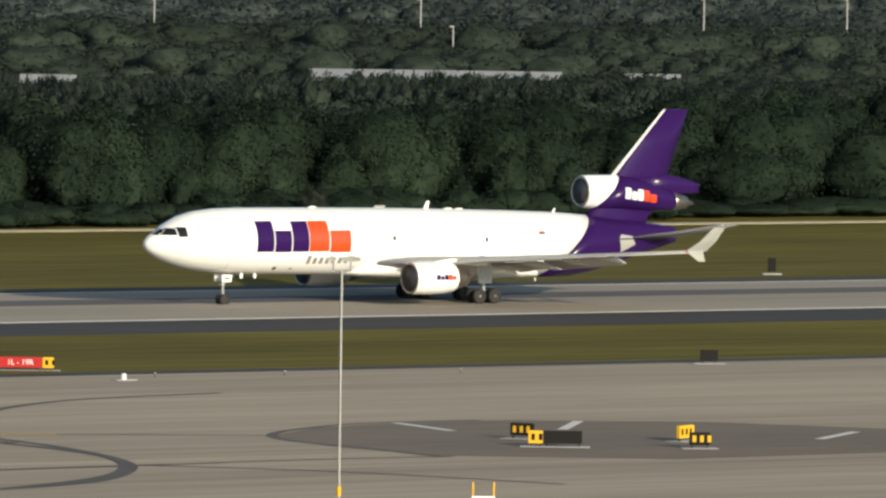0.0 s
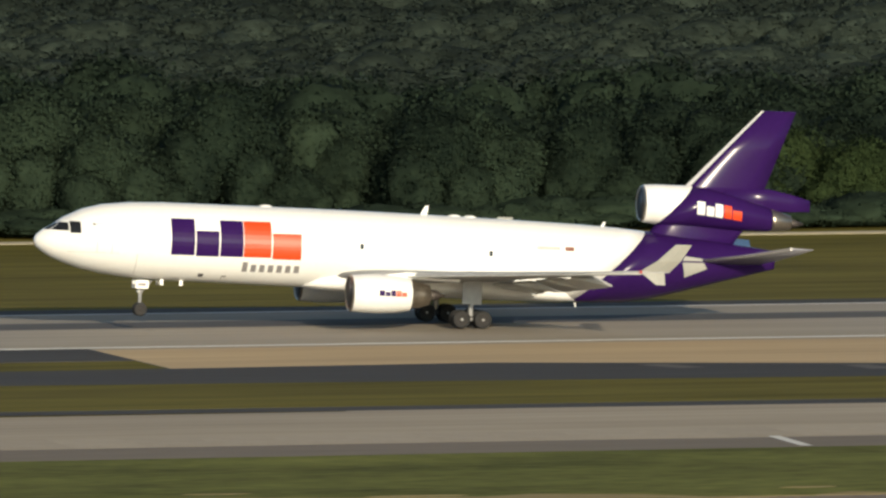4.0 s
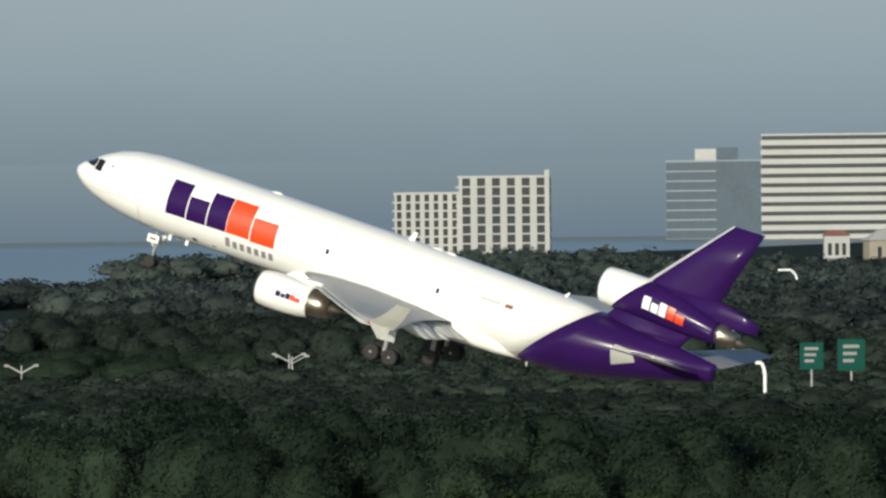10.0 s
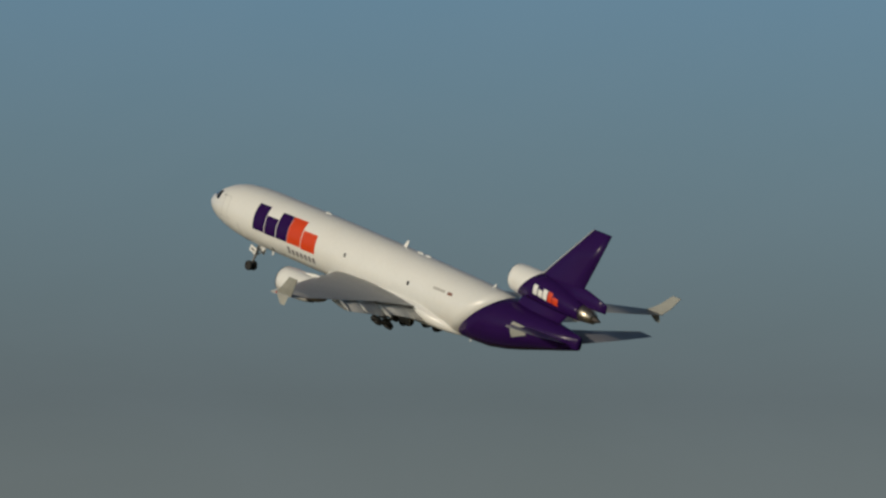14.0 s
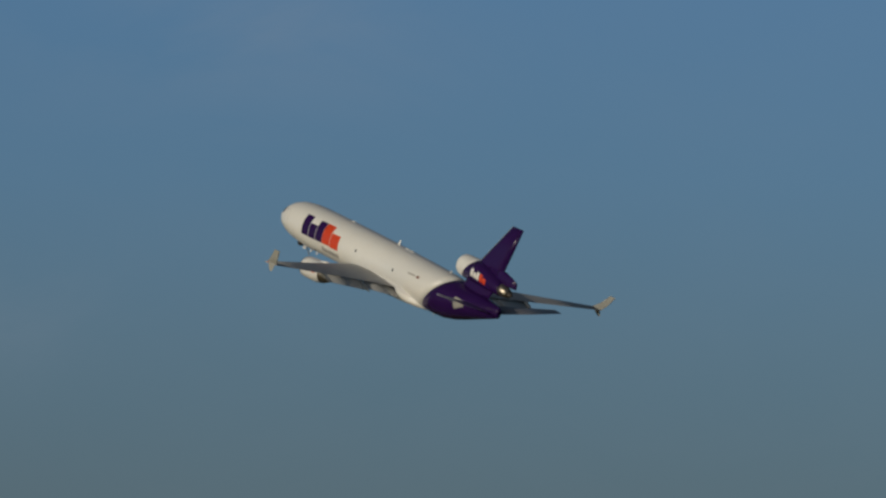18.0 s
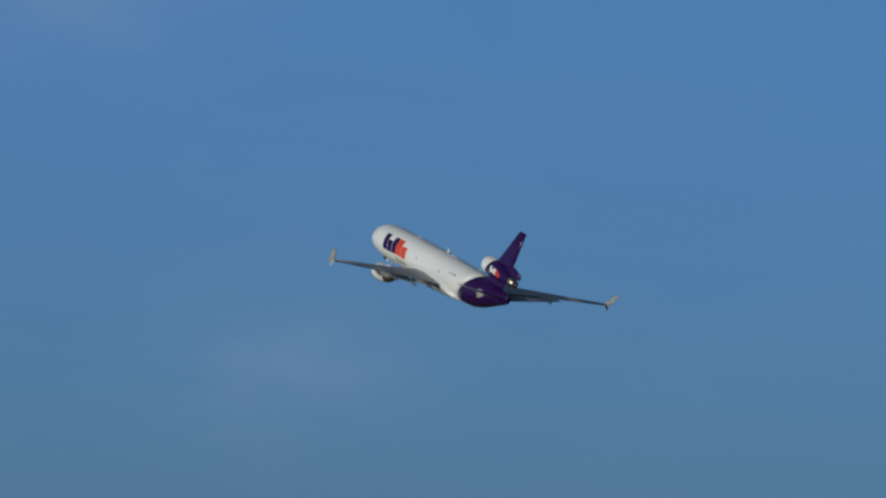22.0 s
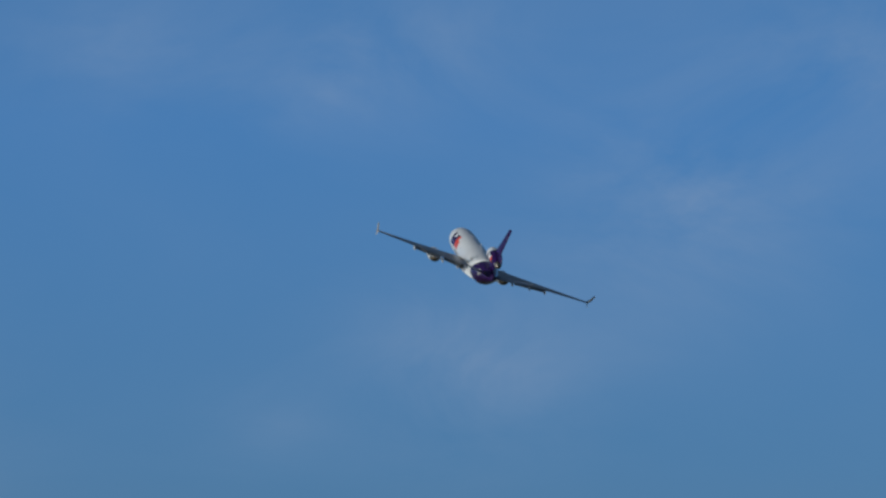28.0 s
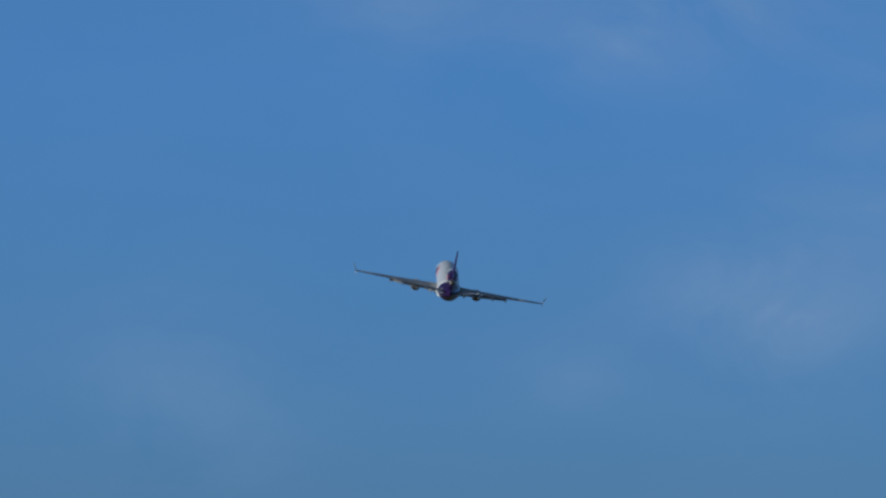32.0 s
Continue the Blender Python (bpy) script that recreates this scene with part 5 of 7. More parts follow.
for pl in ((-1142.2, 3044.8, 100.1, 20.1, 20.6), (-1075.1, 3090.3, 56.1, 19.9, 19.2)):
    x, y, w, h, turn = pl
    for k in range(5):
        b_ = thing("stair_bay", pose(x, y, 0, 0, 0, turn) @ pose(-w * 0.42 + w * 0.21 * k, -13.6, 0), "white projecting bay of an apartment block", "bay", group="apartment bays")
        part("wall", box(-3.4, 3.4, -0.9, 0.9, 0, h + 1.0 + 1.2 * (k % 2)), PALE, b_)
        for i in range(5):
            for u in (-1.6, 1.6):
                part("window", box(u - 0.8, u + 0.8, -1.0, -0.88, h * (0.08 + 0.19 * i), h * (0.19 + 0.19 * i)), GLASS_BLACK, b_)
office("office_tower", "white office tower with continuous dark window bands", (-1744.9, 4226.5, 67.1, 49.8, 22.4), 45, PALE, GLASS_BLACK, 11, 2, 0.0, 0.56, clear=55, proud=0.8)
t = office("office_tower", "blue-grey glass office tower with thin pale floor lines", (-1816.1, 4248.1, 46.5, 37.6, 23.1), 40, mat("pale_blue_frame", (0.20, 0.225, 0.25), 0.7), GLASS_BLUE, 8, 1, 0.0, 0.13, clear=55, proud=0.4)
part("glass_wing", box(46.5 * 0.02, 46.5 / 2 + 0.6, -21.2, 20, 0, 37.9), GLASS_BLUE, t)
rooftop(t, -46.5 * 0.2, 46.5 * 0.02, -8, 8, 37.6 + 0.9, 37.6 + 6.4, PALE)
rooftop(t, 46.5 * 0.03, 46.5 * 0.25, -8, 8, 37.6 + 0.9, 37.6 + 7, GLASS_BLUE)
t = office("hotel", "white hotel block with deep balconies", (-1501.9, 3308.0, 34.0, 32.4, 24.4), 26, PALE, GLASS_BLACK, 9, 6, 0.46, 0.16, clear=48, proud=1.2)
part("end_wall", box(34.0 * 0.46, 34.0 * 0.5 + 0.4, -15, 13, 0, 32.4 + 3), PALE, t)
office("hotel", "lower grey wing of a white hotel", (-1536.6, 3313.0, 24.7, 26.3, 24.9), 24, PALE, GLASS_BLACK, 8, 7, 0.5, 0.2, clear=40, proud=1.0)
office("low_building", "beige low-rise block with banded windows", (-1295.5, 3262.2, 28.1, 20.3, 21.7), 20, CREAM, GLASS_BLACK, 4, 10, 0.2, 0.5, clear=36)
office("office_building", "grey banded office block with blue-grey glazing", (-1099.5, 4330.6, 91.2, 25.9, 14.2), 36, mat("grey_band", (0.21, 0.22, 0.225), 0.7), GLASS_BLUE, 7, 9, 0.05, 0.36, clear=60, proud=0.6)
office("office_building", "cream office block with a grid of square windows", (-1002.4, 4251.4, 49.1, 25.8, 13.3), 36, CREAM, GLASS_BLACK, 6, 9, 0.34, 0.38, clear=45, proud=0.6, group="twin gridded offices")
office("office_building", "cream office block with a grid of square windows", (-948.4, 4263.8, 47.8, 22.8, 12.5), 36, CREAM, GLASS_BLACK, 6, 9, 0.34, 0.38, clear=45, proud=0.6, group="twin gridded offices")
office("low_building", "white stepped low-rise with dark bands", (-880.6, 4428.3, 84.3, 14.7, 11.2), 30, PALE, GLASS_BLACK, 4, 2, 0.0, 0.5, clear=70, proud=1.0)
for x, y, w, h, turn, k in ((-555.9, 2437.4, 4.7, 11.1, -2.2, 0), (-446.6, 2723.6, 6.8, 4.5, 1.3, 1), (-467.5, 2811.4, 5.3, 6.9, 8.4, 2), (-497.8, 2755.4, 4.5, 7.2, 16.2, 3), (-588.2, 3043.7, 4.8, 9.1, 23.9, 4), (-407.1, 2669.1, 9.0, 8.1, -1.3, 5), (-384.4, 2571.4, 11.6, 6.7, 5.5, 6), (-413.6, 2617.5, 8.3, 5.3, 13.0, 7), (-366.9, 2725.4, 7.4, 6.6, 18.7, 8), (-393.4, 2772.2, 5.6, 3.9, -3.9, 9), (-434.8, 2563.4, 6.4, 3.6, 4.6, 10), (-903.3, 2755.7, 6.5, 7.5, 18.1, 15), (-837.5, 2776.4, 9.7, 5.3, 23.8, 16), (-816.9, 2782.6, 10.3, 4.6, 30.4, 17), (-940.1, 2743.4, 7.8, 6.4, 9.9, 18), (-894.3, 2653.3, 5.0, 5.1, 16.6, 19), (-914.0, 2857.4, 6.7, 6.1, 22.7, 20), (-933.0, 2798.6, 3.9, 5.5, 30.4, 21), (-528.8, 2238.4, 7.2, 9.6, 2.3, 22), (-1239.0, 2622.0, 11.6, 3.6, 21.3, 23), (-1296.5, 3143.1, 9.1, 10.8, 25.4, 24), (-1279.0, 3150.2, 16.7, 9.0, 32.1, 25)):
    house(x, y, w, w * 0.8, h, turn, (PALE, CREAM, PINK)[k % 3], (ROOF_RED, PALE, METAL_GREY, ROOF_RED)[k % 4], ("pale house with a red tile roof", "cream house with a pale hip roof", "pink house with a grey metal roof", "pale house under a red tile roof")[k % 4])


def villa(x, y, w, h, turn, roofing, label):
    """A wide house with a ridged roof along it and two white gables to the front."""
    t = thing("house", pose(x, y, 0, 0, 0, turn), label, "house", group="houses among the trees")
    FOOTPRINTS.append((x, y, 12, 0.55))
    d, rise = 12.0, min(3.4, w * 0.16)
    e = h - rise
    part("wall", box(-w / 2, w / 2, -d / 2, d / 2, 0, e), PALE, t)
    part("roof", loft([[(-w / 2 - 0.6, -d / 2 - 0.6, e), (-w / 2 - 0.6, 0, h), (-w / 2 - 0.6, d / 2 + 0.6, e)], [(w / 2 + 0.6, -d / 2 - 0.6, e), (w / 2 + 0.6, 0, h), (w / 2 + 0.6, d / 2 + 0.6, e)]]), roofing, t)
    for u in (-0.36, 0.34):
        g = min(2.6, w * 0.13)
        part("gable", loft([[(u * w - g, -d / 2 - 1.4, e - 0.2), (u * w, -d / 2 - 1.4, e + g * 0.75), (u * w + g, -d / 2 - 1.4, e - 0.2)], [(u * w - g, 0, e - 0.2), (u * w, 0, e + g * 0.75), (u * w + g, 0, e - 0.2)]]), WHITE, t)
        part("bay", box(u * w - g * 0.85, u * w + g * 0.85, -d / 2 - 1.2, -d / 2, 0, e - 0.2), PALE, t)
        part("window", box(u * w - 0.6, u * w + 0.6, -d / 2 - 1.26, -d / 2 - 1.2, e - 2.4, e - 1.0), GLASS_BLACK, t)
    for u in (-0.12, 0.02, 0.16):
        part("window", box(u * w - 0.6, u * w + 0.6, -d / 2 - 0.06, -d / 2, e - 2.4, e - 0.9), GLASS_BLACK, t)
    return t


for x, y, w, h, turn, roofing, label in (
    (-213.8, 2045.8, 20.2, 12.7, 6, ROOF_GREEN, "pale-walled villa with a green metal roof"),
    (-173.2, 2251.3, 22.2, 10.6, 4.4, ROOF_SLATE, "white-gabled villa with a blue-grey roof"),
    (-147.6, 2303.2, 22.4, 10.3, 3.7, ROOF_SLATE, "white-gabled villa with a blue-grey roof"),
    (-126.3, 2352.6, 10.5, 9.5, 3.1, PALE, "pale house under a light roof"),
    (-113.4, 2353.3, 9.8, 9.2, 2.8, METAL_GREY, "pale house under a grey roof"),
    (-227, 1993.1, 12.4, 10.5, 6.5, ROOF_RED, "low pink house with a flat red roof"),
    (-427.0, 2572, 6.0, 8.8, 9.4, PALE, "small white house above the trees"),
    (-388.6, 2374, 5.4, 6.8, 9.3, CREAM, "cream house with a steep pale gable"),
    (-400.3, 2365, 7.0, 6.3, 9.6, ROOF_CLAY, "low house with a terracotta roof"),
    (-379.2, 2394, 6.0, 7.0, 9.0, ROOF_RED, "white house under a dark red roof"),
    (-471.8, 2546, 6.5, 6.6, 10.5, METAL_GREY, "pale house under a grey roof"),
    (-683.3, 2831, 5.5, 8.0, 13.6, PALE, "small pale house far off among trees"),
    (-707.0, 2871, 6.0, 7.5, 13.9, PALE, "small pale house far off among trees"),
    (-706.9, 2944, 4.4, 8.0, 13.5, PALE, "small pale house far off among trees")):
    villa(x, y, w, h, turn, roofing, label)
# long white sheds behind the woods
for x, y, w, h, turn in ((888.0, 1270.4, 40.3, 6.2, -35.0), (915.9, 1250.4, 10.5, 6.1, -36.2), (814.0, 1271.8, 8.0, 5.5, -32.6), (774.8, 1319.3, 5.4, 5.3, -30.4), (780.1, 1292.9, 14.3, 4.9, -31.1), (-323.9, 1310.6, 15.5, 4.4, 13.9), (-396.4, 1280.0, 13.4, 5.5, 17.2), (-343.0, 1305.7, 8.4, 4.8, 14.7)):
    t = thing("warehouse", pose(x, y, 0, 0, 0, turn), "long white-roofed warehouse half hidden by trees", "warehouse", group="white sheds")
    part("wall", box(-w / 2, w / 2, -12, 12, 0, h - 1.2), METAL_GREY, t)
    part("roof", loft([[(-w / 2 - 0.5, -12.5, h - 1.2), (-w / 2 - 0.5, 0, h), (-w / 2 - 0.5, 12.5, h - 1.2)], [(w / 2 + 0.5, -12.5, h - 1.2), (w / 2 + 0.5, 0, h), (w / 2 + 0.5, 12.5, h - 1.2)]]), PALE, t)
    FOOTPRINTS.append((x, y, 0, min(1.2, (h - 0.6) / 7.5)))


# ---- trees ----
rng = np.random.default_rng(7)


ICO = bmesh.new()
bmesh.ops.create_icosphere(ICO, subdivisions=1, radius=1.0)
ICO_V, ICO_F = np.array([v.co[:] for v in ICO.verts]), np.array([[v.index for v in f.verts] for f in ICO.faces])
ICO.free()
BALL = bmesh.new()
bmesh.ops.create_icosphere(BALL, subdivisions=2, radius=1.0)
BALL_V, BALL_F = np.array([v.co[:] for v in BALL.verts]), np.array([[v.index for v in f.verts] for f in BALL.faces])
BALL.free()


def unit(v):
    return v / (np.linalg.norm(v, axis=-1, keepdims=True) + 1e-9)


def crown_shell(height, width, leaves, size, fine=True, squat=0.5):
    """One tree's crown: a lobed dome of leafy mass with loose sprays all over it. Returns vertices, triangles, quads and normals."""
    lobes = unit(rng.normal(size=(64, 3)) + np.array([0, 0, 0.3]))
    swell, tight = rng.uniform(0.06, 0.30, 64), rng.uniform(14.0, 75.0, 64)
    size3 = np.array([width * 0.5, width * 0.5, height * squat])
    heart = np.array([0, 0, height * (1 - squat * 1.2)])

    def skin(d):
        w = np.exp((d @ lobes.T - 1) * tight)
        k = np.argmax(w * swell, axis=1)
        top = np.take_along_axis(w, k[:, None], axis=1)
        r = 0.93 + (w * swell).max(axis=1, keepdims=True)
        out = 0.7 * unit(d / size3) + 0.9 * np.sqrt(np.clip(top, 0, 1)) * (d - lobes[k]) * 2.4
        return d * r, unit(out + np.array([0, 0, 0.2]))

    v0, f0 = (BALL_V, BALL_F) if fine else (ICO_V, ICO_F)
    q, core_n = skin(unit(v0))
    core = q * size3 * (0.92 + rng.normal(scale=0.03, size=(len(v0), 1))) + heart
    d = unit(rng.normal(size=(leaves, 3)) + np.array([0, 0, 0.15]))
    q, out = skin(d)
    p = q * size3 * (1.0 + rng.normal(scale=0.05, size=(leaves, 1))) + heart
    lean = unit(out + rng.normal(scale=0.26, size=(leaves, 3)))
    nrm = unit(lean + rng.normal(scale=0.45, size=(leaves, 3)))
    nrm = np.where((nrm * lean).sum(axis=1, keepdims=True) < 0.1, lean, nrm)
    a = unit(np.cross(nrm, rng.normal(size=(leaves, 3))))
    b = np.cross(nrm, a)
    s = size * rng.uniform(0.5, 1.35, (leaves, 1))
    quads = np.stack([p - a * s, p - b * s * 0.7, p + a * s, p + b * s * 0.7], axis=1).reshape(-1, 3)
    for pts in (core, quads):
        pts[:, 2] = np.maximum(pts[:, 2], 0.05)
    return core, f0, quads, core_n, np.repeat(lean, 4, axis=0)


def gathered(name, crowns, material):
    """Several crowns, each moved to its place, as one mesh."""
    cores, tris, quads, cn, qn, n = [], [], [], [], [], 0
    for at, (core, f, q, c_, q_) in crowns:
        cores.append(core + at)
        tris.append(f + n)
        quads.append(q + at)
        cn.append(c_)
        qn.append(q_)
        n += len(core)
    return build_mesh(name, np.concatenate(cores), np.concatenate(tris), np.concatenate(quads), material, np.concatenate(cn + qn))


def build_mesh(name, core, tris, quads, material, normals=None):
    me = bpy.data.meshes.new(name)
    nt, nq = len(tris), len(quads) // 4
    me.vertices.add(len(core) + len(quads))
    me.vertices.foreach_set("co", np.concatenate([core, quads]).astype(np.float32).ravel())
    me.loops.add(nt * 3 + nq * 4)
    me.loops.foreach_set("vertex_index", np.concatenate([tris.ravel(), np.arange(nq * 4) + len(core)]).astype(np.int32))
    me.polygons.add(nt + nq)
    me.polygons.foreach_set("loop_start", np.concatenate([np.arange(nt) * 3, nt * 3 + np.arange(nq) * 4]).astype(np.int32))
    me.polygons.foreach_set("use_smooth", np.ones(nt + nq, dtype=bool) if normals is not None else np.concatenate([np.ones(nt, dtype=bool), np.zeros(nq, dtype=bool)]))
    if normals is not None:
        me.attributes.new("custom_normal", "FLOAT_VECTOR", "POINT").data.foreach_set("vector", normals.astype(np.float32).ravel())
    me.update(calc_edges=True)
    me.materials.append(material)
    return me


def make_tree(name, label, height, width, material, leaves=9000, size=0.17):
    t = thing(name, pose(0, 0, -50), label, "tree", group="trees along the perimeter road")
    bm = bmesh.new()
    add_tube(bm, (0, 0, 0), (0.2, 0.1, height * 0.3), 0.32, 0.24, 9)
    for k in range(5):
        a = k * 1.26 + 0.4
        add_tube(bm, (0.2, 0.1, height * (0.24 + 0.03 * k)), (math.cos(a) * width * 0.2, math.sin(a) * width * 0.2, height * (0.5 + 0.04 * k)), 0.16, 0.05, 6)
    part("trunk", bm, BARK, t)
    # a main crown and two lower shoulders
    crowns = [(np.zeros(3), crown_shell(height, width * 0.86, leaves // 2, size, squat=0.4))]
    for k in range(4):
        a = k * 1.57 + rng.uniform(-0.5, 0.5)
        crowns.append((np.array([math.cos(a), math.sin(a), 0.0]) * width * rng.uniform(0.22, 0.4), crown_shell(height * rng.uniform(0.45, 0.85), width * rng.uniform(0.42, 0.66), leaves // 6, size, squat=rng.uniform(0.36, 0.48))))
    ob = new("crown", gathered("crown", crowns, material))
    ob.parent = t
    return t


def make_palm(height):
    """A cabbage palm: a round head of fan leaves, drooping older fans, and a skirt of dry ones round the trunk."""
    t = thing("palm_tree", pose(0, 0, -50), "cabbage palm with a skirt of dry fronds", "palm tree", group="palms")
    part("trunk", tube((0, 0, 0), (0.15, 0, height), 0.24, 0.2, 9), BARK, t)
    o = np.array([0.15, 0, height])
    for nm, material, n, lo, hi, ln, hang in (("fronds", LEAF_PALM, 74, -0.9, 1.35, 1.0, 1.5), ("dry_fronds", LEAF_DRY, 14, -1.3, -0.8, 0.8, 1.8)):
        q, nq = [], []
        for _ in range(n):
            a, e = rng.uniform(0, 2 * math.pi), rng.uniform(lo, hi)
            d = np.array([math.cos(a) * math.cos(e), math.sin(a) * math.cos(e), math.sin(e)])
            side = unit(np.array([-math.sin(a), math.cos(a), 0]) + rng.normal(scale=0.2, size=3))
            stem = o + d * ln * rng.uniform(0.75, 1.15)
            q += [o - side * 0.03, o + side * 0.03, stem + side * 0.03, stem - side * 0.03]
            nq += [d] * 4
            # the blades of one fan hang from the end of its stem
            droop = unit(d + np.array([0, 0, -hang]))
            out = unit(0.8 * d + np.array([0, 0, 0.25]))
            for k in range(9):
                f = (k - 4) * 0.3
                w = unit(droop * math.cos(f) + side * math.sin(f))
                n_ = unit(np.cross(w, np.cross(out, w)))
                tip = stem + w * rng.uniform(1.2, 1.8)
                mid = stem + w * 0.7
                x = unit(np.cross(n_, w)) * 0.12
                q += [stem, mid - x, tip, mid + x]
                nq += [out] * 4
        ob = new(nm, build_mesh(nm, np.zeros((0, 3)), np.zeros((0, 3), dtype=int), np.array(q), material, np.array(nq)))
        ob.parent = t
    return t


def belt_mesh(name, length, depth, height, trees, leaves, size, material, fine=True, wide=(5.5, 12)):
    """A stretch of closed woodland, crowns from the ground to the tops."""
    crowns = []
    for _ in range(trees):
        at = np.array([rng.uniform(-length / 2, length / 2), rng.uniform(-depth / 2, depth / 2), 0])
        crowns.append((at, crown_shell(height * rng.uniform(0.55, 1.06), rng.uniform(*wide) * min(1.0, height / 8), leaves, size, fine, rng.uniform(0.36, 0.5))))
    return gathered(name, crowns, material)


front_trees = [make_tree("broadleaf_tree", "dense dark green broadleaf tree in a hedge of woodland", h_, w_, LEAF) for h_, w_ in ((11.5, 10.5), (10.0, 10.0), (13.0, 12.0), (8.5, 9.5), (12.0, 10.5))]
light_trees = [make_tree("broadleaf_tree", "bright green rounded tree in the morning sun", h_, w_, LEAF_LIGHT) for h_, w_ in ((9.5, 10.5), (8.0, 9.5))]
palms = [make_palm(h_) for h_ in (3.2, 3.9)]
# shore trees and the far belt carry haze in their leaf colour
shore_trees = [make_tree("shore_tree", "bay shore tree with haze in its bluish leaf colour", h_, w_, LEAF_FAR_HAZE) for h_, w_ in ((9.0, 7.0), (8.0, 7.5))]
BELT_NEAR = belt_mesh("near_belt", 90, 30, 12.5, 78, 1900, 0.2, LEAF)
BELT_BACK = belt_mesh("back_belt", 100, 40, 12.5, 96, 950, 0.26, LEAF)
# the mid and low belts wear the haze-lightened leaf colour
BELT_MID = belt_mesh("mid_belt", 120, 80, 11.5, 185, 380, 0.34, LEAF_HAZE)
BELT_FAR = belt_mesh("far_belt", 160, 170, 10.0, 190, 130, 0.6, LEAF_FAR_HAZE, False, (8, 15))
BELT_LOW = belt_mesh("low_belt", 120, 90, 4.6, 260, 150, 0.30, LEAF_HAZE, False, (8, 13))
SHRUBS = belt_mesh("shrub_belt", 60, 7, 3.4, 60, 420, 0.15, LEAF, wide=(9, 22))
BRIGHT_BUSH = belt_mesh("bright_bush", 26, 14, 6.0, 16, 900, 0.2, LEAF_LIGHT)


def belt(me, x, y, turn, sx=1.0, sz=1.0, label="dense dark green woodland"):
    ob = new("woodland", me)
    ob.matrix_basis = pose(x, y, 0, 0, 0, turn) @ Matrix.Diagonal((sx, 1.0, sz, 1.0))
    return tagged(ob, label, "woodland", kind="stuff")


# lamp posts and a few palms stand in clearings
LAMP_POSTS = ((-579, 1810, 10.1, 2), (-571, 1812, 11.6, 1), (-569, 1813, 12.1, 1), (-554, 1817, 10.9, 2), (-545, 1820, 11.2, 1), (-540, 1811, 11.0, 1), (-531, 1824, 9.5, 1), (-463, 1606, 10.7, 3), (-468, 1668, 13.8, 1), (-475, 1712, 14.2, 1), (-486, 1820, 12.1, 1), (-441, 1667, 11.3, 3), (-480, 1829, 10.9, 1), (-441, 1698, 13.0, 2), (-423, 1667, 14.6, 1), (-412, 1783, 12.0, 2), (-409, 1781, 11.2, 1), (-438, 1551, 5.5, 0), (-400, 1530, 5.9, 0), (-528, 1637, 4.6, 0), (-463, 1505, 21.5, 0), (-618, 1797, 10.8, 2), (-516, 1557, 11.5, 3), (-458, 1503, 15.4, 3), (-463, 1652, 14.3, 2), (-606, 1606, 7.1, 0), (-518, 1602, 4.8, 0), (-423, 1674, 14.4, 1), (-414, 1790, 11.6, 2), (-414, 1803, 10.7, 1), (-323, 1484, 16.7, 2), (-363, 1865, 10.5, 2), (-146, 1417, 9.6, 0), (-105, 1457, 12.0, 0), (-57, 1449, 8.8, 0), (-269, 1587, 8.6, 0), (-216, 1582, 8.8, 0), (-57, 1450, 8.8, 0), (-40, 1287, 7.3, 0), (-1, 1301, 7.5, 0), (33, 1426, 4.5, 0), (69, 1368, 6.5, 0), (45, 1388, 3.1, 0), (115, 1467, 5.4, 0), (151, 1595, 9.5, 0), (180, 1595, 10.0, 0), (116, 1480, 4.9, 0), (-757, 1385, 8.2, 0), (-849, 1479, 5.4, 0), (-763, 1411, 2.4, 0), (-715, 1419, 2.1, 0), (-732, 1416, 4.7, 4), (-698, 1450, 5.4, 4), (-732, 1416, 4.6, 4), (-700, 1453, 5.7, 4), (-717, 1423, 1.9, 0), (-666, 1483, 7.3, 4), (-688, 1584, 10.8, 3), (-641, 1507, 11.7, 0), (-694, 1769, 12.2, 0), (1021, 1455, 9.7, 0), (1042, 1589, 12.4, 0), (1086, 1559, 13.1, 0), (1132, 1526, 14.0, 0), (1155, 1509, 14.4, 0), (930, 1657, 8.1, 0), (982, 1626, 8.8, 0), (-943, 1625, 13.6, 4), (-936, 1630, 11.0, 0), (-930, 1633, 12.5, 0), (-918, 1640, 13.8, 4), (-915, 1641, 12.4, 0), (-962, 1615, 14.3, 0), (-364, 1834, 15.6, 0), (-378, 1943, 9.2, 0), (-449, 2446, 7.8, 0), (-262, 1545, 11.0, 0), (-261, 1608, 15.2, 0), (-291, 1695, 6.6, 0), (-403, 1680, 7.3, 0), (-368, 1566, 7.9, 0), (-331, 1464, 8.1, 0))
FAR_PALMS = ((-368.3, 1935.1, 1.45), (-362.4, 1930.4, 1.31), (-345.4, 1853.1, 1.28), (-330.9, 1796.0, 1.5), (-316.9, 1729.5, 1.82), (-313.6, 1718.8, 1.73))
for x, y, _ in FAR_PALMS:
    FOOTPRINTS.append((x, y, 5, 0.3))
for x, y, z, kind in LAMP_POSTS:
    FOOTPRINTS.append((x, y, 1, 0.45))
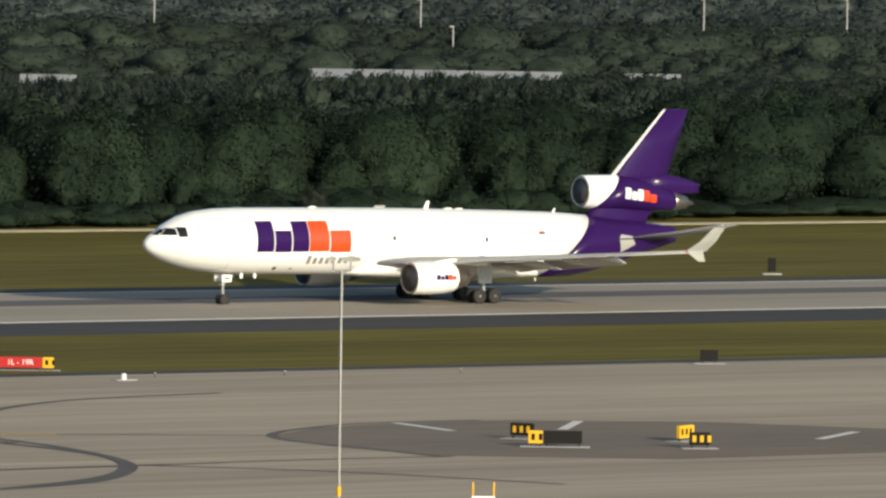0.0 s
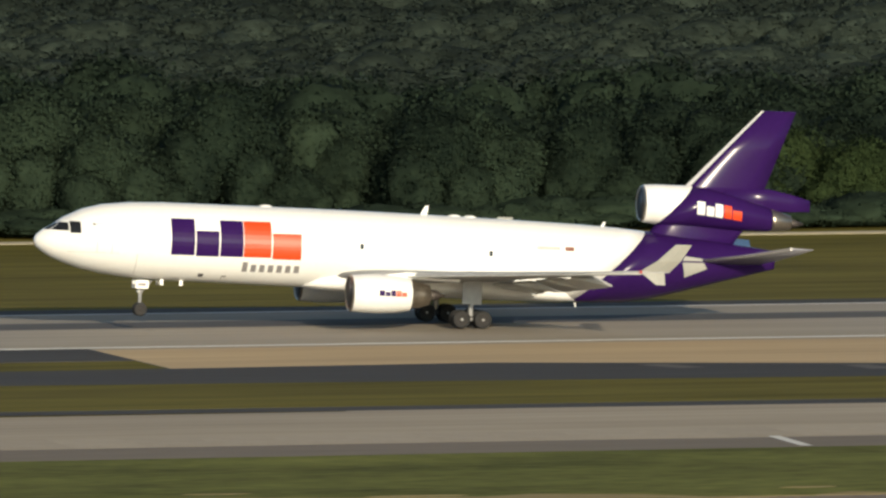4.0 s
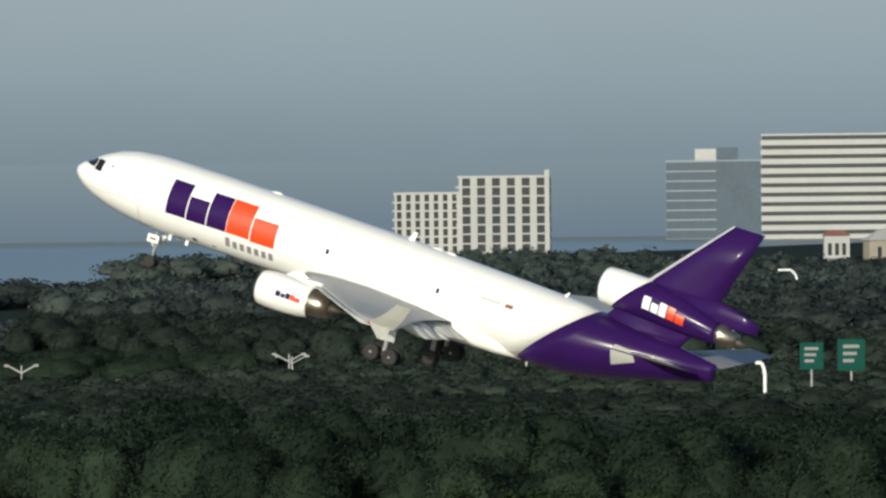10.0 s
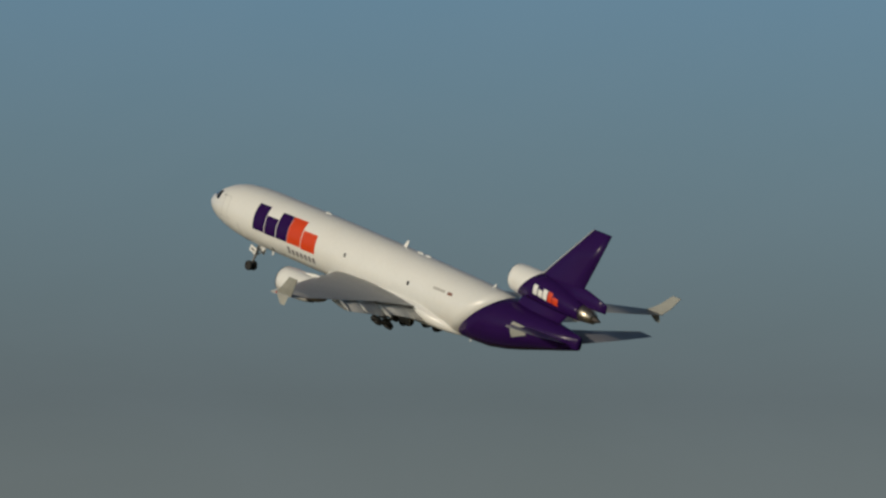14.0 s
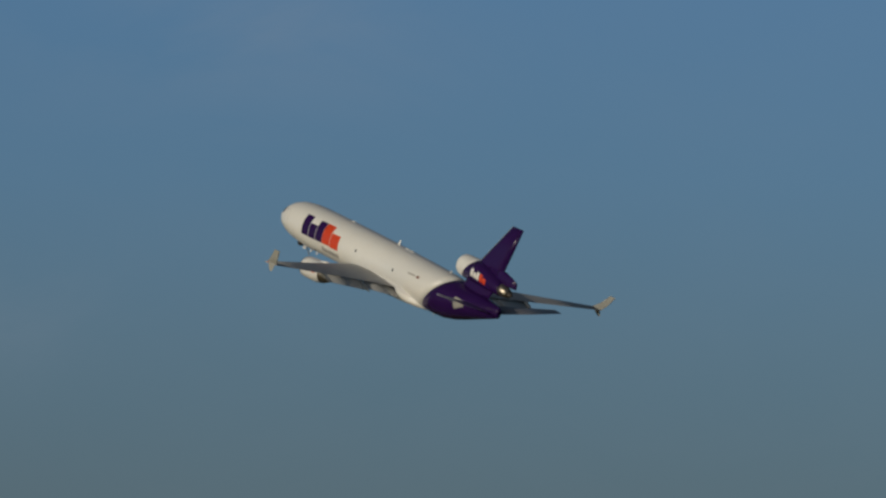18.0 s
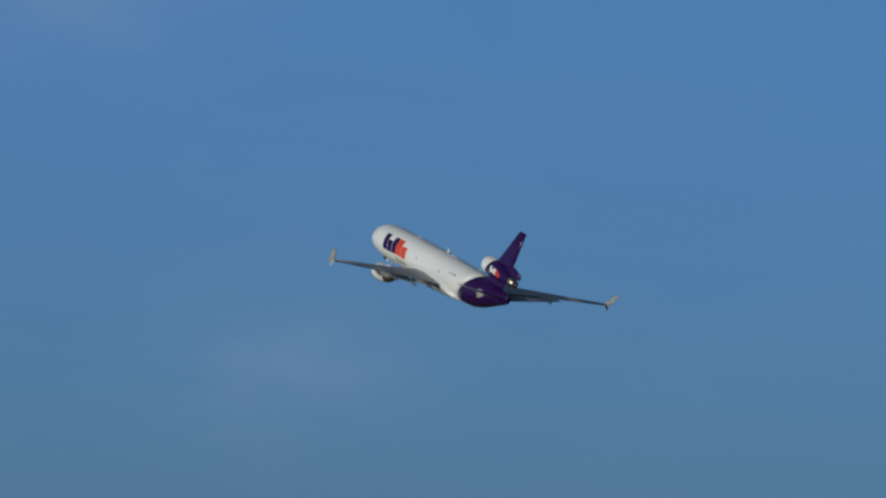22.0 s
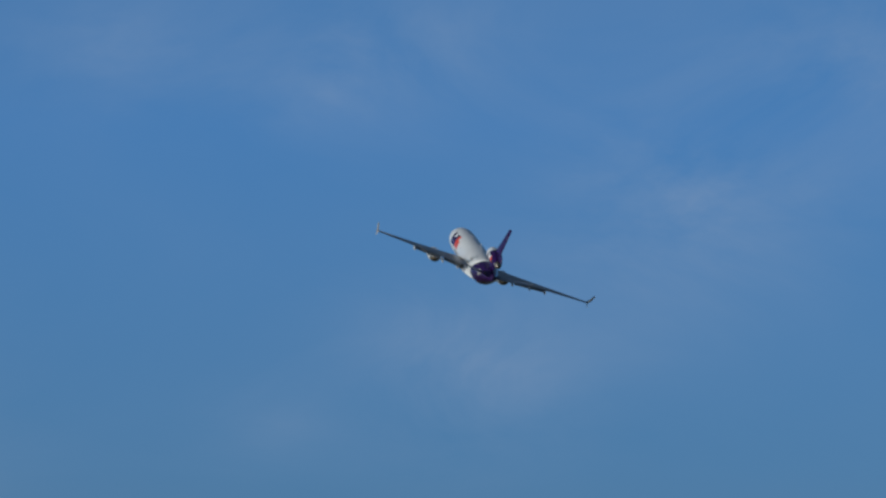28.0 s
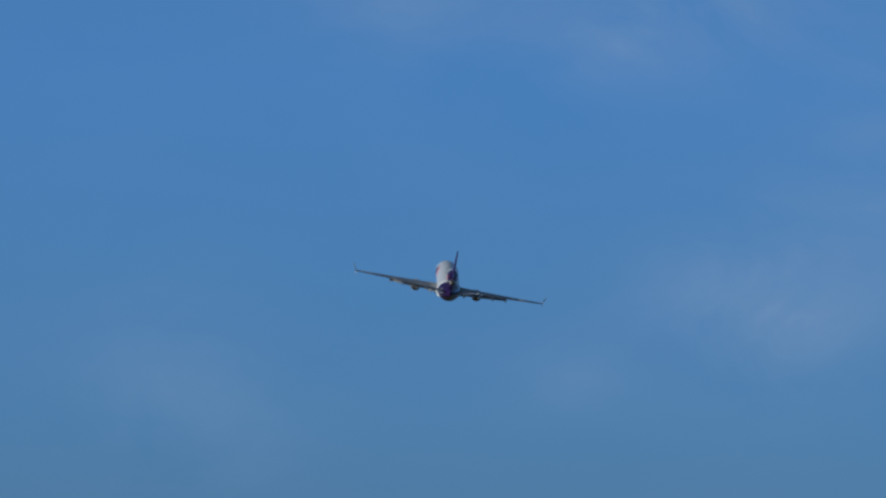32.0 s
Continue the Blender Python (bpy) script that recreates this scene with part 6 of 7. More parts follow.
# the front hedge of single trees behind the perimeter road
x = -420.0
k = 0
while x < 900:
    light = 262 < x < 345 or -330 < x < -290
    y = 858 + rng.uniform(-4, 9) + (6 if light else 0) + max(0.0, (x - 560) * 0.06)
    pool = light_trees if light else front_trees
    s = rng.uniform(0.58, 1.22) * (1.05 if light else 1.0)
    if min(abs(x - q) for q in (56, 90)) < 8:
        s *= 0.72
    copy_thing(pool[k % len(pool)], pose(x, y, 0, 0, 0, rng.uniform(0, 360))).scale = (s, s, s)
    x += rng.uniform(4.0, 11.0)
    k += 1
for x, y, s in ((367, 846, 1.37), (370.8, 848.5, 1.38), (371.8, 846, 1.41), (375, 848.5, 1.38), (376, 846, 1.22), (379.2, 848.5, 1.19), (380.9, 848.5, 1.06), (383, 848.5, 0.79), (384.7, 848.5, 1), (386.4, 848.5, 0.92), (386.9, 846, 1.11), (389.7, 848.5, 1.04), (391.4, 848.5, 1.11), (393.3, 848.5, 0.91), (395.2, 848.5, 1.12), (396.9, 848.5, 0.84), (396.6, 846, 0.7), (405.9, 846, 0.67), (408.8, 848.5, 0.73), (409, 846, 1.01), (410.8, 846, 0.93), (414.2, 848.5, 0.98), (415.5, 848.5, 0.93), (575, 845, 0.9), (417, 845, 0.85), (33, 845, 0.9), (24, 845, 0.95), (-4, 845, 0.85), (44, 845, 0.9), (296, 846, 0.85)):
    copy_thing(palms[k % 2], pose(x, y, 0, 0, 0, 40 * k)).scale = (s, s, s)
    k += 1
for x, y, hgt in ((106, 1326, 12.6), (112, 1330, 13.9), (118, 1320, 15.9), (117, 1330, 13.5), (116, 1335, 11.7), (123, 1324, 11.8), (126, 1319, 12.4), (131, 1329, 13.3), (134, 1323, 12.6), (139, 1328, 12.7), (141, 1322, 12.3), (103, 1326, 10.3), (98, 1326, 9.8), (94, 1327, 9.4), (36, 1289, 6.6), (41, 1284, 7.1), (43, 1289, 5.6), (49, 1289, 6.2), (52, 1284, 7.1), (56, 1289, 7.3), (62, 1284, 7.1), (77, 1286, 7.8), (80, 1288, 8.1), (83, 1287, 7.3), (135, 1223, 12.8), (139, 1222, 12.2), (34, 1395, 14.8), (36, 1400, 14.2), (32, 1395, 13.5), (30, 1390, 12.4), (-154, 1593, 9.1), (-152, 1593, 10.0), (-149, 1593, 9.2), (-147, 1593, 8.2), (-137, 1594, 7.6), (-132, 1595, 10.3), (-128, 1595, 9.0), (-125, 1595, 7.8), (-119, 1596, 6.8), (-110, 1596, 4.2), (-106, 1596, 4.2), (-87, 1598, 8.1), (-82, 1598, 7.1), (-70, 1598, 7.6), (-62, 1599, 7.7), (-175, 1590, 7.8), (-178, 1590, 6.9), (-169, 1591, 6.7), (-161, 1592, 6.4), (-142, 1594, 6.7)):
    base = front_trees[k % 5]
    s = hgt / (11.5, 10.0, 13.0, 8.5, 12.0)[k % 5]
    copy_thing(base, pose(x, y, 0, 0, 0, 50 * k)).scale = (min(s, 1.3), min(s, 1.3), s)
    k += 1
for x, y, hgt in ((-181, 1580, 8.1), (-184, 1579, 7.2), (-75, 1588, 7.6), (-77, 1588, 6.3), (-72, 1588, 6.4), (-73, 1578, 7.7), (-76, 1568, 5.7), (-69, 1568, 6.6), (-184, 1589, 7.9), (-185, 1579, 7.2), (-180, 1589, 7.1)):
    s = hgt / (9.5, 8.0)[k % 2]
    copy_thing(light_trees[k % 2], pose(x, y, 0, 0, 0, 50 * k)).scale = (min(s, 1.2), min(s, 1.2), s)
    k += 1
for x, y, s in FAR_PALMS:
    copy_thing(palms[k % 2], pose(x, y, 0, 0, 0, 40 * k)).scale = (s * 0.8, s * 0.8, s)
    k += 1
# a thin line of trees along the bay shore
x = -655.0
while x < -500:
    s = rng.uniform(0.85, 1.15) * (1.35 if -572 < x else 1.05)
    if not -580 < x < -572:
        copy_thing(shore_trees[k % 2], pose(x, 3455 + rng.uniform(-20, 20), 0, 0, 0, 50 * k)).scale = (s * 0.75, s * 0.75, s * 0.92)
    x += rng.uniform(2.5, 7.0)
    k += 1
for t in front_trees + light_trees + palms + shore_trees:
    for o in (*t.children_recursive, t):
        bpy.data.objects.remove(o)

x = -460
while x < 960:
    belt(SHRUBS, x, 850 + rng.uniform(-1, 2) + max(0.0, (x - 560) * 0.06), 180 * rng.integers(0, 2) + rng.uniform(-2, 2), 1.0, rng.uniform(0.6, 1.2), "low tangled shrubs below the trees")
    x += 48
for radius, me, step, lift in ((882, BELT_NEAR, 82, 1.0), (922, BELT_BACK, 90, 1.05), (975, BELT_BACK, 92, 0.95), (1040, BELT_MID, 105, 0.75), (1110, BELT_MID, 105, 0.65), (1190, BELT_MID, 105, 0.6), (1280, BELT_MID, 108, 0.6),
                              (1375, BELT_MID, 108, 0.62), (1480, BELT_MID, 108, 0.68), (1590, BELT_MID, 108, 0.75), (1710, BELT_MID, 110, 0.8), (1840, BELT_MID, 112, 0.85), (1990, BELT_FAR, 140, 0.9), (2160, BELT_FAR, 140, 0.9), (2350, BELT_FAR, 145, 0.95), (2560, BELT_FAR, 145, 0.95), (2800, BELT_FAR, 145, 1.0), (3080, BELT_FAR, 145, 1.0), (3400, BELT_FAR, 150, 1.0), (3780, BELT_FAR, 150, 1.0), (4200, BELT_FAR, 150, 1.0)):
    n = 0
    x = -0.62 * radius
    while x < (0.95 if radius < 2700 else 0.14) * radius:
        # rows follow the runway's line near it, and bend to arcs farther off
        bend = min(1.0, (radius - 885) / 900)
        a = math.atan2(x, radius)
        y = radius * (1 - bend * (1 - math.cos(a)))
        px, py = x, y + rng.uniform(-10, 10) * (radius / 1000)
        room = clear_of_buildings(px, py, radius)
        if a < -0.42 and radius > 1500:
            room *= 0.72 if a > -0.53 else 1.1
        shore = a < -0.45 and 1250 < radius < 2400
        stand = BELT_BACK if shore else me
        if 0 < lift * room < 0.5 and radius < 1900 and not shore and not over_water(px, py):
            belt(BELT_LOW, px, py, 180 * (n % 2), 1.1, max(0.55, lift * room * 2.4) * rng.uniform(0.85, 1.15), "low green scrub between taller woods")
        elif room > 0 and not over_water(px, py):
            belt(stand, px, py, -math.degrees(a) * bend + 180 * (n % 2) + rng.uniform(-4, 4), rng.uniform(0.9, 1.15), lift * room * rng.uniform(0.85, 1.1))
        n += 1
        x += step
for x, y in ((-329.5, 1657.8), (-265.6, 1633.6), (-371.7, 825.7), (-369.8, 832.0), (-459.8, 889.2)):
    belt(BRIGHT_BUSH, x, y, rng.uniform(0, 360), 1.0, rng.uniform(0.9, 1.3), "bright yellow-green bushes among darker woodland")
# scrub that hides the sheds up to their roofs
for x, y, w, h, turn in ((888.0, 1270.4, 40.3, 6.2, -35.0), (915.9, 1250.4, 10.5, 6.1, -36.2), (814.0, 1271.8, 8.0, 5.5, -32.6), (774.8, 1319.3, 5.4, 5.3, -30.4), (780.1, 1292.9, 14.3, 4.9, -31.1), (-323.9, 1310.6, 15.5, 4.4, 13.9), (-396.4, 1280.0, 13.4, 5.5, 17.2), (-343.0, 1305.7, 8.4, 4.8, 14.7)):
    r = math.hypot(x, y)
    for off in (38, 60):
        belt(BELT_LOW, x * (1 - off / r), y * (1 - off / r), turn, max(0.5, (w + 24) / 120), (h + 0.35) / 4.6, "low green scrub in front of white sheds")


# ---- terminal roofs in the foreground ----
def seams(parent, a, b, n, length_vec, r=0.05, material=None, name="seam"):
    """Standing seams from a to b, each running along length_vec."""
    a, b, lv = Vector(a), Vector(b), Vector(length_vec)
    me = None
    for i in range(n):
        p = a.lerp(b, (i + 0.5) / n)
        if me is None:
            bm = tube((0, 0, 0), lv, r, seg=4)
            me = bpy.data.meshes.new(name)
            bm.to_mesh(me)
            bm.free()
            me.materials.append(material)
        ob = new(name, me)
        ob.parent = parent
        ob.location = p


def stair_block(x0, x1, y, z, label):
    """A ribbed white penthouse with a sloping grey flank."""
    t = thing("roof_penthouse", pose(0, 0, 0), label, "penthouse", group="white penthouses on the terminal roof")
    part("wall", box(x0, x1, y, y + 2.4, 0, z, 0.05), SIDING, t)
    part("coping", box(x0 - 0.15, x1 + 0.15, y - 0.15, y + 2.5, z, z + 0.28, 0.03), SIDING, t)
    seams(t, (x0, y - 0.02, z - 6), (x1, y - 0.02, z - 6), max(4, round((x1 - x0) / 0.52)), (0, 0, 6), 0.045, SIDING, "rib")
    return t


def flank(x0, z0, x1, z1, y0, y1, label):
    """A grey roof edge that falls away to the side of a penthouse."""
    t = thing("sloping_roof", pose(0, 0, 0), label, "roof", group="sloping grey roof edges")
    part("fascia", loft([[(x0, y0, 0), (x0, y0, z0 - 0.3), (x1, y1, z1 - 0.3), (x1, y1, 0)], [(x0, y0 + 0.5, 0), (x0, y0 + 0.5, z0 - 0.3), (x1, y1 + 0.5, z1 - 0.3), (x1, y1 + 0.5, 0)]]), METAL_GREY, t)
    part("edge_trim", loft([[(x0, y0 - 0.25, z0 - 0.9), (x0, y0 - 0.25, z0 - 0.2), (x1, y1 - 0.25, z1 - 0.2), (x1, y1 - 0.25, z1 - 0.9)], [(x0, y0 + 0.6, z0 - 0.9), (x0, y0 + 0.6, z0), (x1, y1 + 0.6, z1), (x1, y1 + 0.6, z1 - 0.9)]]), METAL_GREY, t)
    # solid dark strip on the fascia, drawn as the shade of a recess
    part("shadow_gap", loft([[(x0, y0 - 0.06, z0 - 3.2), (x0, y0 - 0.06, z0 - 1.6), (x1, y1 - 0.06, z1 - 1.5), (x1, y1 - 0.06, z1 - 2.6)], [(x0, y0 + 0.1, z0 - 3.2), (x0, y0 + 0.1, z0 - 1.6), (x1, y1 + 0.1, z1 - 1.5), (x1, y1 + 0.1, z1 - 2.6)]]), LAMP_BODY, t)
    for k in range(5):
        # short rods along the roof edge
        u = 0.12 + 0.2 * k
        x, y, z = x0 + (x1 - x0) * u, y0 + (y1 - y0) * u + 0.3, z0 + (z1 - z0) * u
        part("rod", tube((x, y, z - 0.2), (x, y, z + 0.5), 0.025, seg=6), PALE, t)
    return t


W1l, W1r, W2l, W2r, W3l, W3r = (-30.42, 398.84, 13.83), (-22.62, 399.36, 13.83), (-53.91, 396.35, 15.45), (-44.98, 397.46, 15.35), (-95.00, 388.56, 16.45), (-86.07, 390.63, 16.16)
W1side, W2side = (-17.03, 424.66, 10.59), (-36.18, 423.46, 11.86)
stair_block(W1l[0], W1r[0], W1l[1], W1l[2], "white ribbed metal penthouse with a grey sloping flank")
stair_block(W2l[0], W2r[0], W2l[1], W2l[2], "white ribbed metal penthouse with a grey sloping flank")
stair_block(W3l[0], W3r[0], W3l[1] - 0.5, W3l[2], "white ribbed metal penthouse above a banded parapet")
flank(W2r[0], W2r[2], W2side[0], W2side[2], W2r[1] + 0.1, W2side[1], "grey metal roof edge sloping from a penthouse")
flank(W1r[0], W1r[2], W1side[0], W1side[2], W1r[1] + 0.1, W1side[1], "grey metal roof edge sloping from a penthouse")
wing_roof = thing("terminal_wing", pose(0, 0, 0), "long white banded terminal wing with deep openings", "terminal")
px0, px1, pz, py = W3r[0] + 0.02, W2l[0] - 0.02, 15.62, 397.2
n = 5
for k in range(n):
    a, b = px0 + (px1 - px0) * k / n, px0 + (px1 - px0) * (k + 1) / n
    part("parapet_panel", box(a + 0.02, b - 0.02, py, py + 0.4, pz - 1.15, pz, 0.02), SIDING, wing_roof)
    part("lower_panel", box(a + 0.02, b - 0.02, py + 0.1, py + 0.45, pz - 2.05, pz - 1.32, 0.02), SIDING, wing_roof)
    for j in range(3):
        part("mullion", box(a + (b - a) * j / 3, a + (b - a) * j / 3 + 0.15, py + 0.3, py + 0.5, 0, pz - 2.05), SIDING, wing_roof)
part("dark_openings", box(px0, px1, py + 0.8, py + 1.2, 0, pz - 1.9), GLASS_BLACK, wing_roof)
part("flat_roof", box(px0, px1, py + 1.25, py + 16, pz - 2.9, pz - 2.2), PALE, wing_roof)
part("link_band", box(-34.07, W1l[0], 401, 402, 12.55, 13.60), SIDING, wing_roof)
part("coping_pipe", tube((px0, py - 0.05, pz + 0.05), (px1, py - 0.05, pz + 0.05), 0.06), SIDING, wing_roof)
# the pale seamed roof
R0, R1 = Vector((-19.5, 441, 10.15)), Vector((49.0, 437, 10.15))
metal = thing("metal_roof", pose(0, 0, 0), "pale blue standing-seam metal roof", "roof")
drop = Vector((0, -36, -5.2))
part("sheet", loft([[R0, R1, R1 + Vector((0, 0.4, -0.4)), R0 + Vector((0, 0.4, -0.4))], [R0 + drop, R1 + drop, R1 + drop + Vector((0, 0, -0.4)), R0 + drop + Vector((0, 0, -0.4))]]), METAL_ROOF, metal)
part("ridge_cap", tube(R0 + Vector((0, 0, 0.05)), R1 + Vector((0, 0, 0.05)), 0.16), METAL_ROOF, metal)
part("support_wall", box(-19.2, 48.5, 406, 436, 0, 4.6), METAL_GREY, metal)
seams(metal, R0 + drop + Vector((0, 0, 0.05)), R1 + drop + Vector((0, 0, 0.05)), 118, -drop, 0.07, METAL_ROOF)
# grey gabled end with ribbed panels
S1l, S1r, S2r, S3r = (45.47, 402.44, 12.38), (48.05, 402.14, 12.34), (57.97, 407.90, 11.18), (59.80, 400.56, 11.45)
end = thing("gabled_terminal_end", pose(0, 0, 0), "grey and white ribbed end of the terminal roof", "terminal")
part("panel", box(S1l[0], S1r[0], S1l[1], S1l[1] + 6, 0, S1l[2]), SIDING, end)
seams(end, (S1l[0], S1l[1] - 0.02, S1l[2] - 5), (S1r[0], S1l[1] - 0.02, S1l[2] - 5), 5, (0, 0, 5), 0.05, SIDING, "rib")
part("corner_block", box(S1r[0] + 0.02, S1r[0] + 3.2, S1l[1] - 0.4, S1l[1] + 5, S1l[2] - 1.3, S1l[2] + 0.05), METAL_GREY, end)
part("recess", box(S1r[0] + 0.05, S2r[0], S1l[1] + 1.0, S1l[1] + 5, 0, S1l[2] - 0.7), METAL_GREY, end)
part("fascia", loft([[(S1r[0] + 3.0, S1l[1] - 0.2, S1l[2] - 0.2), (S1r[0] + 3.0, S1l[1] - 0.2, S1l[2] - 1.3), (S2r[0], S1l[1] - 0.2, S2r[2] - 1.0), (S2r[0], S1l[1] - 0.2, S2r[2] + 0.1)], [(S1r[0] + 3.0, S1l[1] + 2.2, S1l[2] - 0.2), (S1r[0] + 3.0, S1l[1] + 2.2, S1l[2] - 1.3), (S2r[0], S1l[1] + 2.2, S2r[2] - 1.0), (S2r[0], S1l[1] + 2.2, S2r[2] + 0.1)]]), METAL_GREY, end)
part("cream_panel", box(S1r[0] + 0.3, S1r[0] + 2.4, S1l[1] + 0.7, S1l[1] + 0.98, 0, S1l[2] - 2.7), CREAM, end)
part("side_panel", box(S2r[0] + 0.05, S3r[0] + 6, S1l[1], S1l[1] + 6, 0, S3r[2]), SIDING, end)
seams(end, (S2r[0] + 0.1, S1l[1] - 0.02, S3r[2] - 4), (S3r[0] + 6, S1l[1] - 0.02, S3r[2] - 4), 14, (0, 0, 4), 0.05, SIDING, "rib")
# raking edge in front of the seamed roof
part("rake", loft([[(40.0, 398.0, 9.2), (40.0, 398.0, 8.2), (S1l[0], 402.0, S1l[2] - 1.0), (S1l[0], 402.0, S1l[2])], [(40.0, 399.5, 9.2), (40.0, 399.5, 8.2), (S1l[0], 403.5, S1l[2] - 1.0), (S1l[0], 403.5, S1l[2])]]), METAL_GREY, end)
# dark bar added behind the rake in place of its shade
part("rake_shade", loft([[(40.3, 399.6, 9.5), (40.3, 399.6, 8.6), (S1l[0] - 2.2, 403.6, S1l[2] - 1.0), (S1l[0] - 2.2, 403.6, S1l[2] - 0.2)], [(40.3, 400.6, 9.5), (40.3, 400.6, 8.6), (S1l[0] - 2.2, 404.6, S1l[2] - 1.0), (S1l[0] - 2.2, 404.6, S1l[2] - 0.2)]]), LAMP_BODY, end)
part("rake_wall", loft([[(40.2, 399.0, 0), (40.2, 399.0, 8.3), (S1l[0], 402.6, S1l[2] - 0.9), (S1l[0], 402.6, 0)], [(40.2, 399.3, 0), (40.2, 399.3, 8.3), (S1l[0], 402.9, S1l[2] - 0.9), (S1l[0], 402.9, 0)]]), SIDING, end)


# ---- masts and lamps ----
def flood_mast(x, y, z, turn):
    t = thing("floodlight_mast", pose(x, y, 0, 0, 0, turn), "grey apron floodlight mast with four lamp heads", "floodlight", group="apron floodlight masts")
    part("pole", tube((0, 0, 0), (0, 0, z - 0.55), 0.17, 0.11, 12), POLE, t)
    bar = bmesh.new()
    pts = [(-1.32, 0, z + 0.0), (-1.2, 0, z - 0.4), (-1.0, 0, z - 0.55), (1.0, 0, z - 0.55), (1.2, 0, z - 0.4), (1.32, 0, z + 0.0)]
    for a, b in zip(pts, pts[1:]):
        add_tube(bar, a, b, 0.05, seg=8)
    for k in (-0.44, 0.44):
        add_tube(bar, (k, 0, z - 0.55), (k, 0, z), 0.045, seg=8)
    part("cross_arm", bar, POLE, t)
    for k in (-1.3, -0.44, 0.44, 1.3):
        hd = part("lamp_head", loft([[(k - 0.33, -0.28, z - 0.02), (k + 0.33, -0.28, z - 0.02), (k + 0.33, -0.28, z + 0.5), (k - 0.33, -0.28, z + 0.5)], [(k - 0.22, 0.25, z + 0.08), (k + 0.22, 0.25, z + 0.08), (k + 0.22, 0.25, z + 0.42), (k - 0.22, 0.25, z + 0.42)]]), LAMP_BODY, t)
        part("lens", box(k - 0.27, k + 0.27, -0.31, -0.285, z + 0.04, z + 0.44), LAMP_BODY, hd)
    return t


for k, (x, y, z) in enumerate(((35.9, 428.5, 12.6), (37.9, 428.3, 16.8), (43.1, 427.8, 13.4), (52.4, 426.8, 14.4), (19.4, 429.6, 10.3), (-5.2, 430.0, 17.1), (-42.9, 427.9, 17.0), (-94.2, 419.5, 18.3), (-127.1, 410.8, 18.2), (-147.4, 403.9, 18.1))):
    flood_mast(x, y, z, (28, 5, 30, 25, 20, 2, 5, 6, 4, 8)[k])


def field_lamp(x, y, z, kind):
    """A far lamp post: 0 single arm, 1 and 2 sports lights, 3 a wide bank, 4 twin arms."""
    t = thing("light_pole", pose(x, y, 0, 0, 0, -math.degrees(math.atan2(x, y))), ("slim grey street lamp standing among trees", "tall sports-field light pole", "tall sports-field light pole with two tiers", "sports-field pole with a wide bank of lamps", "slim pale twin-armed street lamp")[kind], "light pole", group="light poles beyond the woods")
    part("pole", tube((0, 0, 0), (0, 0, z), 0.17, 0.12, 8), PALE, t)
    if kind == 0:
        part("lamp_head", box(-0.7, 0.15, -0.2, 0.2, z - 0.05, z + 0.2), PALE, t)
    elif kind == 4:
        for s in (-1, 1):
            part("arm", tube((0, 0, z - 1.2), (s * 2.2, 0, z), 0.09, seg=6), PALE, t)
            part("lamp_head", box(s * 2.5 - 0.4, s * 2.5 + 0.4, -0.2, 0.2, z - 0.1, z + 0.2), PALE, t)
    else:
        for tier in range(1 if kind == 1 else 2):
            w = (1.5, 1.6, 3.0)[kind - 1]
            zz = z - 1.1 * tier
            part("cross_arm", box(-w, w, -0.08, 0.08, zz - 0.1, zz + 0.06), PALE, t)
            for j in range(3 if kind < 3 else 6):
                xx = -w + 2 * w * (j + 0.5) / (3 if kind < 3 else 6)
                part("lamp_head", box(xx - 0.28, xx + 0.28, -0.25, 0.2, zz + 0.06, zz + 0.5), LAMP_BODY, t)
    return t


for x, y, z, kind in LAMP_POSTS:
    field_lamp(x, y, z, kind)

x, y, z = 144.1, 210.4, 27.36
t = thing("slim_mast", pose(x, y, 0, 0, 0, -34), "slim pale mast with a yellow band and small lamps", "mast")
part("pole", tube((0, 0, 0), (0, 0, z - 0.4), 0.06, 0.035, 10), POLE, t)
part("yellow_band", tube((0, 0, 20.9), (0, 0, 21.15), 0.066, seg=12), SIGN_YELLOW, t)
part("cross_arm", tube((-0.24, 0, z - 0.4), (0.26, 0, z - 0.4), 0.022), POLE, t)
for k, reach in ((-0.22, 0.16), (0.24, 0.26)):
    part("lamp_arm", tube((k, 0, z - 0.42), (k, 0, z - 0.12), 0.03), POLE, t)
    for e in (-1, 1) if k > 0 else (-1,):
        part("lamp_head", loft([[(k, -0.09, z - 0.16), (k, 0.09, z - 0.16), (k, 0.09, z), (k, -0.09, z)], [(k + e * reach, -0.1, z - 0.13), (k + e * reach, 0.1, z - 0.13), (k + e * reach, 0.1, z - 0.05), (k + e * reach, -0.1, z - 0.05)]]), POLE, t)

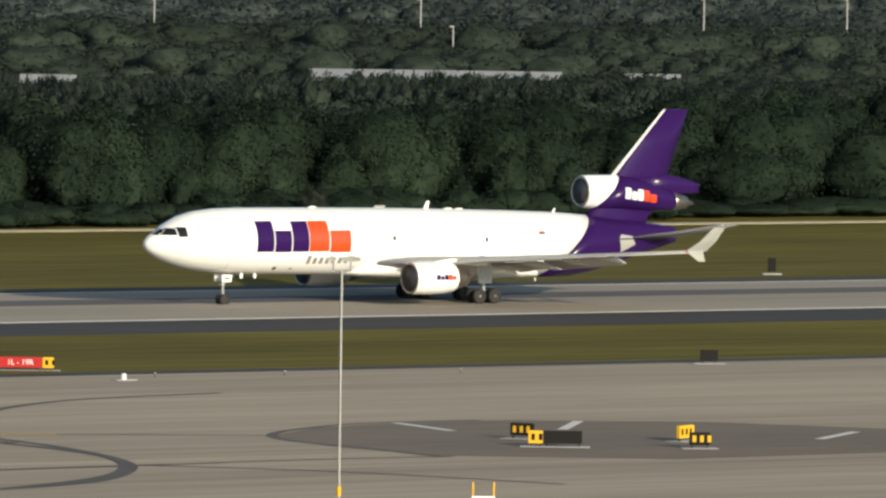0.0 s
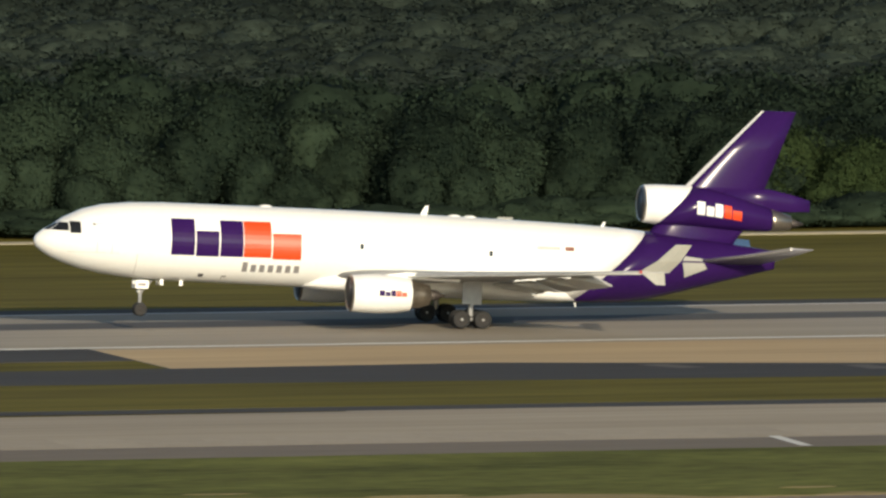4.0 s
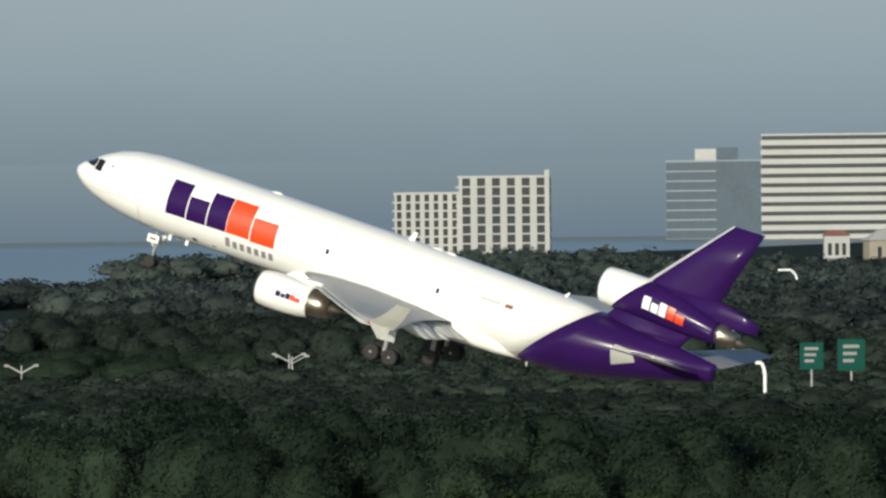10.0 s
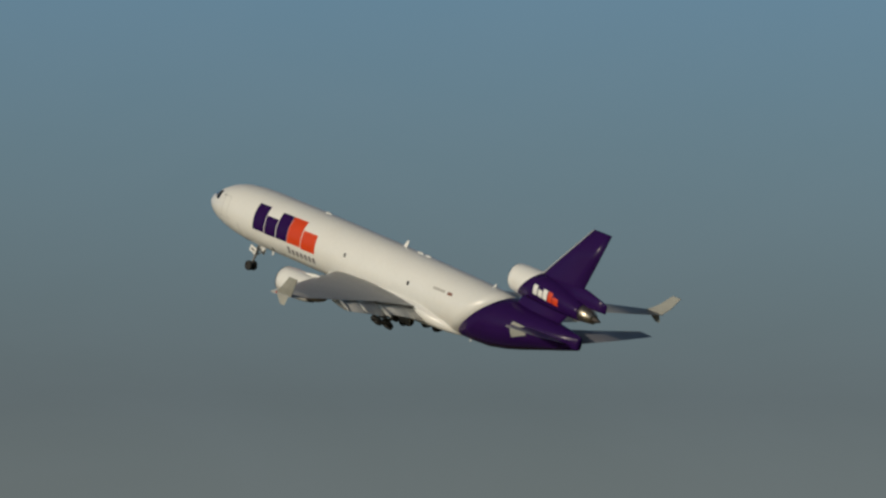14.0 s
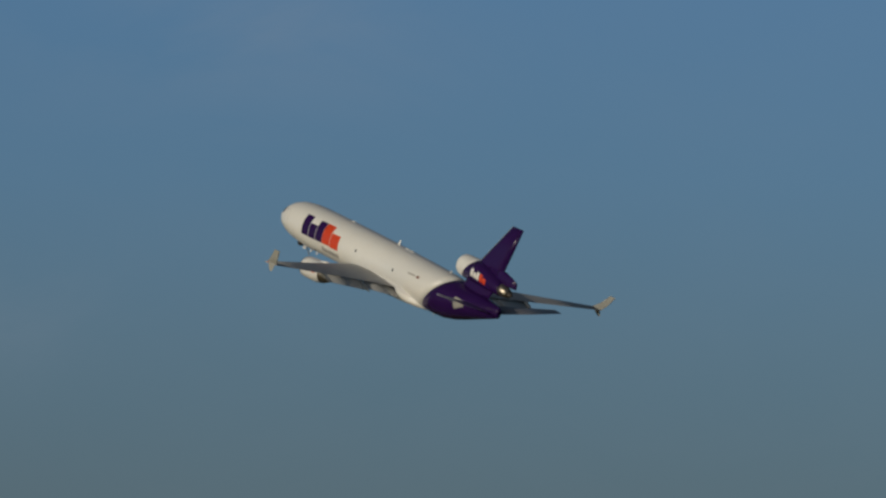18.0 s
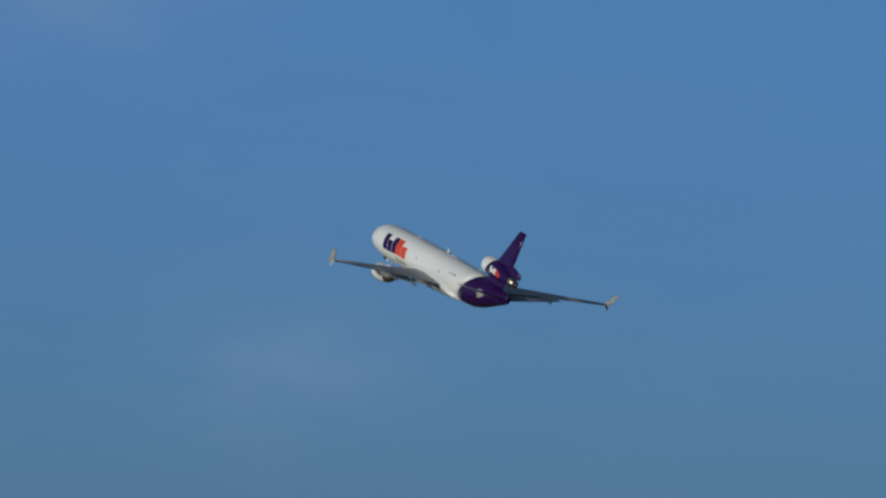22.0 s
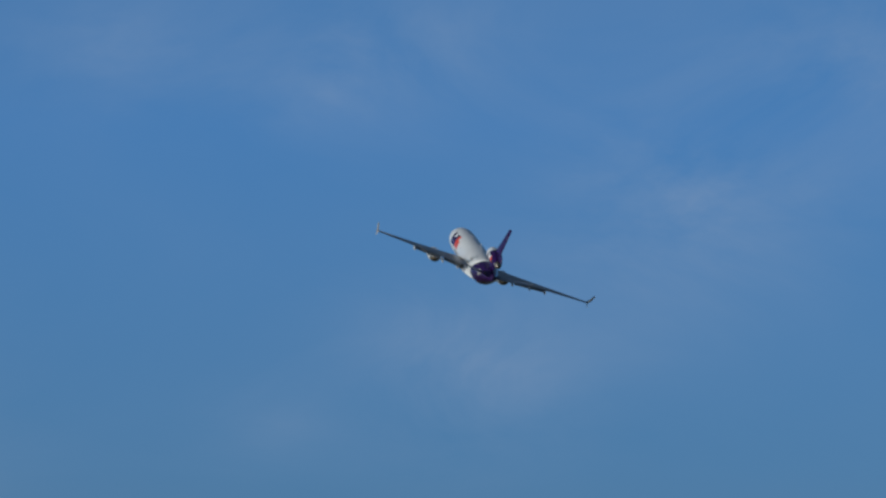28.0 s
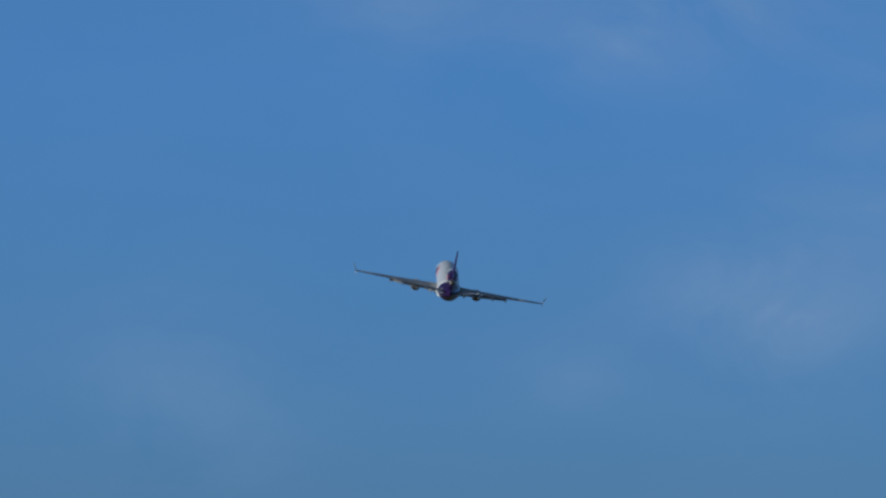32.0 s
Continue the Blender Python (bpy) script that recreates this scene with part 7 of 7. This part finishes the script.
# lattice antenna towers behind the hedge
def antenna_tower(x, y, zp, turn):
    t = thing("antenna_tower", pose(x, y, 0, 0, 0, turn), "pale lattice antenna tower with a wide railed platform", "tower", group="antenna towers")
    for sx in (-0.5, 0.5):
        for sy in (-0.5, 0.5):
            part("leg", tube((sx * 1.2, sy * 1.2, 0), (sx, sy, zp), 0.09, seg=6), PALE, t)
    for k in range(int(zp)):
        part("brace", tube((-0.55 if k % 2 else 0.55, -0.55, k), (0.55 if k % 2 else -0.55, -0.55, k + 1), 0.05, seg=5), PALE, t)
    part("platform", box(-2.7, 2.7, -0.8, 0.8, zp - 0.12, zp + 0.06), PALE, t)
    for k in (-2.65, -1.0, 0, 1.0, 2.65):
        for sy in (-0.78, 0.78):
            part("rail_post", tube((k, sy, zp), (k, sy, zp + 1.15), 0.045, seg=5), PALE, t)
    for sy in (-0.78, 0.78):
        part("rail", tube((-2.65, sy, zp + 1.15), (2.65, sy, zp + 1.15), 0.045, seg=5), PALE, t)
    for k, sy, ln in ((-2.6, -0.7, 3.2), (2.6, -0.7, 4.9), (-1.0, 0.7, 2.6), (1.0, 0.7, 3.6)):
        part("whip_antenna", tube((k, sy, zp), (k, sy, zp + ln), 0.09, 0.05, seg=6), WHITE, t)
    part("equipment_box", box(-0.45, 0.45, -0.95, -0.3, zp + 0.3, zp + 1.25, 0.05), WHITE, t)
    return t


for x, y, z in ((56.2, 868.2, 14.2), (89.8, 867.4, 13.4)):
    antenna_tower(x, y, z, -math.degrees(math.atan2(x, y)))


# whip antennas and pipe arrays on the terminal roof
for (x, y, z), ln in (((42.6, 429.9, 9.2), 3.5), ((44.2, 431.7, 9.6), 3.5)):
    t = thing("whip_antenna", pose(x, y, z), "thin white whip antenna on the terminal roof", "antenna", group="roof whip antennas")
    part("rod", tube((0, 0, 0), (0, 0, ln), 0.04, 0.025, 8), PALE, t)
    part("foot", tube((0, 0, -0.3), (0, 0, 0.25), 0.09, seg=8), POLE, t)
x, y, z = 47.4, 442.5, 14.6
t = thing("dark_pole", pose(x, y, 0), "dark slim pole with a small red lamp", "pole")
part("pole", tube((0, 0, 0), (0, 0, z), 0.14, 0.10, 10), LAMP_BODY, t)
part("red_lamp", tube((0, -0.16, z - 4.1), (0, -0.16, z - 3.8), 0.06, seg=8), SIGN_RED, t)
x, y, z = 49.9, 405.9, 13.9
t = thing("antenna_array", pose(x, y, 0), "grey antenna mast with folded pipe elements", "antenna")
part("mast", tube((0, 0, 0), (0, 0, z + 0.6), 0.1, 0.08, 10), POLE, t)
part("cross_arm", tube((-2.1, 0, z - 0.3), (2.3, 0, z - 0.3), 0.05, seg=8), POLE, t)
part("lower_arm", tube((-1.2, 0, z - 1.2), (0.0, 0, z - 0.9), 0.04, seg=6), POLE, t)
for k, lo, hi in ((-2.1, -0.5, 4.2), (-1.15, -1.6, 0.2), (0.95, -1.2, 0.9), (2.3, -0.9, 0.2)):
    part("element", tube((k, 0, z - 0.3 + lo), (k, 0, z - 0.3 + hi), 0.035, seg=6), PALE, t)


# ---- airfield signs, lights and markings ----
def words(text, size, parent, at, turn, material):
    cu = bpy.data.curves.new("lettering", "FONT")
    cu.body, cu.size, cu.align_x, cu.align_y, cu.extrude = text, size, "CENTER", "CENTER", 0.004
    tmp = bpy.data.objects.new("tmp", cu)
    scene.collection.objects.link(tmp)
    me = bpy.data.meshes.new_from_object(tmp)
    bpy.data.objects.remove(tmp)
    me.materials.append(material)
    ob = new("lettering", me)
    ob.parent = parent
    ob.matrix_basis = Matrix.Translation(at) @ pose(0, 0, 0, 90, 0, 0)
    return ob


def taxi_sign(x, y, turn, panels, label, h=0.85, group="airfield guidance signs"):
    """panels: (width, material, text or '', text material)."""
    t = thing("taxiway_sign", pose(x, y, 0, 0, 0, turn), label, "sign", group)
    total = sum(p[0] for p in panels)
    u = -total / 2
    for w, m, text, tm in panels:
        pn = part("panel", box(u + 0.02, u + w - 0.02, -0.14, 0.14, 0.28, 0.28 + h, 0.02), m, t)
        if text == "bars":
            for k in range(max(1, round(w / 0.55))):
                part("writing_bar", box(u + 0.22 + 0.5 * k, u + 0.46 + 0.5 * k, -0.155, -0.142, 0.5, 0.08 + h), tm, pn)
        elif text:
            words(text, h * 0.72, pn, (u + w / 2, -0.147, 0.28 + h / 2), 0, tm)
        for k in (0.2, w - 0.2):
            part("leg", box(u + k - 0.05, u + k + 0.05, -0.05, 0.05, 0, 0.28), LAMP_BODY, pn)
        u += w
    part("base_slab", box(-total / 2 - 0.5, total / 2 + 0.5, -0.7, 0.7, 0.0, 0.1), PALE, t)
    return t


taxi_sign(384.0, 602.5, -34, ((3.3, SIGN_RED, "1L - 19R", WHITE), (0.9, SIGN_YELLOW, "bars", SIGN_BLACK)), "red runway sign reading 1L - 19R with a yellow end", h=0.8)
taxi_sign(211.3, 602.1, -20, ((1.3, SIGN_YELLOW, "bars", SIGN_BLACK), (3.6, SIGN_RED, "bars", WHITE)), "red runway sign glinting in the low sun", h=0.6)
taxi_sign(3.3, 600.2, -3, ((2.0, SIGN_RED, "1-19R", WHITE), (1.0, SIGN_YELLOW, "bars", SIGN_BLACK), (0.9, SIGN_BLACK, "", WHITE)), "red and black runway sign at a grass edge", h=0.62)
taxi_sign(292.7, 518.0, -31, ((1.0, SIGN_BLACK, "bars", SIGN_YELLOW), (1.9, SIGN_YELLOW, "bars", SIGN_BLACK)), "black and yellow taxiway sign on a grass island", h=0.72)
taxi_sign(369.2, 517.4, -60, ((1.7, SIGN_BLACK, "bars", SIGN_YELLOW),), "dark back of a taxiway sign")
taxi_sign(366.1, 509.3, -35, ((1.0, SIGN_YELLOW, "bars", SIGN_BLACK), (2.6, SIGN_BLACK, "", WHITE)), "yellow and black taxiway sign on old asphalt")
taxi_sign(378.2, 511.2, 20, ((1.8, SIGN_YELLOW, "bars", SIGN_BLACK),), "orange-yellow taxiway sign seen at an angle")
taxi_sign(374.2, 504.2, -30, ((1.4, SIGN_BLACK, "bars", SIGN_YELLOW),), "black taxiway sign with dull yellow marks")
taxi_sign(440.9, 593.0, -30, ((1.4, SIGN_BLACK, "", WHITE),), "black distance sign on a pale slab beside the runway")
taxi_sign(548.3, 727.6, -30, ((0.8, SIGN_BLACK, "", WHITE),), "small black marker in the far grass", h=1.3)
taxi_sign(253.5, 723.6, -20, ((0.6, SIGN_BLACK, "", WHITE),), "small black marker in the far grass", h=1.1)
taxi_sign(-27.2, 736.2, -20, ((0.5, SIGN_BLACK, "", WHITE),), "small black marker in the far grass", h=1.1)
taxi_sign(274.9, 516.1, 30, ((1.7, SIGN_BLACK, "bars", LINE_DARK),), "dull dark sign at an angle in the grass")

for x, y in ((384.2, 647.4), (383.7, 588.6), (90.6, 644.7), (205.5, 602.5), (205.9, 603.8)):
    t = thing("runway_light", pose(x, y, 0), "white runway edge light on a pale slab", "light", group="runway edge lights")
    part("slab", box(-0.9, 0.9, -0.5, 0.5, 0.0, 0.12), PALE, t)
    part("housing", tube((0, 0, 0.1), (0, 0, 0.55), 0.22, 0.16, 10), WHITE, t)
for x, y in ((388.1, 591.1), (398.9, 589.8), (413.7, 587.9), (358.0, 613.8), (231.3, 497.9), (254.5, 500.4), (278.4, 502.1), (254.2, 500.0), (-0.4, 602.3), (11.8, 601.9), (24.2, 601.0), (48.8, 600.8), (186.3, 538.3)):
    t = thing("edge_reflector", pose(x, y, 0), "short pale taxiway edge reflector", "reflector", group="taxiway reflectors")
    part("stake", tube((0, 0, 0), (0, 0, 0.36), 0.05, seg=8), LINE_DARK, t)
    part("cap", tube((0, 0, 0.36), (0, 0, 0.44), 0.08, seg=8), PALE, t)
RED_GLOW, PALE_GLOW = glow("red_lamp", (1.0, 0.08, 0.04), 2.0), glow("pale_lamp", (1.0, 0.85, 0.6), 2.0)
for k, (x, y) in enumerate(((264.3, 598.8), (270.0, 598.3), (275.4, 597.9), (281.8, 597.9), (287.8, 598.1), (294.1, 599.0), (238.5, 601.0), (244.3, 600.7), (256.2, 600.7))):
    t = thing("pavement_light", pose(x, y, 0.05), "small lamp set into the taxiway centreline", "light", group="pavement lights")
    part("rim", tube((0, 0, 0), (0, 0, 0.05), 0.16, seg=10), POLE, t)
    part("lens", tube((0, 0, 0.05), (0, 0, 0.11), 0.09, seg=8), RED_GLOW if k % 2 else PALE_GLOW, t)
# the yellow barrier frame
x, y = 327.3, 462.6
t = thing("barrier_frame", pose(x, y, 0, 0, 0, -35), "white barrier rail between two yellow posts", "barrier")
for k in (-0.62, 0.62):
    part("post", tube((k, 0, 0), (k, 0, 1.5), 0.06), SIGN_YELLOW, t)
part("rail", box(-0.7, 0.7, -0.08, 0.08, 0.32, 0.66, 0.02), WHITE, t)
# orange-striped stub pole behind the roof
x, y = -3.9, 601.8
t = thing("striped_pole", pose(x, y, 0), "dark tapered post with a red foot", "post")
part("pole", tube((0, 0, 0.5), (0, 0, 3.6), 0.26, 0.16), SIGN_BLACK, t)
part("foot", tube((0, 0, 0), (0, 0, 0.6), 0.3, 0.27), SIGN_RED, t)


def ribbon(name, pts, width, z, material, label):
    """A painted or worn line along a smoothed path."""
    p = [Vector((*q, 0)) for q in pts]
    out = []
    for i in range(len(p) - 1):
        a, b, c, d = p[max(0, i - 1)], p[i], p[i + 1], p[min(len(p) - 1, i + 2)]
        for k in range(6):
            s = k / 6
            out.append(0.5 * ((2 * b) + (c - a) * s + (2 * a - 5 * b + 4 * c - d) * s * s + (3 * b - a - 3 * c + d) * s ** 3))
    out.append(p[-1])
    vs, fs = [], []
    for i, q in enumerate(out):
        d = (out[min(i + 1, len(out) - 1)] - out[max(i - 1, 0)]).normalized()
        nrm = Vector((-d.y, d.x, 0)) * width / 2
        vs += [(*(q + nrm).xy, z), (*(q - nrm).xy, z)]
        if i:
            fs.append((2 * i - 2, 2 * i - 1, 2 * i + 1, 2 * i))
    return tagged(mesh_ob(name, vs, fs, material), label, "marking", kind="structure")


ribbon("marking_1", ((333.6, 526.6), (333.5, 518.9), (332.1, 511.2), (327.7, 501.9), (320.3, 493.0), (313.8, 488.7), (305.8, 486.4)), 1.1, 0.066, LINE_DARK, "dark worn taxi line")
ribbon("marking_2", ((314.3, 502.5), (328.4, 502.9), (340.8, 504.0), (353.6, 503.3)), 0.7, 0.068, LINE_DARK, "dark worn taxi line")
ribbon("marking_3", ((329.0, 503.8), (337.7, 493.1), (344.1, 477.5)), 0.6, 0.07, LINE_DARK, "dark worn taxi line")
ribbon("marking_4", ((379.1, 536.3), (368.9, 536.0), (360.3, 531.6), (355.3, 526.8), (353.1, 520.9), (353.2, 513.1), (352.9, 503.0)), 0.8, 0.072, LINE_DARK, "dark worn taxi line")
ribbon("marking_5", ((337.2, 535.1), (343.0, 532.9), (355.2, 526.8)), 0.6, 0.074, LINE_DARK, "dark worn taxi line")
ribbon("marking_6", ((338.7, 534.5), (342.2, 533.1)), 1.6, 0.076, LINE_YELLOW, "faded yellow taxi line")
ribbon("marking_7", ((380.9, 571.4), (365.7, 567.5), (352.3, 557.5), (340.7, 543.4), (336.4, 533.6), (335.0, 522.5), (332.1, 511.1), (327.8, 502.4), (319.9, 493.6), (307.7, 486.8), (293.1, 482.5)), 0.9, 0.078, LINE_DARK, "dark worn taxi line")
ribbon("marking_8", ((314.3, 586.2), (325.9, 570.7), (331.1, 556.3), (332.6, 536.9), (334.5, 525.9)), 0.7, 0.08, LINE_DARK, "dark worn taxi line")
ribbon("marking_9", ((335.5, 503.2), (319.9, 502.9), (301.8, 500.2)), 0.6, 0.082, LINE_DARK, "dark worn taxi line")
ribbon("marking_10", ((329.9, 601.4), (312.1, 599.6), (288.8, 597.8), (271.5, 597.8), (254.8, 598.5)), 0.9, 0.062, LINE_DARK, "dark worn taxi centreline")
ribbon("marking_13", ((243.0, 578.6), (260.5, 573.6), (276.0, 571.4), (292.1, 569.5), (312.0, 568.0)), 0.9, 0.084, LINE_DARK, "dark sealed joint along the taxiway")
ribbon("marking_11", ((246.1, 637.7), (252.9, 627.5), (257.4, 615.2), (258.4, 604.5), (256.3, 593.8), (249.0, 583.3), (238.1, 575.8), (224.1, 570.5)), 1.0, 0.064, LINE_DARK, "dark worn taxi line")
ribbon("marking_12", ((295.7, 599.5), (258.1, 598.8), (230.1, 601.7), (228.0, 601.4)), 0.8, 0.066, LINE_DARK, "dark worn taxi centreline")
for k, q in enumerate((((267.3, 546.5), (265.0, 536.3)), ((291.9, 539.4), (289.2, 529.8)), ((243.5, 552.2), (240.9, 541.1)), ((220.9, 555.5), (219.6, 545.8)), ((194.6, 559.4), (192.9, 547.9)), ((168.9, 558.5), (168.2, 549.3)), ((371.5, 535.7), (369.9, 526.6)), ((377.9, 524.9), (384.9, 532.7)), ((388.1, 509.4), (395.7, 515.3)))):
    ribbon("marking_dash_%d" % (k + 1), q, 0.75, 0.09, LINE_WHITE, "white painted shoulder stripe")
for k, q in enumerate((((248.3, 561.8), (252.7, 556.5)), ((278.0, 559.2), (281.2, 555.5)))):
    ribbon("marking_patch_%d" % (k + 1), q, 2.6, 0.07, SAND, "pale repaired concrete patch")
for k, q in enumerate((((183.0, 632.7), (185.1, 633.5)), ((196.1, 628.5), (198.0, 628.7)), ((208.8, 625.1), (211.3, 625.9)), ((302.7, 599.0), (323.6, 597.3)), ((248.0, 598.9), (255.1, 597.8)), ((259.6, 598.3), (267.1, 597.1)))):
    ribbon("marking_tar_%d" % (k + 1), q, (5.0, 5.0, 5.0, 2.6, 2.6, 2.6)[k], 0.088, LINE_DARK, "dark tar-sealed patch")


# ---- what moves ----
def flight(x, y, z, heading, pitch, bank):
    """The jet's pose: the point on the ground below its main gear, then degrees; nose up and right wing down are positive."""
    return pose(x, y, z) @ pose(0, 0, 0, 0, 0, 180 + heading) @ pose(0, 0, 0, 0, -pitch, 0) @ pose(0, 0, 0, bank, 0, 0)


def motions():
    walk(jet, [
        (0, flight(484.41, 690.20, 0.02, 0.24, -0.18, -0.01)),
        (0.5, flight(448.99, 690.20, 0.03, 0.12, -0.19, -0.07)),
        (1, flight(412.97, 690.19, 0.04, 0.09, -0.21, -0.05)),
        (1.5, flight(376.13, 690.20, 0.01, -0.06, -0.21, -0.10)),
        (2, flight(338.70, 690.19, 0.04, -0.14, -0.14, -0.09)),
        (2.5, flight(300.35, 690.19, 0.02, -0.19, 0.10, -0.13)),
        (3, flight(261.35, 690.19, 0.02, -0.20, 0.57, -0.06)),
        (3.5, flight(221.86, 690.20, 0.00, -0.23, 1.27, -0.01)),
        (5.5, flight(68.86, 690.35, 0.80, -3.45, 6.24, 0.25)),
        (6, flight(26.95, 690.53, 1.08, -3.71, 7.17, 0.20)),
        (6.5, flight(-15.23, 690.66, 1.62, -4.47, 8.30, 0.01)),
        (7, flight(-57.42, 690.20, 2.59, -4.59, 9.39, -0.02)),
        (7.5, flight(-99.57, 688.15, 4.21, -4.78, 10.75, -0.21)),
        (8, flight(-141.69, 684.38, 6.86, -4.63, 12.41, -0.26)),
        (8.5, flight(-183.79, 679.45, 9.79, -3.92, 13.91, 0.08)),
        (9, flight(-225.83, 674.47, 13.47, -2.43, 15.00, 0.60)),
        (9.5, flight(-268.25, 670.36, 17.80, -2.14, 15.87, 0.74)),
        (10, flight(-310.65, 667.75, 23.09, -1.55, 16.54, -0.53)),
        (10.5, flight(-353.51, 666.56, 29.16, -2.05, 17.09, -1.78)),
        (11, flight(-397.27, 666.25, 35.73, -2.92, 17.12, -2.28)),
        (12, flight(-487.88, 667.88, 49.91, -3.52, 17.02, -1.36)),
        (13, flight(-581.17, 670.25, 65.14, -3.02, 17.06, 0.07)),
        (14, flight(-675.19, 671.66, 80.95, -2.59, 16.83, -0.18)),
        (14.5, flight(-722.16, 671.95, 88.97, -2.33, 16.86, 0.35)),
        (16.5, flight(-907.89, 667.80, 121.30, -1.22, 16.74, 6.35)),
        (17, flight(-954.22, 666.84, 129.26, -0.95, 16.55, 5.54)),
        (18, flight(-1047.10, 664.54, 145.18, -1.35, 17.60, 3.77)),
        (19, flight(-1140.33, 662.04, 160.95, -1.33, 16.87, 3.33)),
        (20, flight(-1233.89, 659.11, 176.23, -1.14, 16.61, 3.16)),
        (21, flight(-1327.92, 655.83, 191.08, -1.33, 16.20, 3.09)),
        (22, flight(-1422.62, 652.40, 205.73, -1.17, 16.71, 5.86)),
        (23, flight(-1518.10, 649.05, 220.49, -1.80, 16.81, 10.73)),
        (24, flight(-1614.45, 646.38, 235.59, -2.99, 18.37, 13.12)),
        (25, flight(-1711.81, 644.99, 251.01, -4.56, 18.63, 16.72)),
        (25.5, flight(-1760.93, 644.78, 258.66, -4.72, 18.96, 17.95)),
        (27.5, flight(-1960.62, 648.69, 286.53, -8.63, 17.22, 17.83)),
        (28, flight(-2011.27, 651.68, 292.26, -9.58, 16.43, 17.41)),
        (29, flight(-2113.42, 659.26, 302.58, -11.08, 15.30, 16.32)),
        (30, flight(-2216.50, 669.69, 310.86, -13.28, 14.43, 14.95)),
        (31, flight(-2320.44, 682.58, 317.42, -13.85, 14.38, 12.67)),
        (32, flight(-2425.32, 697.09, 322.77, -14.91, 13.27, 9.89)),
    ])
    legs_up = ((0, 0, 0), (3.5, 0, 0), (5.5, 0, 0.5), (6.1, 0, 0.85), (7, 0, 0.85), (10.8, 0, 0.75), (12, 24, 0.7), (13, 40, 0.5), (14, 54, 0.3), (14.9, 64, 0.15), (16.4, 88, 0), (32, 88, 0))
    nose_up = ((0, 0, 0), (5.8, 0, 0), (6.5, 0, 0.3), (13, 0, 0.3), (14, 16, 0.25), (14.9, 46, 0.1), (16.2, 92, 0), (32, 92, 0))
    for name, piv, turn, rows in (("left", (0.22, 5.2, 3.3), (-1, 0), legs_up), ("right", (0.22, -5.2, 3.3), (1, 0), legs_up), ("centre", (-1.2, 0, 2.75), (0, -1), legs_up), ("nose", (24.36, 0, 2.86), (0, -1), nose_up)):
        walk(gears[name], [(t, pose(piv[0], piv[1], piv[2] - drop, turn[0] * a, turn[1] * a)) for t, a, drop in rows])
    for name, side in (("door_left", 1), ("door_right", -1)):
        walk(gears[name], [(t, pose(-0.4, side * 1.5, 2.12, side * a, 0)) for t, a in ((0, -86), (10.4, -86), (11.2, -10), (16.9, -10), (18.2, -86), (32, -86))])
    for flap in flaps:
        walk(flap, [(0, pose(0, 0, 0)), (17.0, pose(0, 0, 0)), (21.5, pose(1.35, 0, 0.3)), (32, pose(1.35, 0, 0.3))])


motions()
